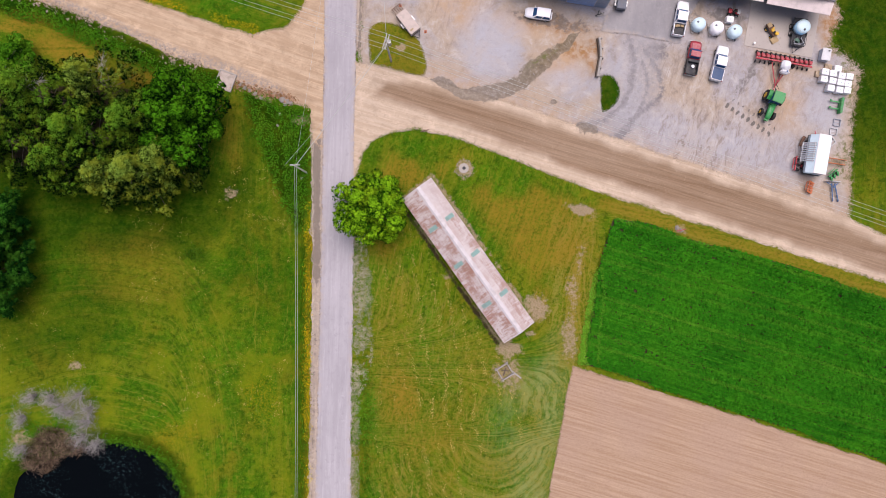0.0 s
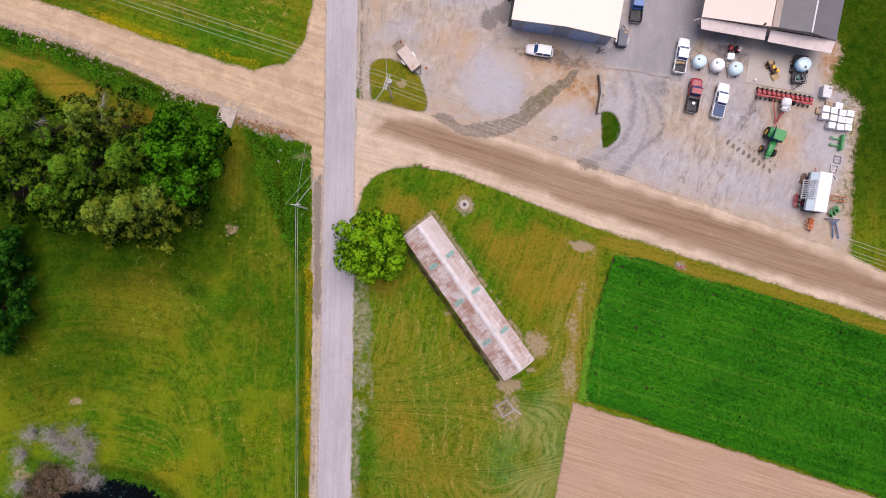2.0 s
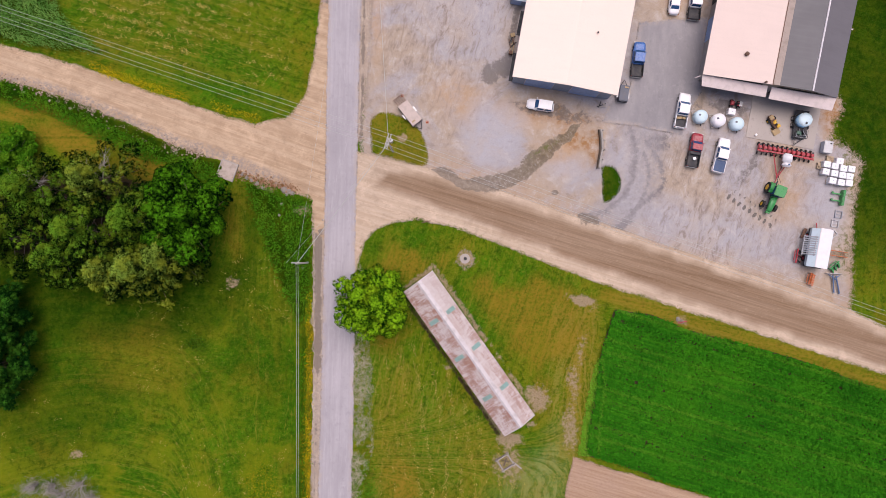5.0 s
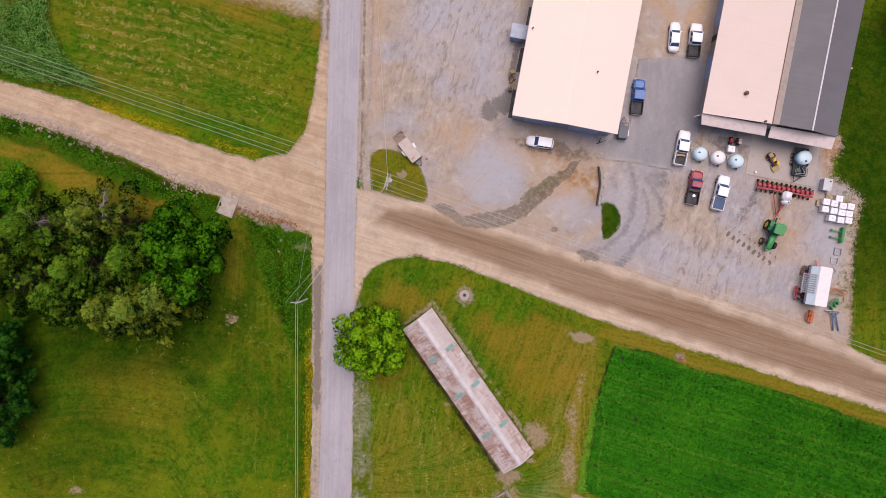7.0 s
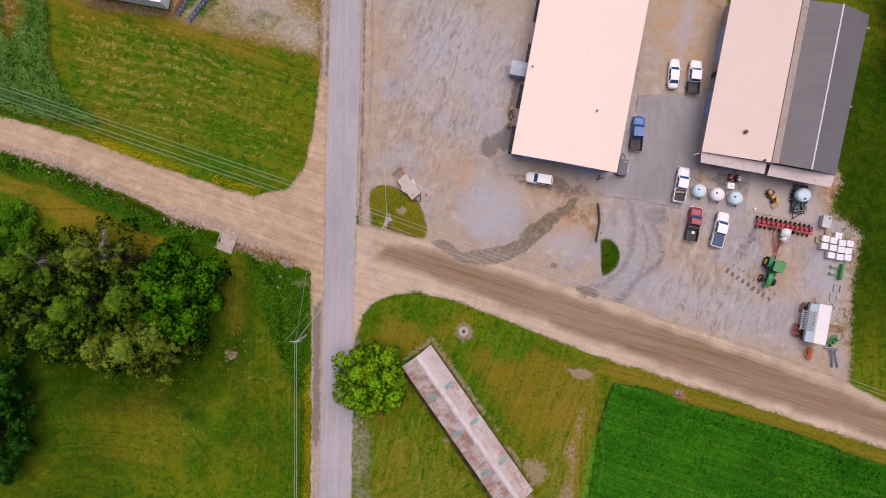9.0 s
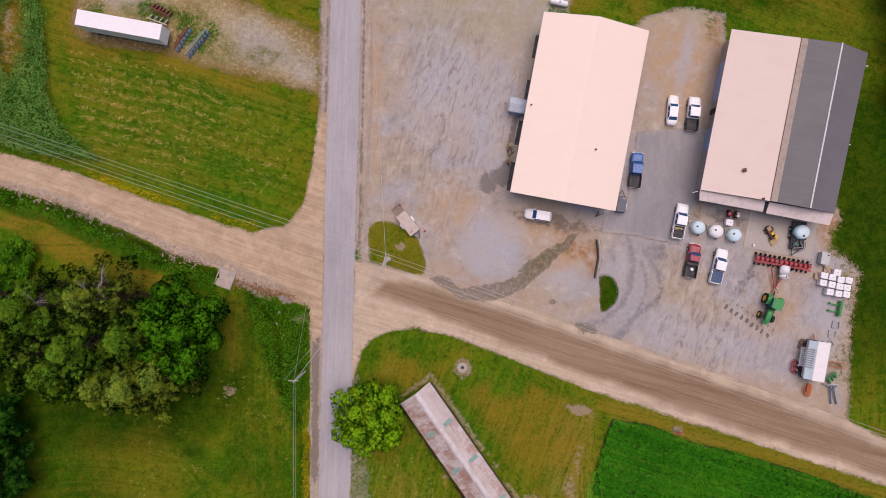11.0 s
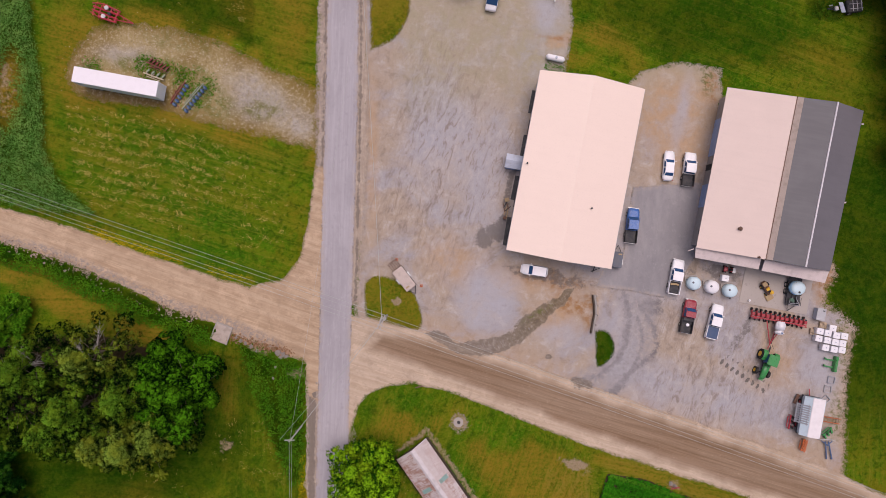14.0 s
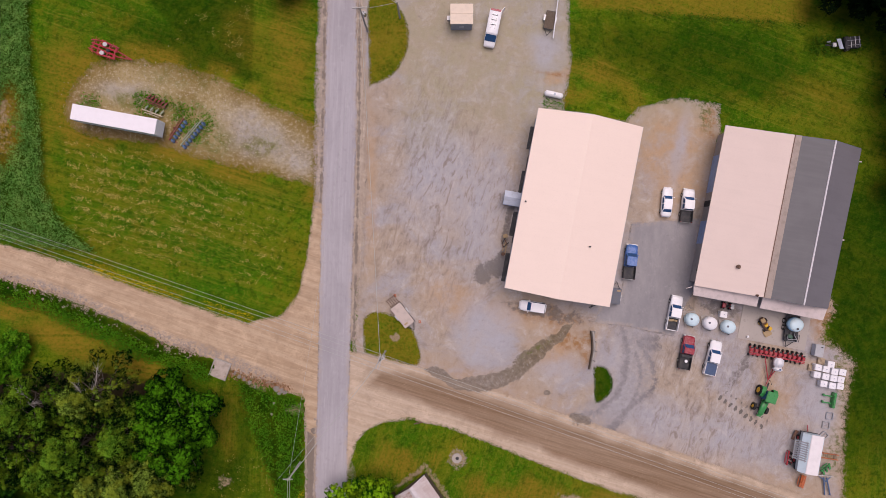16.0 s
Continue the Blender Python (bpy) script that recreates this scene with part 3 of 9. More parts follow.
# ---- outlines of the land ----
ROAD_WEST = [(-21.8, -60), (-21.4, -41), (-20.8, -18), (-20.2, 0), (-19.9, 19), (-19.3, 48), (-18.7, 71), (-18.3, 90), (-18.0, 130)]
ROAD_EAST = [(-12.9, 130), (-13.1, 90), (-13.0, 71), (-13.6, 48), (-14.4, 19), (-14.6, 0), (-15.0, -18), (-15.3, -41), (-15.6, -60)]
WEST_NORTH_EDGE = [(-130, 64), (-73.5, 49.4), (-61.3, 46.1), (-47.2, 41.0), (-35.9, 37.4), (-31.2, 36.1), (-25.6, 37.4), (-22.9, 41.0), (-21.6, 46.8), (-20.5, 56.2)]
WEST_SOUTH_EDGE = [(-18.5, 14), (-21.7, 18), (-22.2, 23.6), (-26.5, 25.0), (-33.1, 27.5), (-37.3, 29.6), (-45.3, 32.2), (-54.7, 36.7), (-64.1, 40.4), (-73.5, 42.8), (-130, 57)]
EAST_SOUTH_EDGE = [(-14.2, 11), (-13.9, 13.0), (-12.9, 16.3), (-11.3, 18.2), (-7.7, 19.6), (-3.9, 19.8), (0.8, 18.9), (9.2, 15.8), (19.5, 11.6), (29.9, 7.9), (43.9, 3.5), (58.0, -1.0), (73.7, -6.2), (130, -24)]
YARD_EAST_EDGE = [(73.7, -1.2), (67.8, 1.6), (67.9, 9.3), (68.1, 18.7), (68.8, 25.2), (69.9, 29.5), (67.4, 32.0), (64.8, 33.7), (64.9, 35.6), (66.6, 38.2), (65.5, 41)]
YARD_NORTH_EDGE = [(62, 50), (47.2, 60), (47.6, 72.5), (40.4, 73.8), (33.8, 72.0), (31.4, 69.7), (21.5, 71.6), (21.8, 74.9), (22.7, 80.5), (22.1, 90), (23, 130)]
ISLAND_NORTH = [(-11.6, 97)] + curve_through([(-11.2, 75.3), (-7.7, 76.9), (-5.3, 80.0), (-4.4, 83.3), (-5.0, 86.6), (-6.8, 89.9), (-8.5, 95)], 4)
ISLAND_POLE = curve_through([(-12.1, 36.6), (-10.4, 37.8), (-7.1, 37.4), (-4.2, 35.4), (-2.6, 32.0), (-2.6, 29.4), (-3.8, 28.9), (-7.6, 29.8), (-11.9, 31.0)], 4)
ISLAND_SMALL = curve_through([(26.2, 28.7), (27.5, 29.1), (28.9, 28.3), (29.6, 26.4), (29.3, 24.6), (28.0, 23.2), (26.5, 22.6)], 5)
LOT_EDGE = [(-20.0, 69.3), (-27.4, 72.9), (-35.0, 76.6), (-44.4, 79.3), (-51.0, 80.6), (-57.6, 79.4), (-61.4, 74.7), (-62.3, 70.9), (-60.4, 67.2), (-48.2, 65.8), (-39.7, 63.4), (-32.1, 61.1), (-22.7, 59.2), (-19.0, 57.0)]
CROP_EDGE_LINE = [(28.3, 5.0), (34.4, 4.3), (40.0, 1.9), (57.8, -2.9), (73.5, -8.6), (110, -20), (110, -48), (73.3, -35.6), (57.6, -30.1), (38.9, -24.3), (28.6, -20.5), (23.0, -19.1), (24.5, -11.1), (25.9, -2.7)]
TILLED_EDGE = [(21.4, -19.2), (29.6, -21.7), (48.3, -27.4), (73.3, -35.9), (110, -48), (110, -90), (9, -90), (14, -56), (17.2, -41.2), (18.7, -32.6), (20.2, -24.2)]
POND = curve_through([(-72.2, -40.7), (-70.3, -36.3), (-62.3, -33.1), (-58.1, -31.5), (-53.4, -31.7), (-48.3, -33.2), (-45.0, -36.5), (-43.4, -40.9), (-44.6, -48.2), (-51.2, -53.7), (-62.4, -53.7), (-69.9, -48.0), (-72.2, -40.7)], 4)[:-1]
BROWN_BAND = [(-10.3, 26.9), (-8.6, 28.0), (-3.9, 27.6), (11.1, 22.9), (20.5, 19.7), (29.9, 16.4), (43.9, 11.7), (58.0, 7.0), (67.4, 3.3), (73.7, 0.2), (130, -18), (130, -23), (73.7, -4.6), (61.7, -0.4), (48.6, 3.8), (31.7, 9.6), (20.5, 13.8), (9.2, 18.4), (-2.1, 22.6), (-11.1, 25.7)]
DAMP = [(-2.5, 28.5), (0.8, 28.0), (3.6, 26.9), (7.3, 26.6), (11.6, 28.5), (14.8, 30.8), (18.8, 34.0), (21.0, 35.4), (23.0, 36.6), (21.4, 33.6), (17.4, 29.8), (13.0, 26.8), (10.6, 25.0), (7.3, 24.3), (3.6, 24.9), (-0.2, 26.6)]
DITCH = [(-33.0, 26.7), (-26.4, 23.9), (-21.9, 22.9), (-22.0, 4.1), (-23.7, 2.3), (-27.4, 9.8), (-29.7, 16.4)]
REEDS = [(-90, 100), (-68.1, 100), (-67.1, 76.6), (-65.6, 69.0), (-65.1, 58.7), (-62.7, 53.1), (-56.5, 47.8), (-66.9, 48.9), (-90, 54)]


def make_land():
    gx, gy, quads = grid(-82, 84, -48, 96, 0.32)
    x, y = gx.ravel(), gy.ravel()
    pond = outline_distance(x, y, POND)
    z = -0.022 + 0.02 * (rough(x, y, 1.1, 3, 3) - 0.5) - 1.5 * smooth(-pond, -0.8, 2.0)
    lush_or_shade = np.maximum.reduce([within(x, y, DITCH, 0.8), within(x, y, REEDS, 0.8),
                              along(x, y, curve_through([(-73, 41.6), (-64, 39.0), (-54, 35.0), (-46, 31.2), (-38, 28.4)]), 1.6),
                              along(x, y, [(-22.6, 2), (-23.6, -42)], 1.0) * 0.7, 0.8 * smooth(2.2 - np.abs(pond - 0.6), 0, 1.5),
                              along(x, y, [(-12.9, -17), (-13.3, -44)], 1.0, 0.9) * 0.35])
    # deep green turf, plus shade by the grove, spruces and far corner painted in
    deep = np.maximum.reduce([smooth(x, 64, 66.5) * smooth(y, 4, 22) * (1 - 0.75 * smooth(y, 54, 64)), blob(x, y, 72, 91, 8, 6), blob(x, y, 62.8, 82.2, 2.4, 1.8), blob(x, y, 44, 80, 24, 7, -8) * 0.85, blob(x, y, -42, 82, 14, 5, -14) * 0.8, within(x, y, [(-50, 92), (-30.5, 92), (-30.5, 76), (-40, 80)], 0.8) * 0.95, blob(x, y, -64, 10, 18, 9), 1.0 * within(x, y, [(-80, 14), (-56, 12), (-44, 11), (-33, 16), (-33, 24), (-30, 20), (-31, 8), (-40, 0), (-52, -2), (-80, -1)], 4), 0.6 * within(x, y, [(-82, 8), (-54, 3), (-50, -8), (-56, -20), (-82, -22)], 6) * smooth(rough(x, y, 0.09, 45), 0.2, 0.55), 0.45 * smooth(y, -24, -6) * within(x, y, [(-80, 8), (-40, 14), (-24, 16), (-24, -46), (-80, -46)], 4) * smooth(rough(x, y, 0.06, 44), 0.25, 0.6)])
    z += lush_or_shade * 0.22 * (lattice(x, y, 1.6, 12) + 0.5 * lattice(x, y, 3.6, 13))
    dry = np.maximum.reduce([blob(x, y, -62, 33, 10, 3, -25), blob(x, y, -49, 28, 7, 3, -30), blob(x, y, -70, 38, 6, 2), blob(x, y, 26, 12, 9, 4, -20) * 0.5, 0.9 * within(x, y, [(-11, 12), (-8, 17), (0, 17), (22, 9), (24, 0), (18, -10), (2, 12), (-6, 10)], 2.5) * smooth(rough(x, y, 0.16, 35), 0.3, 0.65), blob(x, y, -9.5, 1, 2.5, 5) * 0.7, 0.3 * within(x, y, [(-12, 0), (9, -17), (20, -16), (18, -44), (-12, -44)], 3) * smooth(rough(x, y, 0.11, 49), 0.4, 0.62), 0.7 * within(x, y, [(-10.5, -21), (-4.6, -21), (-4.2, -29), (-9.5, -29)], 0.8), 0.5 * blob(x, y, -1, -30, 9, 13) * smooth(rough(x, y, 0.2, 36), 0.35, 0.6),
                             blob(x, y, -7, -25, 3.5, 6) * 0.9, blob(x, y, 16, -9, 2, 5) * 0.7, along(x, y, [(24.5, 6), (22.2, -5), (21.0, -18)], 1.6, 1.4) * 0.6, blob(x, y, -35, 18, 2, 5) * 0.5, blob(x, y, 20, 73, 6, 2.5, 15),
                             blob(x, y, 27, 78, 4, 2.5, -25) * 0.8, blob(x, y, -62, 78, 4, 8) * 0.8, along(x, y, [(-21.6, 2), (-22.4, -42)], 0.7) * 0.5,
                             blob(x, y, -50, -3, 12, 6) * 0.35, along(x, y, [(27, 7.5), (44, 2.2), (74, -7.5)], 1.2, 0.9) * 0.75, blob(x, y, 64, 72, 8, 5) * 0.3,
                             within(x, y, [(22, 97), (24, 88.6), (62, 86), (64, 97)], 0.6) * 0.75, along(x, y, curve_through([(22, 78.8), (28, 77.6), (31.5, 75.6), (33.6, 73)]), 1.3, 1.0) * 0.6, 0.9 * (1 - smooth(np.abs(outline_distance(x, y, LOT_EDGE)), 0.8, 3.6)) * smooth(rough(x, y, 0.2, 39), 0.25, 0.6), blob(x, y, -71.5, 69, 3.0, 8.0, -8), 0.6 * blob(x, y, -63, 72, 3.0, 7, -8), blob(x, y, -30, 84, 6, 7, 40) * 0.4, blob(x, y, -64.5, 62, 1.6, 10) * 0.2,
                             blob(x, y, -24.5, 81, 4.5, 14) * 0.75, blob(x, y, 50, 89, 24, 1.5, -4) * 0.3])
    # dark floor deepens the grove's gaps; shed wall's shade painted in with soil
    litter_or_shade = np.maximum(within(x, y, [(-80, 27), (-56, 28), (-44, 25), (-38, 23), (-38, 19), (-44, 15), (-50, 13), (-80, 15)], 2.0), 0.9 * along(x, y, [(-6.9, 7.6), (9.1, -15.6)], 0.5, 0.7) * (0.7 + 0.3 * rough(x, y, 0.6, 38)))
    hay = np.maximum(within(x, y, [(-62, 66), (-58, 49), (-35, 41.5), (-26, 43), (-23, 57), (-36, 61.5), (-48, 64.8)], 2.5) * (0.35 + 0.65 * blob(x, y, -46, 55, 18, 11)), 0.0)
    hay_south = np.maximum(within(x, y, [(-12, 2), (-5, 5), (8, -16), (14, -24), (12, -44), (-11, -44)], 2) * 0.9, 0.0)
    dabs = np.maximum(within(x, y, [(-76, -5), (-30, 16), (-25, 8), (-25, -50), (-80, -50)], 3) * (0.35 + 0.65 * smooth(-y, 0, 24)), blob(x, y, -30, -24, 3.5, 9))
    mown = np.maximum.reduce([within(x, y, [(18, 6), (26, 6), (24, -19), (16, -42), (8, -42), (17, -18)], 1.5), within(x, y, [(-12, 0), (9, -15), (8, -42), (-12, -42)], 2) * 0.45, along(x, y, [(30, 6.5), (74, -8)], 2.2) * 0.5])
    ring = within(x, y, [(8, -24), (20, -15), (20, -50), (2, -50)], 4) * smooth(rough(x, y, 0.14, 40), 0.2, 0.6) * (0.35 + 0.65 * smooth(x + 0.2 * y, 1, 8))
    # which way the mower went: round the pond, along the roads, round each field
    west, east = -x, line_distance(x, y, curve_through([(27, 20), (24.5, 5), (22.2, -5), (21.0, -18), (18, -30), (12, -44), (2, -60)]))
    turn = smooth(x, -46, -30) * (y < 30)
    verge = np.where(x > 25.5, line_distance(x, y, EAST_SOUTH_EDGE[8:]), 99)
    fan = 17 * np.arctan2(x - 25, 4 - y) + 1.6 * (rough(x, y, 0.07, 47) - 0.5)
    veer = smooth(-y, 12, 24)
    arcs, sunk = np.hypot(x - 9, (y + 27) / 1.2) + 1.5 * (rough(x, y, 0.07, 48) - 0.5), smooth(-y, 28, 33)
    east = east * (1 - veer) + (fan * (1 - sunk) + arcs * sunk) * veer
    across = np.where(x < -19, np.where(y > 36, 0.24 * x + 0.97 * y, pond * (1 - turn) + west * turn), np.where(y > 36, 0.3 * x + y, np.where(verge < 5.5, verge, east + 0.12 * y)))
    flower = np.maximum.reduce([along(x, y, [(-58, 45.6), (-50, 42.7), (-43, 40.4)], 0.8, 0.5), along(x, y, [(-35, 37.4), (-31, 36.6)], 0.8) * 0.7,
                                along(x, y, [(-21.6, 8), (-22.2, -12), (-23, -40)], 0.9, 0.6) * smooth(rough(x, y, 0.25, 51), 0.38, 0.6), blob(x, y, -30, -25, 3, 5) * 0.45, blob(x, y, -45, -30, 4, 3) * 0.3])
    spots = [(23.0, 6.6, 2.9, 1.0, -14), (21.6, -7.0, 1.3, 3.0, 8), (20.9, -14.5, 1.5, 5.0, 5), (3.6, 13.4, 1.9, 1.8, 0), (10.4, -20.0, 3.6, 3.4, 20), (15.6, -9.8, 2.4, 2.8, 0), (11.2, -16.6, 2.6, 1.8, 0),
             (-7.4, 34.2, 0.9, 0.9, 0), (39.5, 3.2, 1.6, 0.9, -15), (-72, 71, 1.0, 3.5, -10), (-61, -18.8, 1.8, 1.0, 0), (-35, 9.3, 1.6, 1.2, 20), (-70, -31, 2.5, 2, 0),
             (-23.5, 21.5, 2.0, 1.2, 0), (-30, 25.5, 3.0, 0.7, -22), (1, -4.5, 1.5, 0.6, 0), (14.6, -14, 1.2, 1.0, 0), (-47, 74, 9, 1, -12), (-52, 67.2, 8, 1.0, -10)]
    bare = np.zeros_like(x)
    for k, s in enumerate(spots):
        bare = np.maximum(bare, blob(x, y, *s) * (1.15 if k == 0 else 0.66 if k in (1, 2, 4) else 0.88 if k < 8 else 0.68))
    bare = np.maximum(bare, 0.62 * along(x, y, [(24.4, 5), (22.0, -5), (21.0, -18)], 0.7, 1.3) * smooth(rough(x, y, 0.3, 37), 0.2, 0.6))
    shed_a = [(-6.9, 8.1), (-1.6, 12.2), (15.2, -11.6), (9.7, -15.8)]
    bare = np.maximum(bare, 0.72 * (1 - smooth(np.abs(outline_distance(x, y, shed_a)), 0.1, 0.95)) * smooth(rough(x, y, 0.5, 33), 0.2, 0.45))
    bare = np.maximum(bare, 0.55 * along(x, y, YARD_EAST_EDGE[1:], 0.5, 0.9))
    bare = np.maximum(bare, blob(x, y, -71.3, 68.5, 2.2, 7.5, -6) * 0.4)
    bare = np.maximum(bare, along(x, y, [(47, 67.5), (68, 64.0), (62.6, 39)], 0.7) * 0.5)
    co = np.stack([x, y, z], -1)
    # the same sheet goes on to the horizon
    far = [-2500, -400, float(x.min()), float(x.max()), 400, 2500]
    fy = [-2500, -400, float(y.min()), float(y.max()), 400, 2500]
    n0 = len(co)
    ring_co = [(a, b, -0.1) for b in fy for a in far]
    ring_q = [(n0 + j * 6 + i, n0 + j * 6 + i + 1, n0 + (j + 1) * 6 + i + 1, n0 + (j + 1) * 6 + i) for j in range(5) for i in range(5) if not (i == 2 and j == 2)]
    pad = lambda v: np.concatenate([v, np.zeros(36)])
    attrs = {"lush_or_shade": pad(np.maximum(lush_or_shade, 0.9 * deep)), "dry": pad(dry), "hay": pad(hay), "hay_south": pad(hay_south), "mown": pad(mown), "ring": pad(ring), "flower": pad(flower), "litter_or_shade": pad(litter_or_shade), "dabs": pad(dabs), "bare": pad(bare), "across": pad(across)}
    me = sheet_mesh("ground", np.concatenate([co, np.array(ring_co)]), np.concatenate([quads, np.array(ring_q)]), attrs)
    ob = new("ground", me)
    me.materials.append(GRASS)
    tagged(ob, "uneven green and yellowing grass with bare soil spots", "grass", kind="structure")


make_land()

# gravel farmyard
YARD_LINE = [(-13.5, 130), (-12.6, 71), (-13.4, 48), (-14.2, 24), (-9, 24)] + [(x + 0.6, y + 2.6) for x, y in EAST_SOUTH_EDGE[5:12]] + [(67.6, -1.2)] + YARD_EAST_EDGE[1:] + YARD_NORTH_EDGE
SWINGS = (([(31.2, 35.2), (31.9, 31.2), (31.6, 27.7), (30.1, 24.1), (26.6, 21.3), (23.4, 19.8)], 0.9, 1.0), ([(33.7, 33.0), (35.9, 29.5), (36.7, 26.3)], 0.7, 1.0), ([(36.7, 26.3), (35.5, 24.5), (31.6, 21.3), (28.0, 17.4)], 0.8, 0.95),
          ([(33.4, 31), (34.2, 27.5), (33.0, 23.4), (29.6, 19.6)], 0.4, 0.7))
TREADS = [(47.4 + 0.85 * k, 23.7 - 0.6 * k) for k in range(9)]
sheet("yard", YARD_LINE, 0.02, 0.3, YARD, "pale grey and tan gravel farmyard with damp wheel marks", "gravel yard", 0.3, {
    "wet": lambda x, y: np.maximum.reduce([within(x, y, DAMP, 0.8, 1.0), blob(x, y, 31.3, 38.2, 0.7, 0.6), blob(x, y, 24.0, 20.0, 2.5, 1.2, -20) * 0.95, blob(x, y, 18.6, 24.4, 0.9, 0.6) * 0.7]),
    "fresh": lambda x, y: np.maximum(smooth(x + 0.5 * y, 20, 33), 0) * within(x, y, DAMP, 2.5),
    "sweep": lambda x, y: np.maximum.reduce([along(x, y, curve_through(p), 0.3, 1.3 * w) * a for p, w, a in SWINGS] + [blob(x, y, 24.3, 19.9, 2.3, 1.1, -20) * 1.1, blob(x, y, 29.5, 19.0, 3.0, 1.1, 35) * 0.7, blob(x, y, 35.3, 33.0, 3.0, 1.8, -15) * 0.62]),
    "swing": lambda x, y: smooth(np.hypot(x - 22.5, y - 30.5), 7.6, 9.0) * (1 - smooth(np.hypot(x - 22.5, y - 30.5), 13.0, 15.5)) * smooth(x, 21, 25) * (1 - smooth(y - 34.5, 0, 2)),
    "tread": lambda x, y: np.maximum.reduce([*[blob(x, y, a, b, 0.60, 0.34, 62) for a, b in TREADS], *[blob(x, y, a + 1.0, b + 0.9, 0.4, 0.3, 62) * 0.72 for a, b in TREADS]]),
    # mud stains, and darker strips along the shed walls and canopy
    "mud_or_dark": lambda x, y: np.maximum.reduce([blob(x, y, 10.5, 45.8, 3.8, 2.0, 35) * 0.95, blob(x, y, 7.9, 44.2, 1.5, 2.4, -20) * 0.9,
                                           blob(x, y, 51.5, 29.5, 0.9, 4, -25) * 0.7, blob(x, y, 50, 27, 1.2, 2.5, -25) * 0.6, blob(x, y, 47.5, 38.6, 4.5, 1.6, -10) * 0.8, blob(x, y, 20, 37.6, 9, 1.4, -11) * 0.66, blob(x, y, 17.5, 38.0, 8.5, 1.5, -11) * 0.7, blob(x, y, 12.0, 52, 1.0, 9, -10) * 0.7, blob(x, y, 54, 32.5, 1.0, 3.2, -28) * 0.6, blob(x, y, 41, 38.6, 3, 1.2) * 0.6]),
    "grey": lambda x, y: np.maximum.reduce([blob(x, y, 8, 34.5, 5.5, 5.5), blob(x, y, 20, 28, 3.5, 3.0) * 0.8, blob(x, y, 31.5, 27, 3.5, 9, -8) * 0.9, blob(x, y, 63.5, 21.5, 3, 7) * 0.9, blob(x, y, 18, 81, 3.0, 4.0, 20) * 0.95, blob(x, y, 40.6, 65, 1.4, 7, -10) * 0.8, blob(x, y, 4, 58, 10, 10) * 0.75, blob(x, y, 45, 18, 16, 5, -17) * 0.6, blob(x, y, 9, 52, 3, 8) * 0.7]),
    "tan": lambda x, y: np.maximum.reduce([along(x, y, YARD_EAST_EDGE[1:], 0.5, 1.4) * 0.95, blob(x, y, 64.6, 36, 2.4, 5.0), blob(x, y, 2, 40, 6, 5, -20) * 0.8, blob(x, y, 20.5, 31.5, 5, 3.5) * 0.95, blob(x, y, 40, 64, 7.5, 10), blob(x, y, 56.5, 25, 4, 7) * 0.7, along(x, y, EAST_SOUTH_EDGE[3:], 10.5, 3) * 0.75, blob(x, y, 15, 36.5, 10, 2.6, -12) * 0.7, blob(x, y, -11, 58, 1.4, 16) * 0.8, blob(x, y, 21, 77, 4, 1.2, 12)]),
    "rust": lambda x, y: np.maximum.reduce([blob(x, y, 22.5, 33.2, 3.8, 1.6, -20), blob(x, y, 19, 37.3, 7.5, 1.5, -11) * 0.85, blob(x, y, 25.2, 33.5, 1.5, 1.2), blob(x, y, 19.5, 36.5, 3.5, 1.0, -12) * 0.8, blob(x, y, 25, 31, 1.2, 2.6) * 0.8, blob(x, y, 64.8, 37, 1.6, 2.4) * 0.7, blob(x, y, 45.6, 69.5, 1.5, 4.0) * 0.85, blob(x, y, 21, 77.4, 4.5, 0.5, -8) * 0.8, blob(x, y, 64.8, 36.6, 2.4, 4.6), blob(x, y, 47.3, 66, 0.8, 5, -11) * 0.7]),
    "olive": lambda x, y: np.maximum(smooth(y, 58, 76) * smooth(x, -9, -3), 0),
    "worn": lambda x, y: np.maximum(blob(x, y, 0, 56, 13, 22), blob(x, y, 45, 24, 16, 14)),
    "green": lambda x, y: np.maximum.reduce([blob(x, y, 67.6, 28, 1.6, 7) * 0.95, blob(x, y, 66.5, 15, 1.5, 5) * 0.9, blob(x, y, 65.5, 32.8, 2.5, 1.0, -30), blob(x, y, 16.5, 31.5, 3.5, 0.6, 32) * 0.8, blob(x, y, 45.0, 71.5, 1.6, 4) * 0.9, blob(x, y, 39, 73.5, 5, 0.8) * 0.7]),
}, 0.05, None, 0.2)

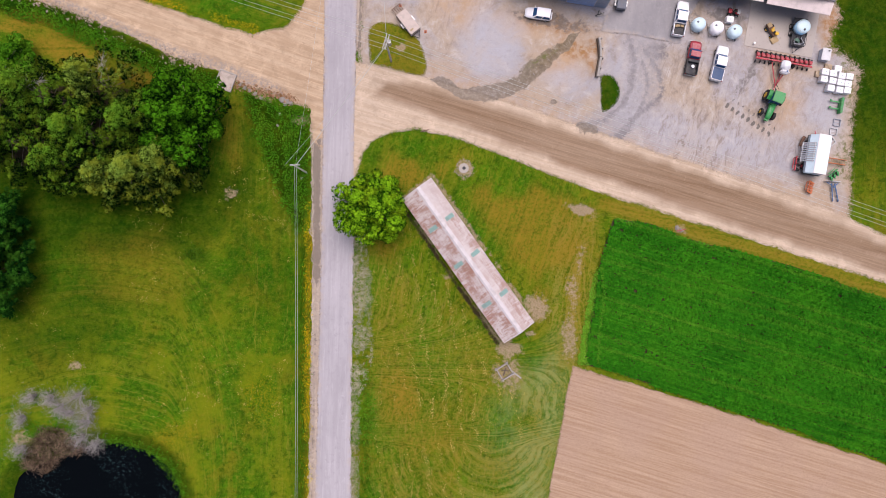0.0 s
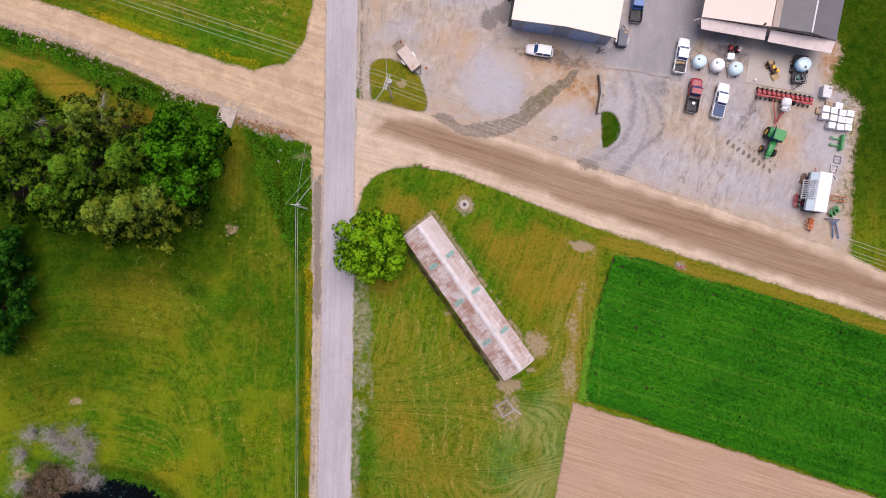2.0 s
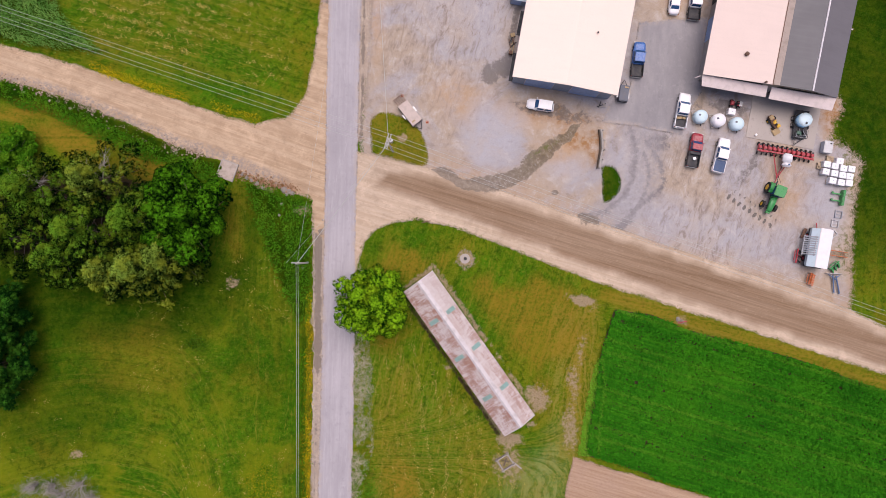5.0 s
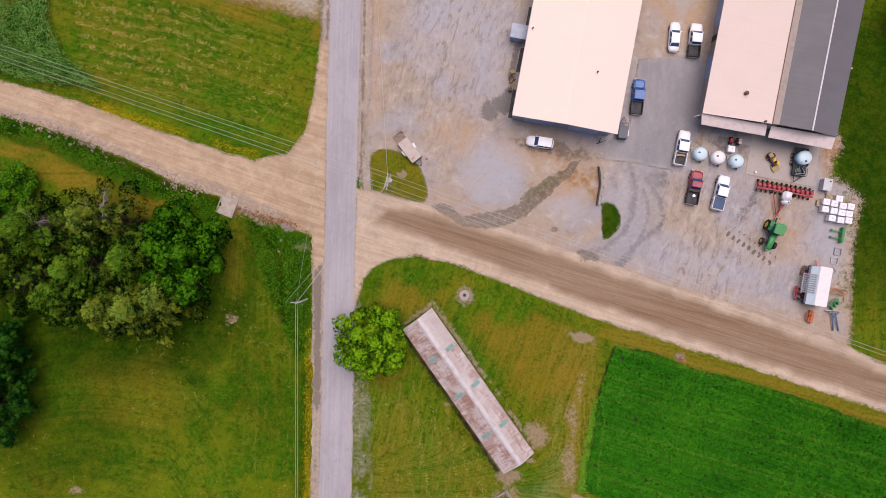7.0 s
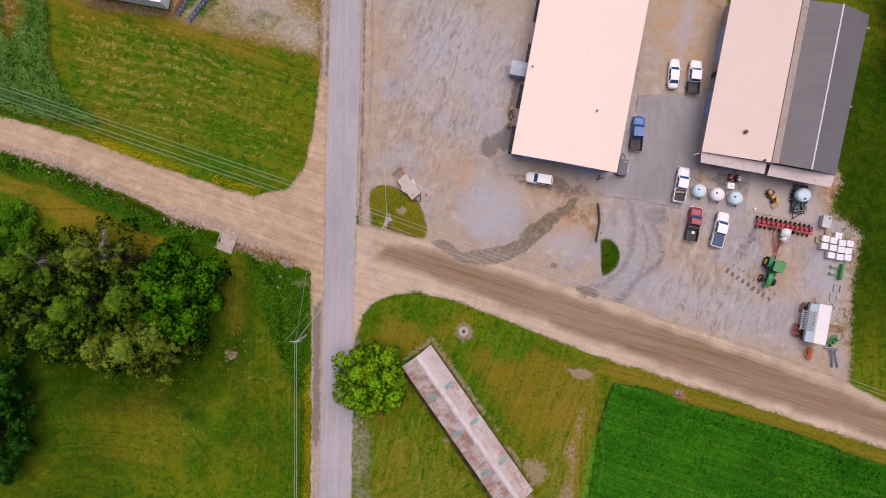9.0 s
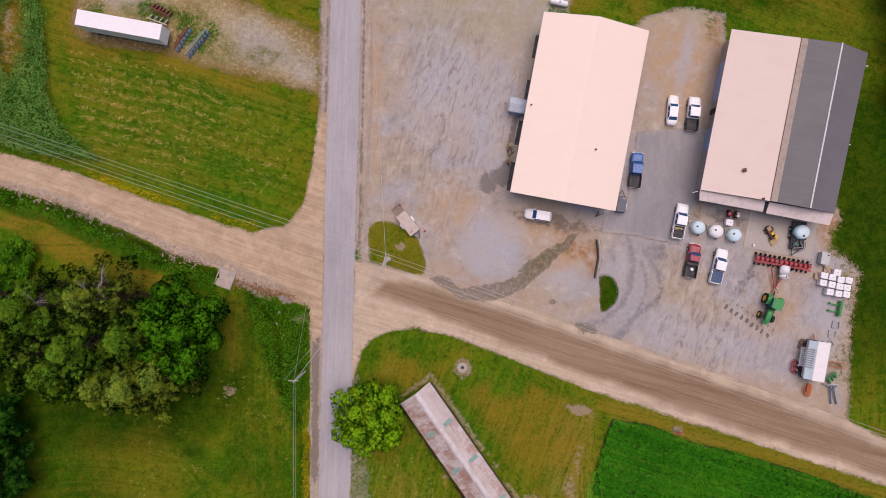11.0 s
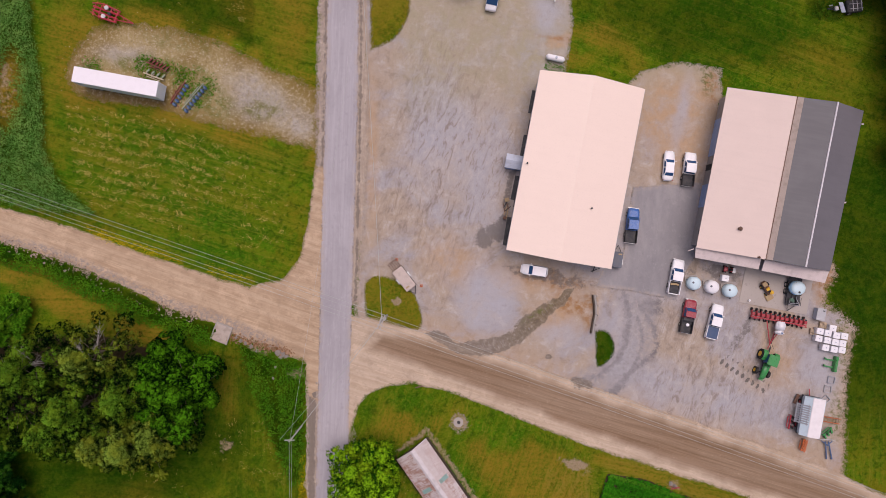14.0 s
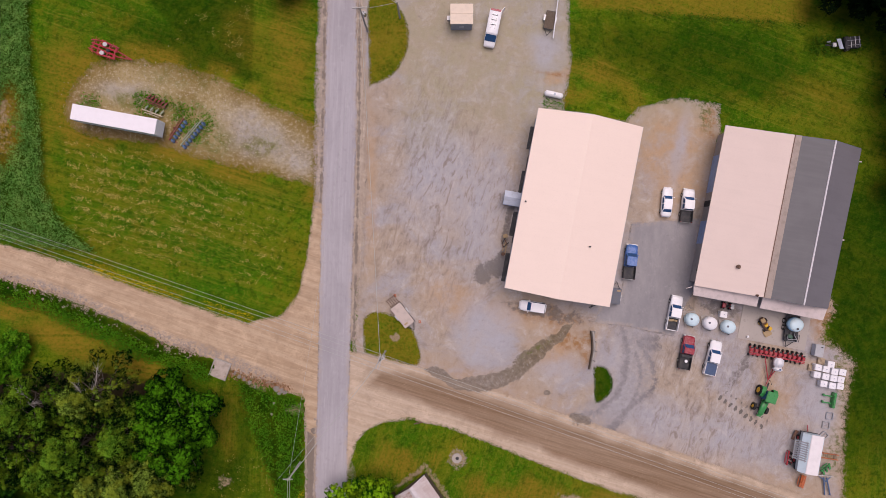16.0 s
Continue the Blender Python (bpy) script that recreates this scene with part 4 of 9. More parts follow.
sheet("dirt_road_west", WEST_NORTH_EDGE + [(-17, 56), (-17, 14)] + WEST_SOUTH_EDGE[1:], 0.03, 0.3, WEST_DIRT, "pale brown packed dirt road with wheel streaks", "dirt road", 0.2, {
    "stony": lambda x, y: np.maximum(along(x, y, curve_through([(-73.5, 43.2), (-64, 40.9), (-55, 37.2), (-45, 32.8), (-37, 30.2), (-27, 25.8)]), 1.5), 0.0),
    "dark": lambda x, y: 0.5 * blob(x, y, -25, 25.8, 6, 1.0, -15)}, 0.05, None, 0.12)
sheet("dirt_road_east", [(-16.0, 31.8), (-11.5, 31), (-3, 28.9)] + [(x, y + 1.8) for x, y in BROWN_BAND[3:11]] + EAST_SOUTH_EDGE[:0:-1] + [(-14.5, 11.2), (-16.0, 11.2)], 0.045, 0.3, EAST_DIRT, "brown packed dirt farm lane with pale sandy edges", "dirt road", 0.2, {
    "stony": lambda x, y: np.zeros_like(x),
    "damp": lambda x, y: np.maximum(within(x, y, DAMP, 0.8, 1.0), 0.95 * blob(x, y, 24.0, 20.0, 2.5, 1.2, -20)),
    "dark": lambda x, y: within(x, y, BROWN_BAND, 0.9, 0.6) * (0.9 + 0.1 * smooth(x, -12, 0))}, 0.05, None, 0.12)
sheet("shoulder_west", [(-22.2, 23), (-22.1, 4), (-22.3, -18), (-22.9, -41), (-23.2, -60), (-20, -60), (-19, 0), (-18.5, 20)], 0.025, 0.25, SHOULDER, "sandy brown verge along the asphalt road", "road verge", 0.35, {
    "stony": lambda x, y: 0.6 * np.ones_like(x), "dark": lambda x, y: 0 * x, "crack": lambda x, y: np.maximum(1.1 * along(x, y, [(-20.5, 24), (-20.8, 12), (-20.9, -4)], 0.7, 0.6), 0.8 * along(x, y, [(-20.9, -4), (-21.6, -30), (-22.0, -45)], 0.3, 0.5))}, 0.0, None, 0.3)
sheet("shoulder_north_west", [(-20.4, 55), (-20.2, 72), (-19.6, 90), (-19.4, 130), (-17, 130), (-17, 55)], 0.025, 0.25, SHOULDER, "sandy brown verge beside the asphalt road", "road verge", 0.35, {
    "stony": lambda x, y: 0.8 * np.ones_like(x), "dark": lambda x, y: np.zeros_like(x), "crack": lambda x, y: along(x, y, [(-19.2, 55), (-18.8, 72), (-18.5, 90)], 0.3, 0.6)}, 0.0, None, 0.3)
sheet("shoulder_east", [(-16, 13), (-13.6, 13), (-13.0, 4), (-11.7, -4), (-11.5, -17), (-13.4, -26), (-14.6, -60), (-17, -60)], 0.022, 0.25, VERGE, "thin grey gravel verge with sparse grass", "road verge", 0.35, {
    "stony": lambda x, y: 0.45 * np.ones_like(x), "dark": lambda x, y: np.zeros_like(x)}, 0.0, None, 0.3)
sheet("shoulder_north_east", [(-14.5, 100), (-12, 100), (-11.4, 74), (-11.3, 60), (-12.2, 45), (-13.0, 33), (-15, 33)], 0.04, 0.25, SHOULDER, "worn brown dirt verge between asphalt and yard", "road verge", 0.4, {
    "stony": lambda x, y: 0.3 * np.ones_like(x), "dark": lambda x, y: 0 * x, "crack": lambda x, y: np.maximum(along(x, y, [(-12.8, 90), (-12.7, 71), (-13.2, 48), (-13.8, 24)], 0.35, 0.6), 0.6 * along(x, y, [(-11.6, 60), (-12.0, 45)], 0.4, 0.6))}, 0.0, None, 0.35)
sheet("gravel_lot", LOT_EDGE, 0.015, 0.25, LOT, "sparse stony gravel lot with patches of grass", "gravel lot", 0.7, {
    # dark along the trailer: reddish soil with its shadow painted in
    "stony": lambda x, y: np.maximum.reduce([blob(x, y, -29, 66.5, 9, 5, -20) * 0.95, blob(x, y, -52, 74.5, 6, 2.2, -10) * 0.8, blob(x, y, -22.5, 63, 3, 4)]), "dark": lambda x, y: np.maximum(blob(x, y, -52, 67.0, 9, 1.6, -10), 0.6 * blob(x, y, -59, 72, 2.5, 4)),
    "weedy": lambda x, y: np.maximum.reduce([blob(x, y, -47, 72.5, 10, 2.2, -8), blob(x, y, -38, 66.5, 5, 3, -20), 0.8 * blob(x, y, -29, 65.5, 4, 2.2), 0.7 * blob(x, y, -43, 77, 8, 2, -15)])}, 0.03, None, 0.1)
sheet("road", ROAD_WEST + ROAD_EAST, 0.08, 0.25, ASPHALT, "worn pale grey asphalt country road", "road", 0.12)
sheet("apron", [(32.4, 52.8), (44.2, 53.7), (43.0, 41.0), (40.6, 37.5), (39.9, 33.5), (31.9, 35.3), (26.2, 36.0), (27.5, 39.4), (30.6, 41)], 0.06, 0.25, APRON, "worn grey asphalt apron between two farm sheds", "pavement", 0.25)


def slab(name, corners, z0, z1, material, label, category):
    bm = bmesh.new()
    lo = [bm.verts.new((x, y, z0)) for x, y in corners]
    hi = [bm.verts.new((x, y, z1)) for x, y in corners]
    bm.faces.new(hi), bm.faces.new(lo[::-1])
    for k in range(len(lo)):
        j = (k + 1) % len(lo)
        bm.faces.new((lo[k], lo[j], hi[j], hi[k]))
    bmesh.ops.recalc_face_normals(bm, faces=bm.faces)
    bmesh.ops.bevel(bm, geom=[e for e in bm.edges if e.verts[0].co.z > z1 - 1e-4 and e.verts[1].co.z > z1 - 1e-4], offset=0.02, segments=1, affect="EDGES")
    me = bpy.data.meshes.new(name)
    bm.to_mesh(me)
    me.materials.append(material)
    return tagged(new(name, me), label, category, kind="structure")


slab("concrete_pad", [(50.2, 33.6), (61.4, 31.5), (62.8, 38.9), (51.6, 41.0)], -0.2, 0.10, CONCRETE, "plain tan concrete slab in front of the shed", "concrete pad")
for name, line, label in (("lawn_north", ISLAND_NORTH, "rounded lawn with a power pole beside the road"), ("lawn_pole", ISLAND_POLE, "mown lawn island with a bare spot"), ("lawn_small", ISLAND_SMALL, "small crescent of mown green grass in gravel")):
    sheet(name, line, 0.06, 0.25, LAWN, label, "lawn", 0.1, {"lush_or_shade": lambda x, y: 0.75 * smooth(x, 15, 20), "dry": lambda x, y: 0.6 * (1 - smooth(x, 15, 20)), "bare": lambda x, y: blob(x, y, -6.7, 33.5, 0.9, 0.9)}, 0.0, None, 0.15)
sheet("tilled_field", TILLED_EDGE, 0.085, 0.33, TILLED, "bare brown tilled field with fine furrows", "tilled field", 0.25, None, 0.06, lambda x, y: 0.05 * np.sin((x * math.sin(radians(17)) + y * math.cos(radians(17))) * 2 * math.pi / 0.76))
sheet("crop_soil", CROP_EDGE_LINE, 0.02, 0.5, CROP_SOIL, "dark moist soil under the green crop", "crop field", 0.2, {"stony": lambda x, y: 0 * x, "dark": lambda x, y: 0 * x})


def make_water():
    n = Nodes("pond_water", 0.06, spec=0.03)
    scum = n.span(n.noise(2.6, 6, rough=0.85), 0.57, 0.64)
    n.colour(n.mix(n.sum("MULTIPLY", scum, n.span(n.noise(0.16, 4), 0.47, 0.6)), (0.002, 0.003, 0.004), (0.055, 0.11, 0.11)))
    n.bump(n.noise(1.5, 3), 0.02, 0.15)
    return n.mat


slab("water", [(-74, -56), (-41, -56), (-41, -29), (-74, -29)], -0.9, -0.55, make_water(), "still black pond water", "pond")


# ---- solid tools ----
def box(bm, x, y, z, sx, sy, sz, turn=0.0, tilt=0.0, bevel=0.0):
    """A block centred at x, y with its bottom at z."""
    m = pose(x, y, z + sz / 2, tilt, 0, turn) @ Matrix.Diagonal((sx, sy, sz, 1))
    made = bmesh.ops.create_cube(bm, size=1, matrix=m)["verts"]
    if bevel:
        edges = list({e for v in made for e in v.link_edges})
        bmesh.ops.bevel(bm, geom=edges, offset=bevel, segments=2, affect="EDGES", clamp_overlap=True)


def rod(bm, a, b, r0, r1=None, seg=8):
    a, b = Vector(a), Vector(b)
    d = b - a
    if d.length < 1e-5:
        return
    m = Matrix.Translation((a + b) / 2) @ d.to_track_quat("Z", "Y").to_matrix().to_4x4()
    bmesh.ops.create_cone(bm, cap_ends=True, segments=seg, radius1=r0, radius2=r0 if r1 is None else r1, depth=d.length, matrix=m)


def dome(bm, x, y, z, r, h, seg=20, rings=5):
    """A shallow cap."""
    last = None
    for k in range(rings + 1):
        a = k / rings * math.pi / 2
        if k == rings:
            top = bm.verts.new((x, y, z + h))
            for i in range(seg):
                bm.faces.new((last[i], last[(i + 1) % seg], top))
            break
        ring = [bm.verts.new((x + r * math.cos(a) * math.cos(2 * math.pi * i / seg), y + r * math.cos(a) * math.sin(2 * math.pi * i / seg), z + h * math.sin(a))) for i in range(seg)]
        if last:
            for i in range(seg):
                bm.faces.new((last[i], last[(i + 1) % seg], ring[(i + 1) % seg], ring[i]))
        last = ring


def loft(bm, rings, cap=True):
    made = [[bm.verts.new(p) for p in r] for r in rings]
    n = len(made[0])
    for a, b in zip(made, made[1:]):
        for i in range(n):
            bm.faces.new((a[i], a[(i + 1) % n], b[(i + 1) % n], b[i]))
    if cap:
        bm.faces.new(made[0][::-1]), bm.faces.new(made[-1])


def solid(bm, pts, thick):
    """A plate through four or more points, thickened downwards."""
    hi = [bm.verts.new(p) for p in pts]
    lo = [bm.verts.new((p[0], p[1], p[2] - thick)) for p in pts]
    bm.faces.new(hi), bm.faces.new(lo[::-1])
    for k in range(len(hi)):
        j = (k + 1) % len(hi)
        bm.faces.new((lo[k], lo[j], hi[j], hi[k]))


def finish(bm, name, material, smoothed=False):
    bmesh.ops.recalc_face_normals(bm, faces=bm.faces)
    me = bpy.data.meshes.new(name)
    bm.to_mesh(me)
    bm.free()
    me.materials.append(material)
    if smoothed:
        me.polygons.foreach_set("use_smooth", np.ones(len(me.polygons), bool))
    return me


def part(name, bm, material, parent, label="", smoothed=False):
    ob = new(name, finish(bm, name, material, smoothed))
    ob.parent = parent
    return tagged(ob, label) if label else ob


def thing(name, x, y, turn, label, category, group="", z=0.0):
    ob = new(name)
    ob.empty_display_size = 0.3
    ob.matrix_basis = pose(x, y, z, 0, 0, turn)
    return tagged(ob, label, category, group)


def piece(parent, name, fn, material, label="", smoothed=False):
    bm = bmesh.new()
    fn(bm)
    return part(name, bm, material, parent, label, smoothed)


def lerp(a, b, t):
    return tuple(p + (q - p) * t for p, q in zip(a, b))


# ---- machine shop with a cream roof ----
def wall_panel(bm, a, b, z0, za, zb, thick=0.2):
    """An upright wall from a to b whose top runs from za to zb."""
    d = Vector((b[0] - a[0], b[1] - a[1], 0)).normalized()
    n = Vector((-d.y, d.x, 0)) * thick
    pts = [(a[0], a[1], z0), (b[0], b[1], z0), (b[0], b[1], zb), (a[0], a[1], za)]
    f = [bm.verts.new(p) for p in pts]
    g = [bm.verts.new(Vector(p) + n) for p in pts]
    bm.faces.new(f), bm.faces.new(g[::-1])
    for k in range(4):
        j = (k + 1) % 4
        bm.faces.new((f[k], g[k], g[j], f[j]))


def in_line(a, b, u, out, z):
    """A place on the wall line a-b, u metres along and out metres to its right."""
    d = Vector((b[0] - a[0], b[1] - a[1], 0)).normalized()
    return (a[0] + d.x * u + d.y * out, a[1] + d.y * u - d.x * out, z)


def face_panel(bm, a, b, u0, u1, z0, z1, out0, out1):
    """A block on the outer face of the wall line a-b."""
    lo = [in_line(a, b, u, o, z0) for u, o in ((u0, out0), (u1, out0), (u1, out1), (u0, out1))]
    hi = [(p[0], p[1], z1) for p in lo]
    loft(bm, [lo, hi])


def sectional(b, p, q, u0, u1, h, mat, label):
    d = piece(b, "overhead_door", lambda bm: face_panel(bm, p, q, u0 - 0.1, u1 + 0.1, 0.02, h + 0.1, 0.01, 0.03), TRIM, label)
    for z in np.arange(0.04, h - 0.5, 0.66):
        piece(d, "panel", lambda bm: face_panel(bm, p, q, u0, u1, z, z + 0.62, 0.032, 0.08), mat)


def shop():
    b = thing("machine_shop", 21.9, 54.9, 0, "large farm machine shop with a cream metal gable roof", "building")
    o = Vector((21.9, 54.9, 0))
    nw, ne, se, sw = [Vector((*p, 5.2)) - o for p in ((16.3, 70.6), (32.8, 67.6), (27.5, 39.2), (11.0, 42.2))]
    rn, rs = Vector((24.65, 69.3, 6.6)) - o, Vector((19.25, 40.5, 6.6)) - o
    piece(b, "roof", lambda bm: solid(bm, [nw, rn, rs, sw], 0.12), WHITE_ROOF, "cream standing seam roof slope")
    piece(b, "roof", lambda bm: solid(bm, [rn, ne, se, rs], 0.12), WHITE_ROOF, "cream standing seam roof slope")
    cap = Vector((0, 0, 0.008))
    piece(b, "ridge_cap", lambda bm: (solid(bm, [Vector(lerp(rn, nw, 0.03)) + cap, rn + cap, rs + cap, Vector(lerp(rs, sw, 0.03)) + cap], 0.006), solid(bm, [rn + cap, Vector(lerp(rn, ne, 0.03)) + cap, Vector(lerp(rs, se, 0.03)) + cap, rs + cap], 0.006)), WHITE_ROOF)
    k = 0.955
    wn, en, es, ws = [(v.x * k, v.y * k - 0.0) for v in (nw, ne, se, sw)]
    ms, mn = ((ws[0] + es[0]) / 2, (ws[1] + es[1]) / 2), ((wn[0] + en[0]) / 2, (wn[1] + en[1]) / 2)
    for a, c, za, zb in ((wn, ws, 5.0, 5.0), (ws, ms, 5.0, 6.3), (ms, es, 6.3, 5.0), (es, en, 5.0, 5.0), (en, mn, 5.0, 6.3), (mn, wn, 6.3, 5.0)):
        piece(b, "wall", lambda bm: wall_panel(bm, a, c, 0, za, zb), SIDING)
    # doors on the west side, wainscot and downpipes
    for u0, u1, h in ((1.5, 4.6, 4.2), (6.2, 9.6, 4.2), (17.5, 21.0, 4.2), (23.2, 26.4, 4.2)):
        sectional(b, wn, ws, u0, u1, h, DARK, "dark sectional overhead door")
    for u0, u1 in ((2.0, 6.5), (9.5, 14.0)):
        sectional(b, ws, es, u0, u1, 4.1, BLUE_PANEL, "pale blue sectional overhead door")
    for u0 in (3, 9, 15, 21):
        piece(b, "window", lambda bm: face_panel(bm, es, en, u0, u0 + 1.2, 1.2, 2.2, 0.01, 0.06), GLASS)
    for a, c in ((nw, sw), (ne, se)):
        piece(b, "gutter", lambda bm: rod(bm, a - Vector((0, 0, 0.12)), c - Vector((0, 0, 0.12)), 0.09, seg=6), TRIM)
    for p in ((24.15, 48.7, 6.03), (14.2, 55.8, 5.35)):
        q = Vector(p) - o
        v = piece(b, "roof_vent", lambda bm: (rod(bm, q - Vector((0, 0, 0.3)), q + Vector((0, 0, 0.4)), 0.09), rod(bm, q + Vector((0, 0, 0.4)), q + Vector((0, 0, 0.5)), 0.15, 0.05)), DARK, "dark metal roof vent")
    return b


def shop_hood():
    """Fuel tank housing against the west wall."""
    b = thing("metal_cabinet", 12.55, 56.55, -10.4, "small grey blue metal cabinet with a two-pitch lid against the shop", "cabinet")
    piece(b, "body", lambda bm: box(bm, 0, 0, 0, 2.5, 2.0, 2.1, bevel=0.03), SIDING)
    piece(b, "lid", lambda bm: (solid(bm, [(-1.4, 0.1, 2.55), (1.4, 0.1, 2.55), (1.4, 1.15, 2.2), (-1.4, 1.15, 2.2)], 0.06), solid(bm, [(-1.4, -1.15, 2.15), (1.4, -1.15, 2.15), (1.4, 0.1, 2.55), (-1.4, 0.1, 2.55)], 0.06)), PALE_STEEL)
    piece(b, "door", lambda bm: box(bm, -0.3, -1.02, 0.2, 1.6, 0.05, 1.7), BLUE_PANEL)


GLASS = paint("dark_window_glass", (0.02, 0.03, 0.045), 0.08, dirt=0.05, spec=0.7)
PALE_STEEL = paint("pale_blue_steel", (0.46, 0.50, 0.58), 0.45, 0.2)
shop(), shop_hood()


# ---- storage shed: pale mono-pitch roof with a grey gable annex ----
def store():
    o = Vector((54.2, 53.3, 0))
    b = thing("storage_building", o.x, o.y, 0, "farm storage building with pale roof and grey shingled annex", "building")
    wn, ws = Vector((46.0, 68.0, 4.85)) - o, Vector((41.05, 42.6, 4.85)) - o
    jn, js = Vector((56.7, 66.35, 5.5)) - o, Vector((51.75, 40.75, 5.5)) - o
    kn, ks = Vector((57.7, 66.2, 5.55)) - o, Vector((52.75, 40.6, 5.55)) - o
    rn, rs = Vector((62.7, 65.4, 6.0)) - o, Vector((57.65, 39.6, 6.0)) - o
    en, es = Vector((67.85, 64.4, 4.4)) - o, Vector((62.5, 38.9, 4.4)) - o
    up = Vector((0, 0, 0.03))
    piece(b, "roof", lambda bm: solid(bm, [wn, jn, js, ws], 0.14), PINK_ROOF, "pale metal roof slope")
    piece(b, "valley_flashing", lambda bm: solid(bm, [jn + up, kn + up, ks + up, js + up], 0.1), FLASHING, "worn tan valley flashing")
    piece(b, "roof_seam", lambda bm: solid(bm, [jn + up * 2 - Vector((0.12, 0, 0)), jn + up * 2, js + up * 2, js + up * 2 - Vector((0.12, 0, 0))], 0.05), RUST)
    piece(b, "roof", lambda bm: solid(bm, [kn, rn, rs, ks], 0.14), SHADED_ROOF, "dark grey shingled roof slope on the shaded side")
    piece(b, "roof", lambda bm: solid(bm, [rn, en, es, rs], 0.14), GREY_ROOF, "grey shingled roof slope")
    piece(b, "ridge_cap", lambda bm: rod(bm, rn + up, rs + up, 0.13, seg=6), WHITE_TRIM, "white ridge cap")
    a, c, d, e = [(v.x * 0.955, v.y * 0.955) for v in (wn, ws, es, en)]
    a, c = (a[0] + 0.65, a[1]), (c[0] + 0.65, c[1])
    m1, m2 = lerp(c, d, 0.5), lerp(e, a, 0.5)
    for p, q, za, zb in ((a, c, 4.8, 4.8), (c, m1, 4.8, 5.5), (m1, d, 5.5, 4.3), (d, e, 4.3, 4.3), (e, m2, 4.3, 5.5), (m2, a, 5.5, 4.8)):
        piece(b, "wall", lambda bm: wall_panel(bm, p, q, 0, za, zb), BEIGE)
    for u0, u1 in ((3.6, 9.8), (14.6, 18.4)):
        piece(b, "sliding_door", lambda bm: face_panel(bm, a, c, u0, u1, 0.05, 4.1, 0.02, 0.10), BLUE_PANEL, "pale blue sliding door")
    piece(b, "wall_vent", lambda bm: face_panel(bm, a, c, 22.2, 23.0, 2.0, 2.9, 0.02, 0.08), DARK)
    piece(b, "side_door", lambda bm: face_panel(bm, a, c, 11.2, 12.2, 0.05, 2.1, 0.02, 0.07), DARK)
    # canopies over the south doors
    s1, s2, s3, s4 = [Vector((x, y, 0)) - o for x, y in ((41.25, 41.0), (51.35, 39.15), (51.9, 38.95), (62.0, 37.0))]
    piece(b, "canopy", lambda bm: solid(bm, [(ws.x + 0.1, ws.y + 0.1, 4.4), (js.x - 0.2, js.y + 0.1, 4.4), (s2.x, s2.y, 4.0), (s1.x, s1.y, 4.0)], 0.12), TRIM, "pale sloping canopy")
    piece(b, "canopy", lambda bm: solid(bm, [(ks.x - 0.5, ks.y + 0.1, 4.25), (es.x, es.y + 0.1, 4.25), (s4.x, s4.y, 3.9), (s3.x, s3.y, 3.9)], 0.12), TRIM, "pale sloping canopy")
    for t in (0.08, 0.56):
        piece(b, "bay_door", lambda bm: face_panel(bm, c, d, 21 * t, 21 * t + 7.5, 0.1, 3.4, 0.02, 0.08), DARK, "dark open bay door")
    for p, r in (((47.7, 45.6, 5.25), 0.32), ((50.55, 41.1, 5.45), 0.18)):
        q = Vector(p) - o
        piece(b, "roof_vent", lambda bm: (rod(bm, q - Vector((0, 0, 0.3)), q + Vector((0, 0, 0.35)), r * 0.8), rod(bm, q + Vector((0, 0, 0.35)), q + Vector((0, 0, 0.55)), r * 1.1, r * 0.5)), RUST, "rusty round roof vent")
    piece(b, "downpipe", lambda bm: rod(bm, ws + Vector((-0.3, -0.2, -0.2)), ws + Vector((-1.2, -0.5, -0.25)), 0.07), TRIM)
    for p in ((67.1, 62.5), (64.3, 50.0)):
        q = Vector((p[0], p[1], 4.1)) - o
        piece(b, "wall_lamp", lambda bm: (rod(bm, q, q + Vector((0.7, -0.15, 0.1)), 0.05), box(bm, q.x + 0.75, q.y - 0.15, 4.1, 0.3, 0.2, 0.12)), TRIM)


WHITE_TRIM = paint("white_trim", (0.82, 0.77, 0.78), 0.5, dirt=0.1)
FLASHING = paint("tan_flashing", (0.40, 0.32, 0.27), 0.6, dirt=0.5)
RUST = paint("rust", (0.17, 0.09, 0.06), 0.85, dirt=0.4)
store()


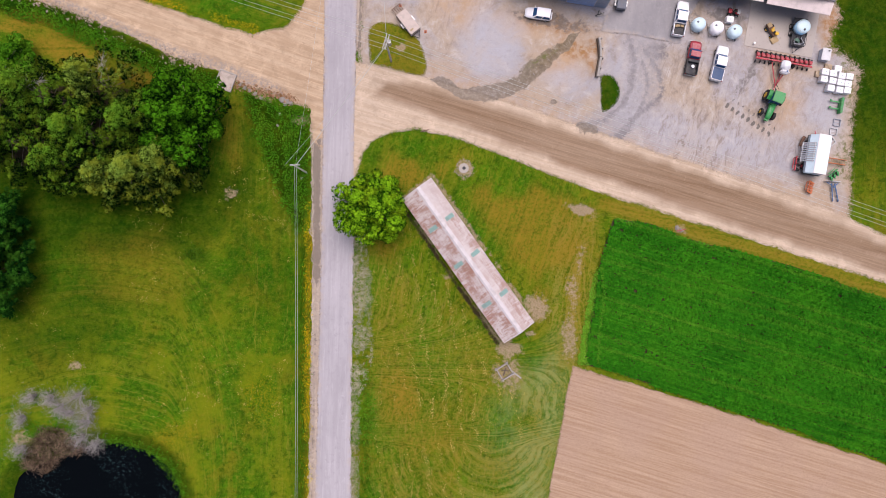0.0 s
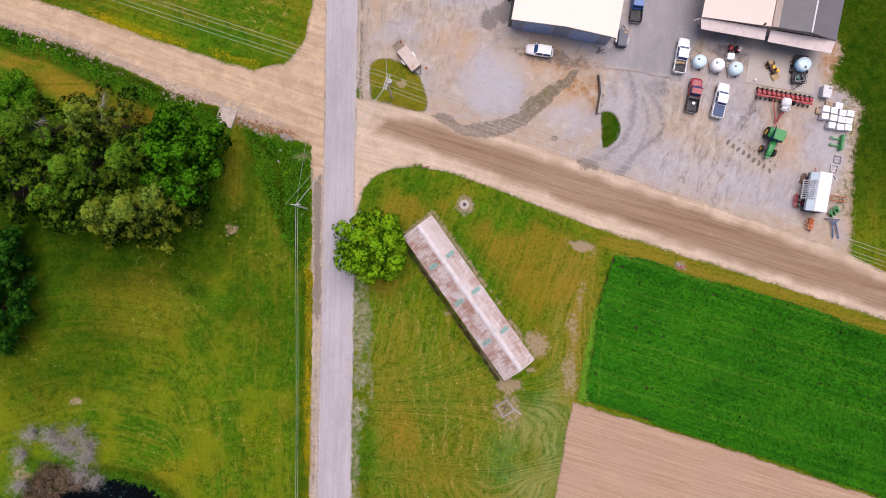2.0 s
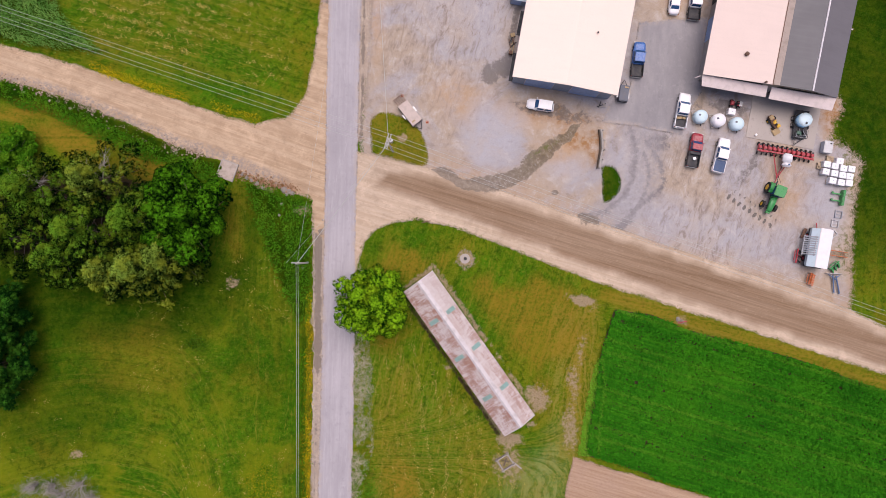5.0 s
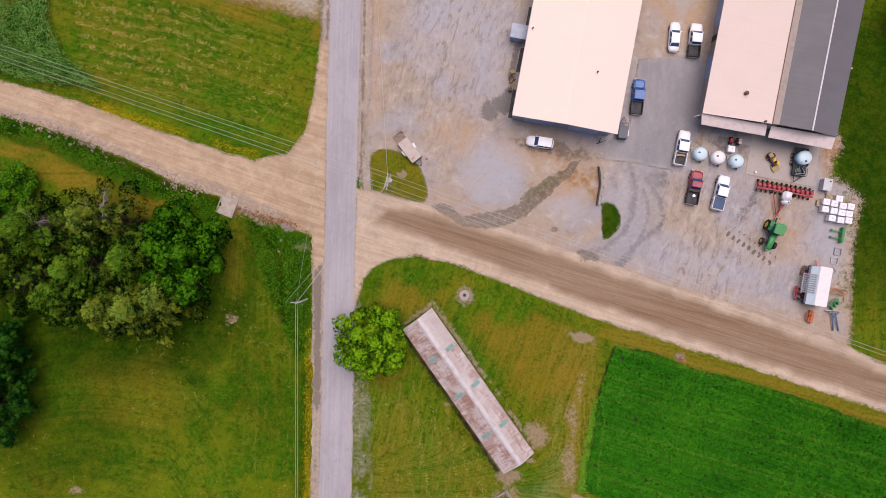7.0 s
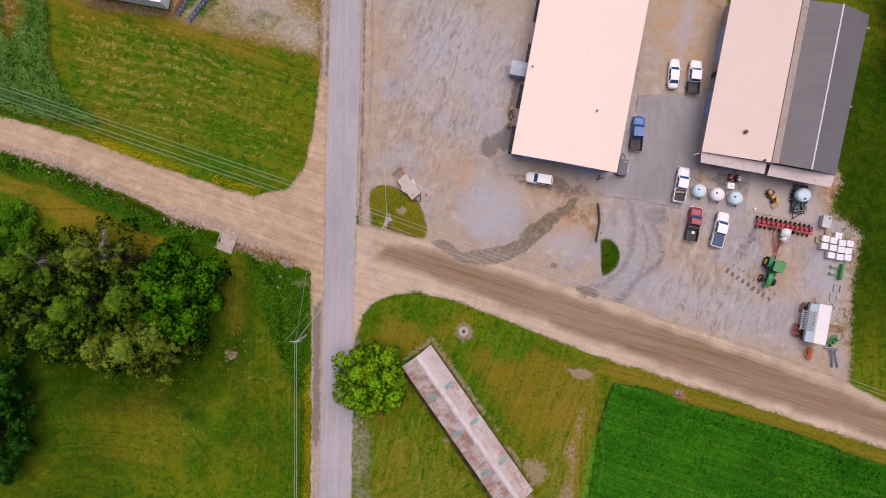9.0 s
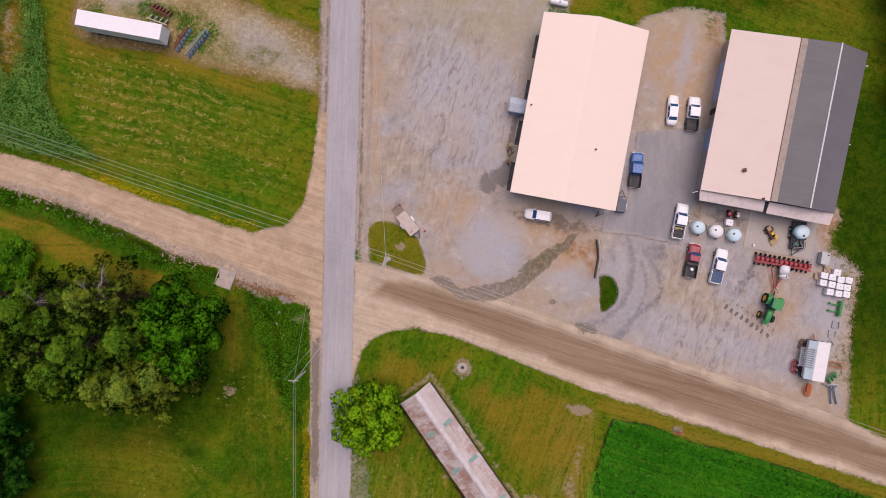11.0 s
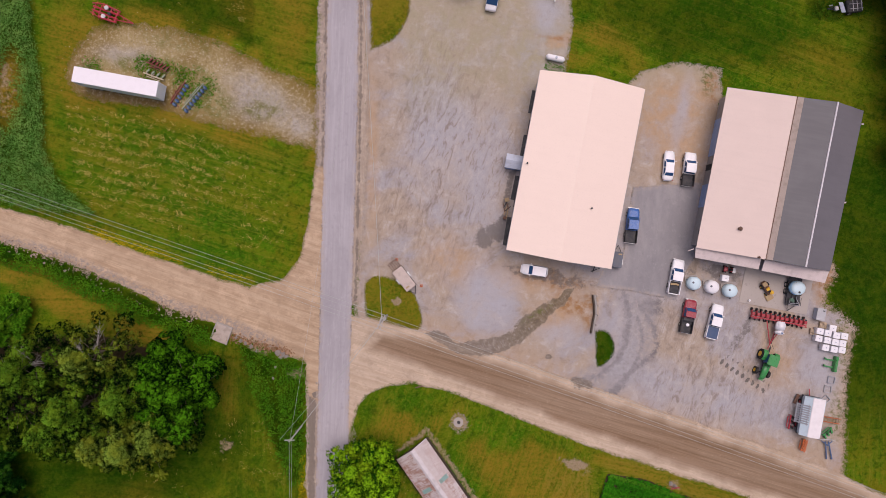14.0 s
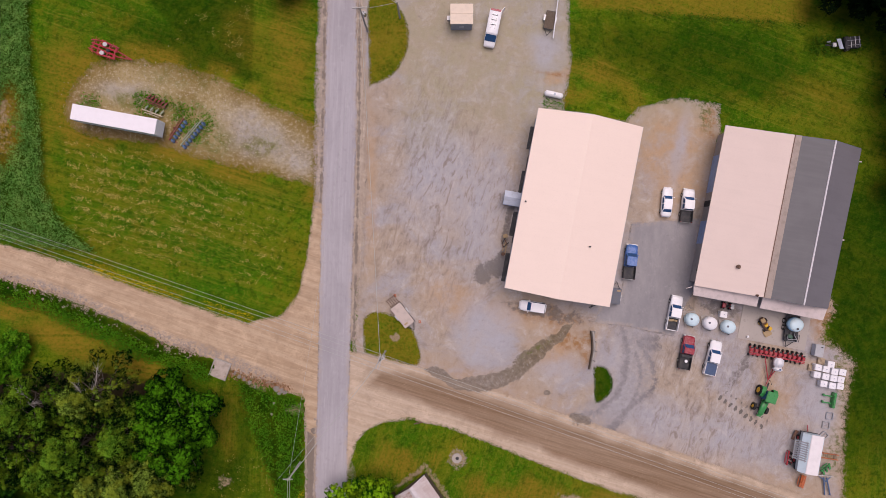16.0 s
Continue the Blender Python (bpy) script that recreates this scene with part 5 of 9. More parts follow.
# ---- long low shed with a rusted sheet roof ----
def long_shed():
    o = Vector((4.4, -2.0, 0))
    b = thing("long_shed", o.x, o.y, 0, "long low wooden shed with a rusty corrugated gable roof", "shed")
    wn, en, es, ws = [Vector((*p, 2.5)) - o for p in ((-6.45, 8.1), (-1.7, 11.6), (14.75, -11.75), (9.8, -15.15))]
    rn, rs = Vector((-4.05, 9.85, 3.6)) - o, Vector((12.35, -13.4, 3.6)) - o
    count = 40
    green = {"w": (9, 19, 30), "e": (9, 19, 30)}

    def sheet_piece(a0, a1, b0, b1, key, row):
        """One corrugated sheet from the ridge side a to the eave side b."""
        n = 6
        co, faces = [], []
        for i in range(2 * n + 1):
            t = i / (2 * n)
            lift = Vector((0, 0, 0.02 + (0.028 if i % 2 else 0.0) + (0.012 if row == 0 else 0)))
            co += [Vector(lerp(a0, a1, t)) + lift, Vector(lerp(b0, b1, t)) + lift]
        for i in range(2 * n):
            faces.append((2 * i, 2 * i + 1, 2 * i + 3, 2 * i + 2))
        me = bpy.data.meshes.new("roof_sheet")
        me.from_pydata(co, [], faces)
        is_green = key[1] in green[key[0]] and row == 1
        me.materials.append(PLASTIC_GREEN if is_green else RUSTY)
        weather = me.attributes.new("weather", "FLOAT", "POINT")
        w = (1.0 if key[0] == "w" else 0.4 if key[1] < 9 else 0.82) * (0.6 if row == 0 and key[0] == "e" else 1.0)
        weather.data.foreach_set("value", np.full(len(co), w, np.float32))
        ob = new("roof_sheet", me)
        ob.parent = b
        if is_green:
            tagged(ob, "translucent green plastic roof sheet")

    for key, (r0, r1, e0, e1) in (("w", (rn, rs, wn, ws)), ("e", (rn, rs, en, es))):
        for k in range(count):
            for row, (s0, s1) in enumerate(((0.0, 0.30), (0.28, 0.84), (0.81, 1.0)) if k in green[key] else ((0.0, 0.52), (0.49, 1.0))):
                top = [lerp(lerp(r0, r1, (k + q) / count), lerp(e0, e1, (k + q) / count), s0) for q in (0.0, 1.03)]
                low = [lerp(lerp(r0, r1, (k + q) / count), lerp(e0, e1, (k + q) / count), s1) for q in (0.0, 1.03)]
                sheet_piece(top[0], top[1], low[0], low[1], (key, k), row)
    d = (rs - rn).normalized()
    side = Vector((-d.y, d.x, 0))
    piece(b, "ridge_cap", lambda bm: (solid(bm, [rn + side * 0.55 + Vector((0, 0, -0.1)), rs + side * 0.55 + Vector((0, 0, -0.1)), rs + Vector((0, 0, 0.09)), rn + Vector((0, 0, 0.09))], 0.02),
                                      solid(bm, [rn + Vector((0, 0, 0.09)), rs + Vector((0, 0, 0.09)), rs - side * 0.3 + Vector((0, 0, -0.03)), rn - side * 0.3 + Vector((0, 0, -0.03))], 0.02)), ZINC, "pale zinc ridge cap")
    piece(b, "roof_deck", lambda bm: (solid(bm, [rn, rs, ws, wn], 0.08), solid(bm, [rn, en, es, rs], 0.08)), BOARD)
    k = 0.965
    q = [(v.x * k, v.y * k) for v in (wn, ws, es, en)]
    ms, mn = lerp(q[1], q[2], 0.46), lerp(q[3], q[0], 0.5)
    for p, r, za, zb in ((q[0], q[1], 2.4, 2.4), (q[1], ms, 2.4, 3.4), (ms, q[2], 3.4, 2.4), (q[2], q[3], 2.4, 2.4), (q[3], mn, 2.4, 3.4), (mn, q[0], 3.4, 2.4)):
        piece(b, "wall", lambda bm: wall_panel(bm, p, r, -0.1, za, zb, 0.12), BOARD, "weathered board wall")
    for p, r in ((wn, rn), (rn, en), (ws, rs), (rs, es)):
        piece(b, "barge_board", lambda bm: solid(bm, [p + d * -0.06 + Vector((0, 0, 0.04)), r + d * -0.06 + Vector((0, 0, 0.06)), r + d * 0.06 + Vector((0, 0, 0.06)), p + d * 0.06 + Vector((0, 0, 0.04))], 0.2), ZINC)
    for u in (4, 11, 18, 24):
        piece(b, "opening", lambda bm: face_panel(bm, q[0], q[1], u, u + 1.6, 0.7, 1.9, 0.005, 0.04), DARK)


PLASTIC_GREEN = paint("green_plastic_sheet", (0.24, 0.40, 0.36), 0.4, dirt=0.5)
ZINC = paint("pale_zinc", (0.62, 0.57, 0.57), 0.5, 0.1, 0.35)
BOARD = make_bark("weathered_board", (0.10, 0.075, 0.055), (0.2, 0.155, 0.115))
long_shed()


# ---- foliage ----
def leaf_mesh(name, centres, normals, size, rng, stretch=1.0, wide=0.62, axis=None, lit_or_pale=None, stir=0.55):
    """One small rhombic leaf or spray for each centre."""
    n = len(centres)
    if axis is not None:
        normals = normals - axis * np.sum(normals * axis, axis=1, keepdims=True)
    nrm = normals + rng.normal(0, stir, (n, 3))
    nrm /= np.linalg.norm(nrm, axis=1, keepdims=True) + 1e-9
    a = np.cross(nrm, rng.normal(0, 1, (n, 3))) if axis is None else axis
    a /= np.linalg.norm(a, axis=1, keepdims=True) + 1e-9
    b = np.cross(nrm, a)
    s = (size * rng.uniform(0.6, 1.35, n))[:, None]
    co = np.stack([centres - a * s * stretch, centres - b * s * wide + nrm * s * 0.12, centres + a * s * stretch, centres + b * s * wide + nrm * s * 0.12], 1).reshape(-1, 3)
    return sheet_mesh(name, co, np.arange(4 * n).reshape(-1, 4), None if lit_or_pale is None else {"lit_or_pale": np.repeat(lit_or_pale, 4)}, False)


def clumps_on_crown(rng, count, radius, z0, z1, lump):
    """Foliage clumps spread evenly over an uneven crown, some thrust out and some sunk."""
    out = []
    mid = z0 + 0.36 * (z1 - z0)
    for k in range(count):
        best, gap = None, -1
        for trial in range(8):
            v = rng.normal(0, 1, 3)
            v /= np.linalg.norm(v)
            v[2] = abs(v[2]) if rng.random() < 0.85 else v[2] * 0.6
            f = rng.uniform(0.5, 1.0) * (1 + lump * rng.uniform(-1, 1))
            p = np.array([v[0] * radius * f, v[1] * radius * f, mid + v[2] * f * ((z1 - mid) if v[2] > 0 else (mid - z0))])
            d = min((np.linalg.norm(p - np.array(o[:3])) for o in out), default=9.0)
            if d > gap:
                best, gap = (*p, *v), d
        out.append(best)
    return out


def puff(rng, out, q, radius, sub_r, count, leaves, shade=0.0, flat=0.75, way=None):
    """A bough seen as a lump of small leaf clumps; lit tops and the shade of the clefts between them are painted into
    the tone.
    """
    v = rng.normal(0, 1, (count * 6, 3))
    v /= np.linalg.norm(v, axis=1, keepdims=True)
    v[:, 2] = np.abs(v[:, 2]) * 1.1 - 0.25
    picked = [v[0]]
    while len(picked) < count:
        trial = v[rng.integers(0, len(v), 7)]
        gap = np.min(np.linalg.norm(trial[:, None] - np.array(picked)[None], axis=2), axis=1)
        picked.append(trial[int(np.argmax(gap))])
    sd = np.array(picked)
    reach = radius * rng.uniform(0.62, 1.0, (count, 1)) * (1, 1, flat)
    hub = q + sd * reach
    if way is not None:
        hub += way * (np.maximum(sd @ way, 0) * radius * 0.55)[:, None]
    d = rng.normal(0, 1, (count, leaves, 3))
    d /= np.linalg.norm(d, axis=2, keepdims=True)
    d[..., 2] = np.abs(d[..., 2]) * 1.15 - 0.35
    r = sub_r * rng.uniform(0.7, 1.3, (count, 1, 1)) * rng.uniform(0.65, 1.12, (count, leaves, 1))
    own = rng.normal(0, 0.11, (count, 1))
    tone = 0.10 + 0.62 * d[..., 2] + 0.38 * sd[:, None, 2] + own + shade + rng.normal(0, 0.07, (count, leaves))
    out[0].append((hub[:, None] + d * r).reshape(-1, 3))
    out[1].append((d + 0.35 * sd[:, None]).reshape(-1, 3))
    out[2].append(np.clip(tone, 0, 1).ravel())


def trunk_mesh(rng, height, radius, crown_r, limbs, z_low):
    bm = bmesh.new()
    rod(bm, (0, 0, -0.15), (0.1, 0.05, height * 0.35), radius, radius * 0.75, 10)
    rod(bm, (0.1, 0.05, height * 0.35), (0, 0, height * 0.86), radius * 0.75, radius * 0.15, 8)
    for k in range(limbs):
        a, z = rng.uniform(0, 2 * math.pi), rng.uniform(z_low, height * 0.7)
        r = crown_r * rng.uniform(0.5, 0.85)
        m = (math.cos(a) * r * 0.5, math.sin(a) * r * 0.5, z + r * 0.22)
        rod(bm, (0, 0, z), m, radius * 0.35, radius * 0.2, 6)
        rod(bm, m, (math.cos(a + 0.2) * r, math.sin(a + 0.2) * r, z + r * 0.5), radius * 0.2, radius * 0.06, 5)
    return bm


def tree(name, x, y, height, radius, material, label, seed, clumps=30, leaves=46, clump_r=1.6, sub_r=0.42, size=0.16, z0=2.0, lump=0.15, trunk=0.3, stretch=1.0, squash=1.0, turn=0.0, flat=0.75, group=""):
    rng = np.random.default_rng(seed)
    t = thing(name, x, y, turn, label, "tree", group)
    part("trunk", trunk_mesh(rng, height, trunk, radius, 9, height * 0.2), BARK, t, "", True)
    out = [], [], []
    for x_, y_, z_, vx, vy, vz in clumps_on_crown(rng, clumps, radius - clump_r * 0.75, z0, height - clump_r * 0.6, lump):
        # boughs on the crown's flanks get more painted shade
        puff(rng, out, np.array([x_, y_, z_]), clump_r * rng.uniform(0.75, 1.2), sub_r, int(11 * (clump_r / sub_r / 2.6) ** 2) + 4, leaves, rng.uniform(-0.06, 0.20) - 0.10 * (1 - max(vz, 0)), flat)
    c, n, lit_or_pale = (np.concatenate(o) for o in out)
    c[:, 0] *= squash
    ob = new("crown", leaf_mesh("crown", c, n, size, rng, stretch, 0.62, None, lit_or_pale))
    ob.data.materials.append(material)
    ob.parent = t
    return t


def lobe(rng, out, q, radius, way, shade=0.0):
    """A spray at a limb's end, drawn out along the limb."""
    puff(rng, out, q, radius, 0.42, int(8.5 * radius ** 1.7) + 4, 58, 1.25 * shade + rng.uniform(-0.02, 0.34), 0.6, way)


def pine(name, x, y, height, radius, material, label, seed, whorls=4, size=0.135, bare=0, lean=(0, 0), group="", lobe_r=1.85):
    """A broad old conifer: long limbs that end in separate sprays, with dark gaps between."""
    rng = np.random.default_rng(seed)
    t = thing(name, x, y, 0, label, "tree", group)
    bm, dead = bmesh.new(), bmesh.new()
    rod(bm, (0, 0, -0.15), (lean[0], lean[1], height * 0.92), 0.34, 0.05, 9)
    out = [], [], []
    for w in range(whorls):
        f = w / (whorls - 1)
        z = height * (0.30 + 0.60 * f)
        reach = radius * (1 - 0.93 * f) ** 0.72
        spread = max(4, round(8 - 4.5 * f))
        turn = rng.uniform(0, 2 * math.pi)
        for k in range(spread):
            a = turn + 2 * math.pi * (k + rng.uniform(-0.3, 0.3)) / spread
            r = reach * rng.uniform(0.72, 1.1)
            base = np.array([lean[0] * f, lean[1] * f, z])
            way = np.array([math.cos(a), math.sin(a), 0.0])
            tip = base + way * r + (0, 0, rng.uniform(-0.05, 0.2) * r)
            if bare and math.sin(a) > 0.1 and f > 0.25 and rng.random() < bare:
                rod(dead, base, tip, 0.06, 0.02, 4)
                for j in range(40):
                    g = base + (tip - base) * rng.uniform(0.35, 1.0)
                    rod(dead, g, g + way * rng.uniform(0.2, 0.8) + rng.normal(0, 0.45, 3) * (1, 1, 0.3), 0.02, 0.008, 3)
                continue
            rod(bm, base, tip, 0.08, 0.02, 4)
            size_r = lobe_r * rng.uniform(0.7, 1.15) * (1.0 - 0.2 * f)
            # lower and inner sprays painted darker, as shade from the limbs above
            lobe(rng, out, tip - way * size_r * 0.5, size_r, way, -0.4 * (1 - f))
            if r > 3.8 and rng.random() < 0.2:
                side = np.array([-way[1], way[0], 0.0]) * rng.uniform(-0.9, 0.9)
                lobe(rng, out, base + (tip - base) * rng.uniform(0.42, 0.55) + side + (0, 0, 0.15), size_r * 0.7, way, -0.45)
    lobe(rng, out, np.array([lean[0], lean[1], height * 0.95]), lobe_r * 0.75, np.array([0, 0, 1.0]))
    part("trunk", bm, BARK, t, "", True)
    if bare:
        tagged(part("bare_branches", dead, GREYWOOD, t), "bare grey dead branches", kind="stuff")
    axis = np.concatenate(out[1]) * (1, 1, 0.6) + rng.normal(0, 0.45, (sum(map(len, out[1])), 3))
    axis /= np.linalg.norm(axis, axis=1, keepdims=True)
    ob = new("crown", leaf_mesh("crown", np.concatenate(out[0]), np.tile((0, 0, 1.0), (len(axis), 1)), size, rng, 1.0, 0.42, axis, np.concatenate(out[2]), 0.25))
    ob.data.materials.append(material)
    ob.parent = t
    return t


tree("maple_tree", -11.2, 6.5, 9.6, 6.5, MAPLE, "round full-leaved bright green maple tree beside the road", 3, 42, 46, 1.5, 0.44, 0.165, 1.2, 0.05, 0.35)
# the grove west of the road
tree("broadleaf_tree", -39.8, 20.4, 11.8, 7.3, BROAD, "wide dark green broadleaf tree at the grove's edge", 11, 40, 46, 1.75, 0.44, 0.19, 1.5, 0.28, 0.35, group="grove")
tree("broadleaf_tree", -42.4, 25.6, 8.0, 3.6, BROAD, "smaller fresh green broadleaf tree", 12, 16, 46, 1.4, 0.42, 0.19, 1.2, 0.25, 0.22, group="grove")
for k, (x, y, h, r, mat, label) in enumerate((
        (-61.5, 24.5, 15.0, 5.8, PINE, "tall broad dark green pine in a grove"), (-52.5, 26.0, 14.0, 5.4, OLIVE, "tall pine with faded grey green needles"),
        (-54.3, 18.2, 15.0, 5.4, PINE, "tall broad dark green pine in a grove"), (-46.8, 12.2, 12.5, 5.0, OLIVE, "pine with faded grey green needles"),
        (-66.5, 17.0, 13.5, 5.6, PINE, "tall broad dark green pine in a grove"), (-47.0, 19.8, 13.5, 4.6, PINE, "tall broad dark green pine in a grove"),
        (-72.0, 22.5, 13.0, 6.0, PINE, "tall broad dark green pine in a grove"), (-59.0, 14.0, 12.0, 4.8, PINE, "broad dark green pine on the grove's sunny side"),
        (-42.6, 13.8, 12.5, 4.4, OLIVE, "pine with faded grey green needles"), (-52.4, 12.0, 10.5, 4.2, OLIVE, "small pine with pale yellow green needles"))):
    pine("pine_tree", x, y, h, r, mat, label, 20 + k, bare=0.4 if k in (0, 1) else 0, group="grove")
# spruces added past the lawn's edge to darken its north-east corner
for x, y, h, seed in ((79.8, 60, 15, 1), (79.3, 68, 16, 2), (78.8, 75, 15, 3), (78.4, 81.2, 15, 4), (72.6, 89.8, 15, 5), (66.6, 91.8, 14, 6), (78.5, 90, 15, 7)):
    pine("spruce_tree", x, y, h, 6.0, DARK_SPRUCE, "tall near-black spruce added to darken the lawn's corner", 140 + seed, 5, 0.2, group="border spruces", lobe_r=1.6)
tree("broadleaf_tree", -23.6, 93.0, 8.5, 4.4, BROAD, "dense dark green broadleaf tree beside the road", 13, 20, 46, 1.4, 0.42, 0.19, 1.2, 0.2, 0.22)
tree("leafy_shrub", -70.5, 30.8, 5.0, 4.6, WEED, "low yellow green leafy shrub", 31, 22, 40, 1.1, 0.36, 0.17, 0.3, 0.3, 0.12, group="grove")
pine("spruce_tree", -71.6, -3.4, 10.0, 7.0, SPRUCE, "dense dark green spruce at the lawn's edge", 41, 7, 0.2, lobe_r=1.45)
pine("spruce_tree", -72.4, 4.6, 9.0, 6.4, SPRUCE, "dense dark green spruce beside another", 42, 7, 0.2, lobe_r=1.45)


def dead_shrub(x, y, r, h, seed):
    rng = np.random.default_rng(seed)
    t = thing("dead_shrub", x, y, 0, "leafless grey shrub of tangled twigs by the pond", "shrub", "dead shrubs by the pond")
    bm = bmesh.new()
    c, n = [], []
    for k in range(22):
        a, f = rng.uniform(0, 2 * math.pi), rng.uniform(0.35, 1.0)
        tip = Vector((math.cos(a) * r * f, math.sin(a) * r * f, h * rng.uniform(0.4, 1.0)))
        mid = tip * 0.5 + Vector((0, 0, h * 0.2))
        rod(bm, (0, 0, -0.6), mid, 0.07, 0.045, 4), rod(bm, mid, tip, 0.045, 0.02, 4)
        for j in range(5):
            p = mid.lerp(tip, rng.uniform(0.2, 1.0))
            q = p + Vector((rng.normal(0, 0.5), rng.normal(0, 0.5), rng.normal(0.15, 0.2)))
            rod(bm, p, q, 0.022, 0.008, 3)
            d = np.array(q)[None, :] + rng.normal(0, 0.45, (4, 3))
            c.append(d), n.append(np.tile((0, 0, 1.0), (4, 1)))
    part("branch_tangle", bm, GREYWOOD, t)
    ob = new("twig_mass", leaf_mesh("twig_mass", np.concatenate(c), np.concatenate(n), 0.14, rng, 2.6, 0.085))
    ob.data.materials.append(DEADWOOD)
    ob.parent = t
    tagged(ob, "mass of fine grey twigs", kind="stuff")


for k, (x, y, r) in enumerate(((-67.5, -23.7, 1.5), (-64.7, -24.0, 1.5), (-63.1, -25.4, 1.5), (-60.2, -23.8, 2.1), (-58.3, -25.9, 2.0), (-58.8, -28.2, 1.7), (-57.2, -31.5, 1.3), (-69.3, -27.4, 1.6), (-59.5, -30.4, 1.3), (-69.4, -32.1, 1.1), (-61.6, -26.6, 1.2))):
    dead_shrub(x, y, r, 2.2, 60 + k)


def scatter(name, pts, spacing, material, size, height, seed, label, category, stretch=1.0, per=5, keep=None, spread=0.35, wide=0.62):
    """A bed of small leaves over an outline, far too many to count."""
    rng = np.random.default_rng(seed)
    a = np.array(pts)
    gx, gy = np.meshgrid(np.arange(a[:, 0].min(), a[:, 0].max(), spacing), np.arange(a[:, 1].min(), a[:, 1].max(), spacing))
    x, y = gx.ravel() + rng.uniform(-0.5, 0.5, gx.size) * spacing, gy.ravel() + rng.uniform(-0.5, 0.5, gx.size) * spacing
    ok = outline_distance(x, y, pts) + 0.8 * (rough(x, y, 0.5, seed, 3) - 0.5) < 0
    if keep is not None:
        ok &= keep(x, y, rng)
    x, y = x[ok], y[ok]
    x, y = np.repeat(x, per), np.repeat(y, per)
    tall = height * (0.5 + rough(x, y, 0.4, seed + 3, 2))
    c = np.stack([x + rng.normal(0, spread, len(x)), y + rng.normal(0, spread, len(x)), -0.1 + tall * rng.uniform(0.15, 1.0, len(x))], -1)
    nr = np.stack([rng.normal(0, 0.5, len(x)), rng.normal(0, 0.5, len(x)), np.full(len(x), 0.8)], -1)
    ob = new(name, leaf_mesh(name, c, nr, size, rng, stretch, wide))
    ob.data.materials.append(material)
    return tagged(ob, label, category, kind="stuff")


def straw(name, pts, keep, seed, label, size=0.10, per=3, spread=0.12):
    """Dry clippings left lying in swaths."""
    return scatter(name, pts, 0.2, STRAW_PALE, size, 0.14, seed, label, "hay", 1.35, per, keep, spread, 0.5)


def swaths(x, y, ux, uy, gap, sharp, seed, low, high):
    """How much straw lies at each place: lines a gap apart, broken up."""
    w = x * ux + y * uy + 1.6 * (rough(x, y, 0.09, seed) - 0.5) * gap
    line = (0.5 + 0.5 * np.cos(2 * math.pi * w / gap)) ** sharp
    return line * smooth(rough(x, y, 1.8, seed + 1, 2), low, high) * smooth(rough(x, y, 0.11, seed + 2), 0.22, 0.5)


def crop_rows():
    rng = np.random.default_rng(7)
    c, s = math.cos(radians(-17)), math.sin(radians(-17))
    u, v = np.meshgrid(np.arange(0, 70, 0.26), np.arange(-44, 30, 0.5))
    u, v = u.ravel() + rng.normal(0, 0.07, u.size), v.ravel() + rng.normal(0, 0.05, u.size)
    x, y = 20 + u * c - v * s, -5 + u * s + v * c
    d = outline_distance(x, y, CROP_EDGE_LINE)
    vigour = rough(x, y, 0.12, 71, 4)
    tram = np.abs(((v + 3.1) % 9.0) - 4.5) < 0.22
    ok = (d < -0.15) & (x < 82) & (y > -46) & (rng.random(len(x)) < 0.8 + 0.6 * vigour) & ~(tram & (rng.random(len(x)) < 0.25))
    margin = outline_distance(x, y, [(25.6, -3.0), (25.9, -3.0), (25.0, -11), (24.0, -15), (23.9, -19.2), (22.5, -18.9), (23.1, -14), (24.1, -9)]) < 0
    path = line_distance(x, y, curve_through([(26.3, -3.0), (26.6, -8), (25.8, -14), (25.6, -19)]))
    pick = ok & ~margin
    px, py = np.repeat(x[pick], 13), np.repeat(y[pick], 13)
    g = 0.55 + 0.7 * np.repeat(vigour[pick], 13)
    co = np.stack([px + rng.normal(0, 0.17, len(px)), py + rng.normal(0, 0.17, len(px)), 0.12 + 0.48 * g * rng.uniform(0.55, 1, len(px))], -1)
    nr = np.stack([rng.normal(0, 0.45, len(px)), rng.normal(0, 0.45, len(px)), np.full(len(px), 0.9)], -1)
    w = (0.292 * (px - 20) + 0.956 * (py + 5))[:, None]
    line = np.exp(-(((w - np.array([6.9, 5.1, 3.3, -1.0, -2.8, -7.2, -9.0, -14.5, 12.0])) / 0.3) ** 2)).max(1)
    line = np.maximum(line, 1.5 * (np.repeat(path[pick], 13) < 0.16))
    ob = new("crop", leaf_mesh("crop", co, nr, 0.165, rng, 1.3, 0.66, None, np.clip(line * (0.3 + 0.7 * rough(px, py, 0.1, 73)) + rng.normal(0, 0.05, len(px)), 0, 1)))
    ob.data.materials.append(CROP)
    tagged(ob, "dense deep green leafy crop in rows", "crop", kind="stuff")


crop_rows()
straw("field_straw", [(-62, 66), (-60, 50), (-35, 41.8), (-26, 43), (-23, 57), (-36, 61.0), (-48, 64.4)], lambda x, y, r: r.random(len(x)) < swaths(x, y, 0.27, 0.963, 1.7, 2.2, 301, 0.45, 0.62) * (0.35 + 0.65 * blob(x, y, -46, 56, 18, 11)) * 2.2, 301, "pale straw left in rows on the mown field", 0.085, 5)
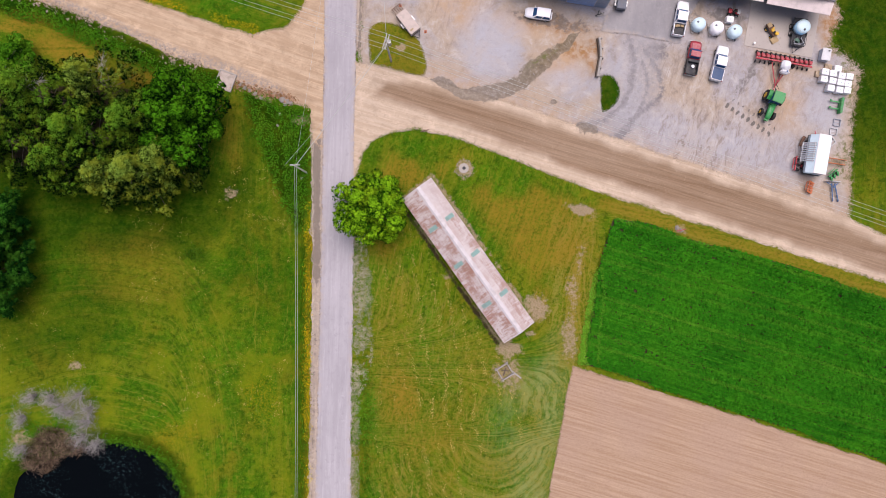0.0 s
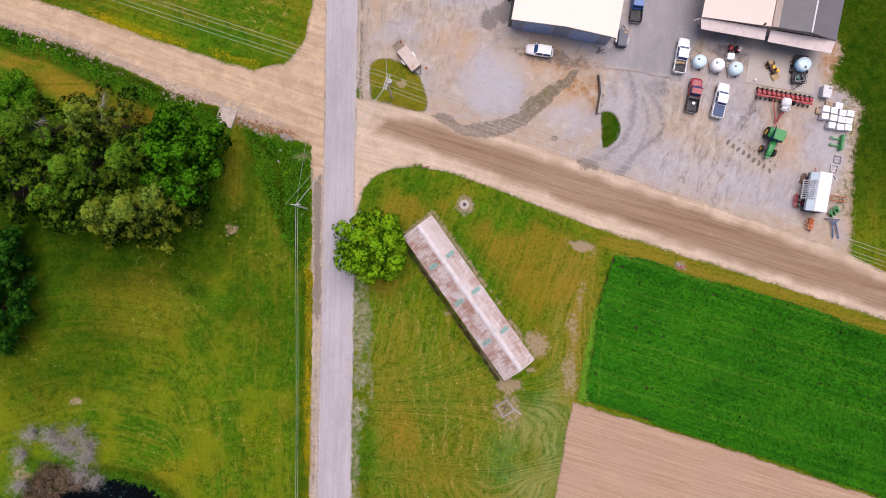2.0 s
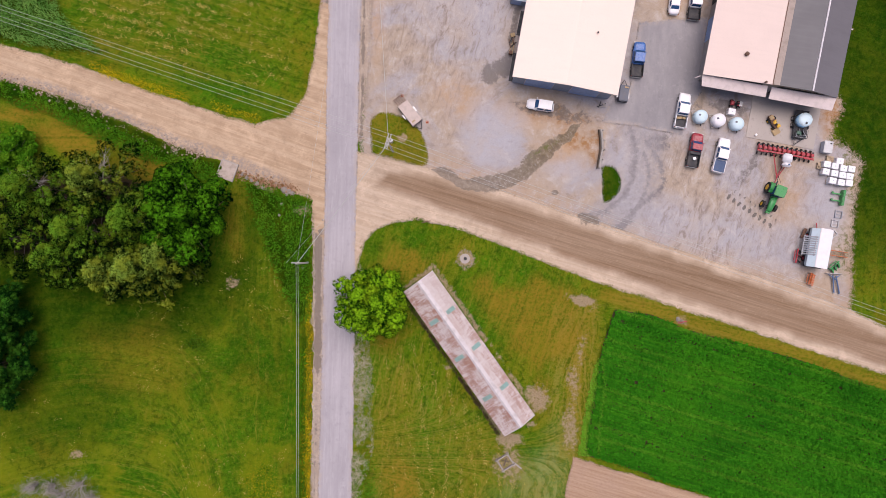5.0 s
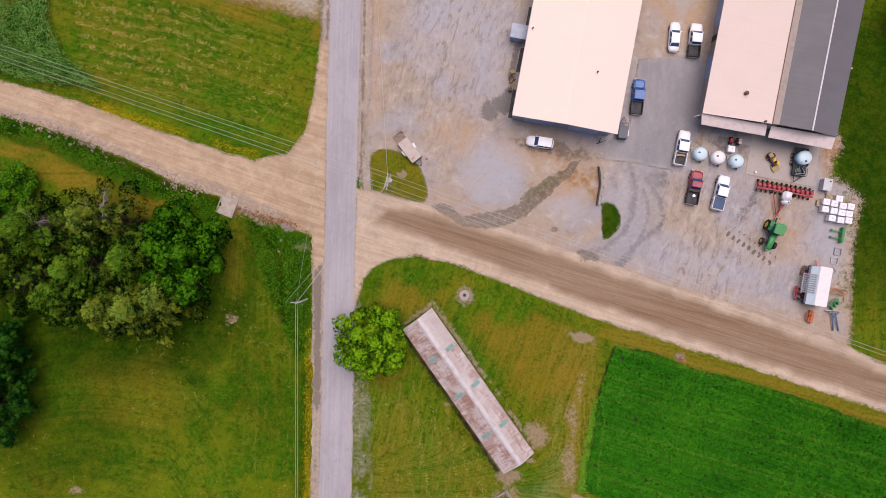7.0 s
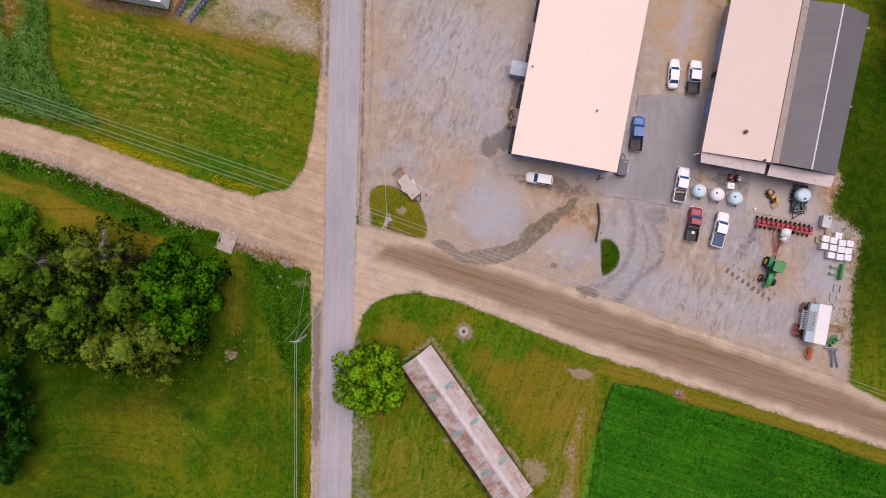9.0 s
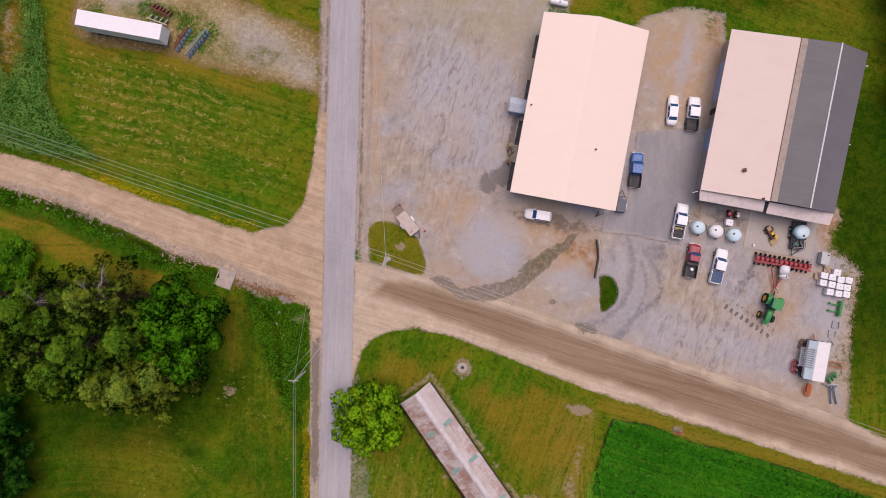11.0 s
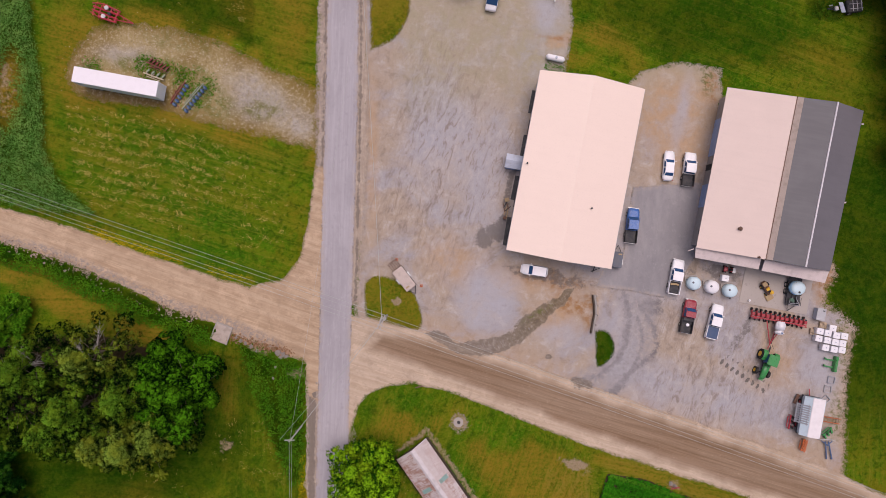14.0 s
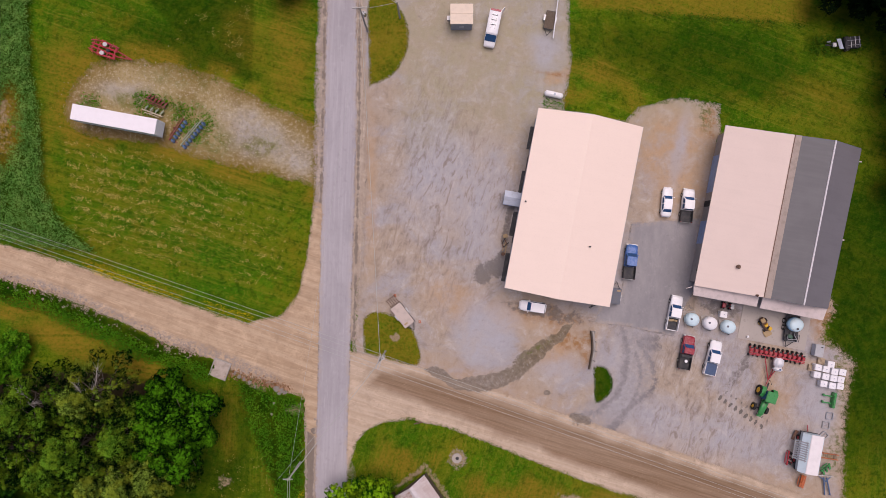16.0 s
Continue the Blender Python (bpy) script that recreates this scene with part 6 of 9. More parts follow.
straw("lawn_straw", [(-12, 2), (-5, 5), (8, -16), (14, -24), (12, -44), (-11, -44)], lambda x, y, r: r.random(len(x)) < 2.2 * swaths(x, y, 0.99, 0.10, 2.3, 9.0, 311, 0.40, 0.58) * smooth(rough(x, y, 0.13, 315), 0.36, 0.56) * (0.3 + 0.7 * smooth(x, -6, -2)), 311, "thin lines of dry clippings on the lawn", 0.065, 4)
straw("meadow_straw", [(-76, -5), (-30, 16), (-25, 8), (-25, -42), (-42, -32), (-57, -22), (-76, -20)], lambda x, y, r: r.random(len(x)) < smooth(rough(x, y, 1.1, 321, 3), 0.60, 0.76) * smooth(rough(x, y, 0.09, 322), 0.42, 0.6) * 0.7, 321, "scattered dry clippings on the meadow", 0.07)
straw("verge_straw", [(-62, 88), (-40, 82), (-24, 76), (-23, 90)], lambda x, y, r: r.random(len(x)) < smooth(rough(x, y, 0.7, 331, 3), 0.58, 0.72) * smooth(rough(x, y, 0.08, 332), 0.5, 0.65) * 0.7, 331, "few dry clippings on rough grass", 0.075)
scatter("crop_margin", [(25.6, -3.0), (25.9, -3.0), (25.0, -11), (24.0, -15), (23.9, -19.2), (22.5, -18.9), (23.1, -14), (24.1, -9)], 0.17, CROP_EDGE, 0.10, 0.3, 80, "strip of paler young crop along the field's edge", "crop", 1.3, 6, None, 0.12)
scatter("ditch_weeds", DITCH, 0.34, WEED, 0.12, 0.9, 81, "rank green weeds filling a roadside ditch", "weeds", 1.3, 6, lambda x, y, r: line_distance(x, y, [(-31, 25.5), (-27.3, 20.5), (-26.6, 16), (-26.8, 9)]) > 0.4)
scatter("tall_reeds", REEDS, 0.42, REED, 0.085, 2.0, 82, "tall pale green reeds bordering the mown field", "reeds", 2.0, 13, lambda x, y, r: (blob(x, y, -71.3, 68.5, 2.6, 8.0, -6) < 0.4) & (x > -80))
BANK = [(-78, 43.2), (-72, 41.0), (-62.1, 37.4), (-56.8, 35.2), (-48.7, 31.1), (-40.6, 28.4), (-37.5, 27.6)]
scatter("bank_weeds", [(x + 0.3, y + 1.2) for x, y in BANK] + [(x - 0.4, y - 1.3) for x, y in BANK[::-1]], 0.27, WEED, 0.12, 0.9, 83, "rank green weeds on the bank below the dirt road", "weeds", 1.3, 6, lambda x, y, r: rough(x, y, 0.3, 98) > 0.36)
scatter("tank_weeds", [(17.4, 73.4), (21.6, 72.8), (23.0, 71.4), (18.5, 71.9)], 0.3, WEED, 0.11, 0.4, 103, "weeds grown up beside the propane tank", "weeds", 1.3, 5, lambda x, y, r: rough(x, y, 0.6, 104) > 0.42)
scatter("mower_weeds", [(63.0, 83.6), (66, 84.1), (70.4, 83.6), (71, 81.6), (67, 80.6), (62.8, 80.8)], 0.22, WEED_DARK, 0.11, 0.5, 105, "uncut grass grown up round the parked mower", "grass", 1.4, 4, lambda x, y, r: rough(x, y, 0.6, 106) > 0.45)
scatter("field_edge_weeds", [(28, 88.4), (44, 87.2), (62, 85.9), (62, 85.4), (44, 86.6), (28, 87.8)], 0.3, WEED_DARK, 0.10, 0.4, 99, "dark strip of uncut grass between two fields", "grass", 1.4, 6, lambda x, y, r: rough(x, y, 0.4, 100) > 0.34)
scatter("lawn_weeds", [(-42.6, -0.6), (-41.6, 0.9), (-40.0, 0.6), (-39.8, -0.8), (-41.2, -1.5)], 0.26, WEED_DARK, 0.11, 0.5, 107, "small clump of uncut weeds on the meadow", "weeds", 1.3, 6, lambda x, y, r: rough(x, y, 0.8, 108) > 0.4)
scatter("verge_weeds", [(-22.0, 2.5), (-22.6, -42), (-25.0, -42), (-23.8, 2.5)], 0.42, WEED, 0.11, 0.5, 84, "green weeds under the roadside wires", "weeds", 1.3, 4, lambda x, y, r: r.random(len(x)) < 0.75)
scatter("roadside_weeds", [(-13.6, -17), (-11.6, -19), (-11.4, -27), (-12.8, -44), (-14.6, -44), (-14.2, -30)], 0.36, WEED, 0.11, 0.35, 96, "bright low weeds along the road edge", "weeds", 1.3, 4, lambda x, y, r: rough(x, y, 0.4, 97) > 0.5)
scatter("verge_flowers", [(-21.6, 8), (-22.0, -42), (-23.1, -42), (-22.8, 8)], 0.24, FLOWER, 0.062, 0.55, 85, "small yellow flowers along the road verge", "flowers", 1.0, 4, lambda x, y, r: (rough(x, y, 0.12, 91) > 0.42) & (r.random(len(x)) < 0.9), 0.15)
scatter("bank_flowers", [(-60, 46.6), (-50, 43.4), (-41, 40.4), (-30, 37.2), (-30, 36.4), (-41, 39.2), (-50, 41.8), (-60, 45)], 0.22, FLOWER, 0.06, 0.5, 86, "band of small yellow flowers beside the dirt road", "flowers", 1.0, 4, lambda x, y, r: (rough(x, y, 0.12, 92) > 0.47) & (r.random(len(x)) < 0.8), 0.15)
scatter("dead_reeds", [(-66.2, -28.9), (-63.1, -29.0), (-60.9, -30.7), (-58.6, -32.8), (-63.1, -33.9), (-65.3, -36.2), (-70.2, -35.8), (-68.9, -32.3)], 0.26, STRAW, 0.15, 0.8, 87, "flattened brown dead reeds at the pond's edge", "reeds", 3.2, 8, None, 0.35, 0.14)
scatter("pond_weeds", [(-66, -27.4), (-62.5, -26.2), (-60.2, -28.6), (-60.4, -30.6), (-62.6, -29.2), (-66, -29.2), (-68.8, -30.8), (-69.2, -29.0)], 0.3, WEED, 0.12, 0.9, 90, "rank green weeds between dead shrubs", "weeds", 1.3, 6, lambda x, y, r: rough(x, y, 0.5, 95) > 0.42)
scatter("pond_bank_grass", [(-57, -30.2), (-53, -30.6), (-47.5, -32), (-43.8, -36), (-41.8, -42), (-43.4, -42), (-45.5, -36.6), (-48.6, -33.6), (-53.4, -32.0), (-57.6, -31.6)], 0.3, WEED, 0.09, 0.4, 88, "bright green grass fringing the pond", "grass", 1.6, 5)
scatter("lot_weeds", [(-59, 73.6), (-50, 74.2), (-44, 73.2), (-37.0, 71.5), (-37, 66.0), (-43.5, 65.4), (-44, 69.8), (-59, 71.6)], 0.36, WEED, 0.12, 0.5, 89, "green weeds grown up round old implements", "weeds", 1.3, 6, lambda x, y, r: rough(x, y, 0.45, 93) > 0.47)


# ---- vehicles ----
def gloss(name, c, rough=0.25, dirt=0.18):
    return paint(name, c, rough, 0.0, dirt, 0.5)


CAR_WHITE, CAR_RED, CAR_BLUE = gloss("white_car_paint", (0.90, 0.88, 0.88), 0.35, 0.03), gloss("red_car_paint", (0.34, 0.035, 0.05)), gloss("blue_car_paint", (0.05, 0.15, 0.42))
SHIELD = paint("windscreen_glass", (0.025, 0.08, 0.19), 0.12, 0.0, 0.03, 0.25)
COVER_BLUE, CHROME = paint("blue_vinyl_cover", (0.06, 0.10, 0.19), 0.6), paint("bright_rim", (0.5, 0.5, 0.5), 0.35, 0.7)
LAMP_RED, LAMP_CLEAR = gloss("red_lens", (0.35, 0.02, 0.02), 0.2, 0.02), gloss("clear_lens", (0.6, 0.6, 0.6), 0.15, 0.02)
CARGO = paint("tan_load", (0.42, 0.30, 0.16), 0.8)


def ring(y, hw, z0, z1, r=0.14):
    return [(-hw, y, z0 + r), (-hw, y, z1 - r), (-hw + r, y, z1), (hw - r, y, z1), (hw, y, z1 - r), (hw, y, z0 + r), (hw - r, y, z0), (-hw + r, y, z0)]


def wheel(parent, x, y, r, w, rim=None, label=""):
    s = 1 if x > 0 else -1
    t = piece(parent, "wheel", lambda bm: (rod(bm, (x - w / 2, y, r), (x + w / 2, y, r), r, seg=18)), BLACK, label)
    piece(t, "rim", lambda bm: rod(bm, (x + s * (w / 2 - 0.02), y, r), (x + s * (w / 2 + 0.02), y, r), r * 0.58, r * 0.5, 14), rim or CHROME)


def heading(x0, y0, x1, y1):
    """The turn of a thing whose front lies at the second place."""
    return math.degrees(math.atan2(-(x1 - x0), y1 - y0))


def cabin_glass(b, y0, y1, ty0, ty1, hw, tw, z0, z1, paint_mat, doors=2):
    """The upper cab: pillars, roof and panes."""
    def frustum(bm):
        loft(bm, [[(-hw, y0, z0), (hw, y0, z0), (hw, y1, z0), (-hw, y1, z0)], [(-tw, ty0, z1), (tw, ty0, z1), (tw, ty1, z1), (-tw, ty1, z1)]])
        bmesh.ops.bevel(bm, geom=list(bm.edges), offset=0.05, segments=2, affect="EDGES")
    piece(b, "cab", frustum, paint_mat)
    piece(b, "roof_panel", lambda bm: box(bm, 0, (ty0 + ty1) / 2, z1 - 0.02, 2 * tw - 0.04, ty1 - ty0 - 0.04, 0.05, bevel=0.02), paint_mat)

    def pane(name, p, q, r, s, out):
        """A pane between two lower and two upper corners, pushed a little outwards."""
        def make(bm):
            o = Vector(out) * 0.012
            c = [Vector(lerp(lerp(p, q, u), lerp(s, r, u), v)) for u, v in ((0.08, 0.1), (0.92, 0.1), (0.92, 0.88), (0.08, 0.88))]
            f = [bm.verts.new(v + o) for v in c]
            g = [bm.verts.new(v - o) for v in c]
            bm.faces.new(f), bm.faces.new(g[::-1])
            for k in range(4):
                bm.faces.new((f[k], g[k], g[(k + 1) % 4], f[(k + 1) % 4]))
        piece(b, name, make, SHIELD, "dark blue reflecting glass")
    pane("windscreen", (-hw, y1, z0), (hw, y1, z0), (tw, ty1, z1), (-tw, ty1, z1), (0, 1.6, 1))
    pane("rear_window", (hw, y0, z0), (-hw, y0, z0), (-tw, ty0, z1), (tw, ty0, z1), (0, -1.6, 1))
    for s in (-1, 1):
        for k in range(doors):
            f0, f1 = k / doors, (k + 1) / doors
            pane("side_window", (s * hw, y0 + (y1 - y0) * f0, z0), (s * hw, y0 + (y1 - y0) * f1, z0), (s * tw, ty0 + (ty1 - ty0) * f1, z1), (s * tw, ty0 + (ty1 - ty0) * f0, z1), (s * 1.6, 0, 0.6))
        piece(b, "mirror", lambda bm: box(bm, s * (hw + 0.14), y1 - 0.25, z0 + 0.02, 0.2, 0.1, 0.16, bevel=0.02), paint_mat)


def lights(b, hw, front, back, z):
    for s in (-1, 1):
        piece(b, "headlight", lambda bm: box(bm, s * (hw - 0.25), front, z, 0.36, 0.08, 0.18, bevel=0.02), LAMP_CLEAR)
        piece(b, "tail_light", lambda bm: box(bm, s * (hw - 0.1), back, z + 0.05, 0.14, 0.06, 0.34, bevel=0.02), LAMP_RED)


def pickup(x0, y0, x1, y1, paint_mat, label, bed, crew=True, length=5.75, bed_mat=None):
    """A pickup whose tail lies at the first place and nose at the second."""
    b = thing("pickup_truck", (x0 + x1) / 2, (y0 + y1) / 2, heading(x0, y0, x1, y1), label, "pickup truck", "parked vehicles")
    h, hw = length / 2, 0.98
    cab0 = -0.75 if crew else -0.2
    piece(b, "body", lambda bm: loft(bm, [ring(cab0 - 0.05, hw, 0.42, 1.16), ring(1.1, hw, 0.42, 1.18), ring(1.5, hw * 0.99, 0.42, 1.17), ring(h - 0.5, hw * 0.96, 0.42, 1.08), ring(h - 0.2, hw * 0.89, 0.44, 1.02), ring(h - 0.06, hw * 0.78, 0.47, 0.96), ring(h, hw * 0.6, 0.5, 0.88)]), paint_mat, "", True)
    piece(b, "hood", lambda bm: box(bm, 0, (1.45 + h - 0.35) / 2, 1.10, 1.35, h - 1.95, 0.09, bevel=0.04), paint_mat)
    cabin_glass(b, cab0, 1.45, cab0 + 0.14, 0.82, 0.92, 0.82, 1.12, 1.86, paint_mat)
    for sx, sy, px, py in ((0.1, cab0 + h - 0.05, -hw + 0.05, (cab0 - h) / 2), (0.1, cab0 + h - 0.05, hw - 0.05, (cab0 - h) / 2)):
        piece(b, "bed_side", lambda bm: box(bm, px, py, 0.45, sx, sy, 0.75, bevel=0.03), bed_mat or paint_mat)
    piece(b, "tailgate", lambda bm: box(bm, 0, -h + 0.05, 0.5, 2 * hw - 0.2, 0.09, 0.68, bevel=0.03), bed_mat or paint_mat)
    floor_mat = {"cover": COVER_BLUE, "body": paint_mat}.get(bed, DARK)
    lid = bed in ("cover", "body")
    piece(b, "bed_cover" if lid else "bed_floor", lambda bm: box(bm, 0, (cab0 - h) / 2, 1.14 if lid else 0.62, 2 * hw - 0.2, cab0 + h - 0.2, 0.06), floor_mat, "flat dark blue bed cover" if lid else "dark bed liner")
    if bed == "load":
        piece(b, "cargo", lambda bm: (box(bm, -0.3, cab0 - 0.5, 0.68, 0.8, 0.35, 0.3, 12), box(bm, 0.4, cab0 - 0.45, 0.68, 0.5, 0.3, 0.35, -8)), CARGO, "tan boards and sacks")
    if bed == "tools":
        piece(b, "tool_box", lambda bm: box(bm, 0, cab0 - 0.35, 0.9, 1.7, 0.45, 0.35, bevel=0.03), DARK)
        piece(b, "bucket", lambda bm: rod(bm, (0.1, cab0 - 1.2, 0.68), (0.1, cab0 - 1.2, 1.05), 0.2, 0.26, 12), CAR_WHITE, "white bucket")
    for y in (h, -h):
        piece(b, "bumper", lambda bm: box(bm, 0, y, 0.42, 1.85, 0.16, 0.24, bevel=0.04), CHROME)
    lights(b, hw, h - 0.08, -h + 0.01, 0.78)
    for x in (-0.86, 0.86):
        for y in (h - 1.05, -h + 1.25):
            wheel(b, x, y, 0.39, 0.27)
    return b


def car(x0, y0, x1, y1, paint_mat, label, tall=False):
    b = thing("car", (x0 + x1) / 2, (y0 + y1) / 2, heading(x0, y0, x1, y1), label, "car", "parked vehicles")
    h, hw = math.dist((x0, y0), (x1, y1)) / 2, 0.9
    piece(b, "body", lambda bm: loft(bm, [ring(-h, hw * 0.5, 0.45, 0.78), ring(-h + 0.06, hw * 0.72, 0.40, 0.86), ring(-h + 0.2, hw * 0.88, 0.34, 0.94, 0.2), ring(-h + 0.5, hw * 0.97, 0.30, 0.98, 0.22), ring(-h + 1.0, hw, 0.28, 1.0, 0.22), ring(0.9, hw, 0.28, 0.98, 0.22), ring(h - 0.7, hw * 0.97, 0.28, 0.90, 0.22), ring(h - 0.3, hw * 0.88, 0.30, 0.80, 0.2), ring(h - 0.1, hw * 0.72, 0.34, 0.72), ring(h, hw * 0.48, 0.4, 0.64, 0.1)]), paint_mat, "", True)
    top = 1.62 if tall else 1.42
    if tall:
        cabin_glass(b, -h + 0.2, 1.0, -h + 0.42, 0.35, 0.86, 0.74, 0.94, top, paint_mat)
    else:
        cabin_glass(b, -h + 0.75, 1.05, -h + 1.3, 0.4, 0.84, 0.69, 0.94, top, paint_mat)
    lights(b, hw, h - 0.16, -h + 0.06, 0.6)
    for y in (h - 0.02, -h + 0.02):
        piece(b, "bumper", lambda bm: box(bm, 0, y, 0.34, 1.25, 0.12, 0.2, bevel=0.04), paint_mat)
    for x in (-0.8, 0.8):
        for y in (h - 0.9, -h + 0.9):
            wheel(b, x, y, 0.32, 0.2)
    return b


car(18.3, 38.45, 13.9, 39.15, CAR_WHITE, "white estate car parked before the shop", True)
car(38.05, 53.7, 38.5, 58.6, CAR_WHITE, "white saloon car parked on the gravel")
pickup(41.3, 52.9, 41.9, 58.2, CAR_WHITE, "white pickup truck with an empty black bed", "open", True, 5.5, DARK)
pickup(31.85, 43.4, 32.5, 49.1, CAR_BLUE, "blue crew-cab pickup with a black bed", "open", True, 5.75, DARK)
pickup(38.9, 34.9, 40.0, 40.7, CAR_WHITE, "white pickup truck with boards in its bed", "load")
pickup(40.95, 28.6, 42.0, 34.0, CAR_RED, "dark red pickup truck with a black tool bed", "tools", False, 5.6, DARK)
pickup(45.1, 27.6, 46.5, 33.2, CAR_WHITE, "white pickup truck with a blue bed cover", "cover")


def van():
    b = thing("camper_van", 9.3, 84.6, heading(9.85, 87.3, 8.75, 81.8), "white high-roof van with ladders on its roof", "van", "parked vehicles")
    piece(b, "body", lambda bm: loft(bm, [ring(-2.9, 0.95, 0.4, 2.3), ring(-2.6, 1.0, 0.35, 2.45), ring(1.0, 1.0, 0.35, 2.45), ring(1.35, 0.98, 0.35, 2.3)]), CAR_WHITE, "", True)
    piece(b, "hood", lambda bm: loft(bm, [ring(1.3, 0.98, 0.35, 1.5), ring(2.0, 0.96, 0.35, 1.35), ring(2.75, 0.9, 0.4, 1.1), ring(2.95, 0.8, 0.45, 0.95)]), CAR_WHITE, "", True)
    piece(b, "windscreen", lambda bm: solid(bm, [(-0.85, 1.22, 2.36), (0.85, 1.22, 2.36), (0.92, 2.16, 1.40), (-0.92, 2.16, 1.40)], 0.05), SHIELD, "blue reflecting windscreen")
    for s in (-0.35, 0.35):
        piece(b, "roof_rail", lambda bm: box(bm, s, -0.8, 2.45, 0.06, 2.4, 0.08), CHROME)
    for y in (-1.8, -1.0, -0.2):
        piece(b, "roof_rung", lambda bm: box(bm, 0, y, 2.5, 0.9, 0.06, 0.05), DARK)
    piece(b, "rear_door", lambda bm: box(bm, -1.15, -3.2, 0.5, 0.75, 0.08, 1.8, 60), CAR_WHITE, "open white rear door")
    piece(b, "roof_stripe", lambda bm: box(bm, 0, -2.65, 2.44, 1.7, 0.35, 0.04), CAR_RED, "faded red stripe")
    lights(b, 0.95, 2.85, -2.92, 0.8)
    for x in (-0.85, 0.85):
        for y in (1.9, -1.7):
            wheel(b, x, y, 0.38, 0.25)


def flat_trailer(x, y, turn, length, width, deck_mat, label, ramp=False, tarp=False):
    b = thing("utility_trailer", x, y, turn, label, "trailer")
    piece(b, "frame", lambda bm: (box(bm, -width / 2, 0, 0.5, 0.08, length, 0.12), box(bm, width / 2, 0, 0.5, 0.08, length, 0.12), box(bm, 0, length / 2, 0.5, width, 0.08, 0.12), box(bm, 0, -length / 2, 0.5, width, 0.08, 0.12)), DARK)
    n = int(width / 0.22)
    for k in range(n):
        piece(b, "plank", lambda bm: box(bm, -width / 2 + (k + 0.5) * width / n, 0, 0.6, width / n - 0.02, length - 0.05, 0.05), deck_mat)
    piece(b, "tongue", lambda bm: (rod(bm, (-width * 0.4, length / 2, 0.55), (0, length / 2 + 1.1, 0.5), 0.05), rod(bm, (width * 0.4, length / 2, 0.55), (0, length / 2 + 1.1, 0.5), 0.05)), DARK)
    for s in (-1, 1):
        wheel(b, s * (width / 2 + 0.16), -0.2, 0.34, 0.22)
        piece(b, "fender", lambda bm: box(bm, s * (width / 2 + 0.16), -0.2, 0.72, 0.28, 0.95, 0.05, bevel=0.02), STEEL)
    if tarp:
        piece(b, "box", lambda bm: box(bm, 0, 0, 0.66, width, length, 0.75, bevel=0.05), deck_mat, "tan covered box")
        piece(b, "hatch", lambda bm: box(bm, width * 0.18, length * 0.36, 1.41, 0.6, 0.25, 0.05), CARGO)
    if ramp:
        for k in range(5):
            piece(b, "ramp_bar", lambda bm: box(bm, -width / 2 + 0.2 + k * (width - 0.4) / 4, -length / 2 - 0.75, 0.55, 0.08, 1.4, 0.06), RUST)
        piece(b, "ramp_frame", lambda bm: (box(bm, 0, -length / 2 - 1.45, 0.55, width, 0.08, 0.07), box(bm, 0, -length / 2 - 0.1, 0.55, width, 0.08, 0.07)), RUST)
    return b


GREY_BOX = paint("slate_cover", (0.13, 0.14, 0.17), 0.6)
TAN_TARP = paint("tan_cover", (0.56, 0.46, 0.40), 0.7)
van()
flat_trailer(-5.4, 37.4, heading(-7.0, 39.5, -4.0, 35.6), 4.0, 1.9, TAN_TARP, "tan covered utility trailer with its rusty ramp down", True, True)
flat_trailer(18.9, 86.3, heading(19.2, 88, 18.5, 84.6), 3.0, 1.6, BOARD, "small dark trailer with a worn plank deck")
flat_trailer(29.7, 40.6, heading(29.5, 39.2, 29.95, 42.4), 2.6, 1.5, GREY_BOX, "grey covered cargo trailer beside the shop wall", False, True)


# ---- tanks, totes and boxes ----
POLY_BLUE, POLY_WHITE, POLY_SKY = paint("pale_blue_plastic", (0.62, 0.78, 0.83), 0.4, dirt=0.12), paint("white_plastic", (0.86, 0.84, 0.85), 0.4, dirt=0.06), paint("sky_blue_plastic", (0.38, 0.64, 0.84), 0.4, dirt=0.12)
PALLET = make_bark("pallet_wood", (0.40, 0.30, 0.20), (0.58, 0.46, 0.33))


def poly_tank(x, y, mat, label):
    b = thing("water_tank", x, y, 8, label, "tank", "round tanks")
    piece(b, "skid", lambda bm: [box(bm, sx, 0.05, 0.02, 0.18, 2.2, 0.2) for sx in (-0.9, -0.3, 0.3, 0.9)] + [box(bm, 0, sy, 0.22, 2.1, 0.22, 0.06) for sy in np.arange(-0.9, 1.2, 0.3)], GREYWOOD, "grey timber skid")
    piece(b, "body", lambda bm: (rod(bm, (0, 0, 0.28), (0, 0, 1.4), 1.06, seg=28), [rod(bm, (0, 0, z), (0, 0, z + 0.07), 1.085, seg=28) for z in (0.5, 0.85, 1.2)]), mat, "", True)
    piece(b, "dome", lambda bm: dome(bm, 0, 0, 1.4, 1.06, 0.42, 28), mat, "", True)
    piece(b, "lid", lambda bm: rod(bm, (-0.35, 0.22, 1.72), (-0.35, 0.22, 1.84), 0.19, 0.16, 14), GREY_BOX, "grey screw lid")
    piece(b, "valve", lambda bm: (rod(bm, (0.1, -1.02, 0.42), (0.1, -1.4, 0.42), 0.09), rod(bm, (0.1, -1.3, 0.42), (0.1, -1.3, 0.7), 0.05)), DARK)


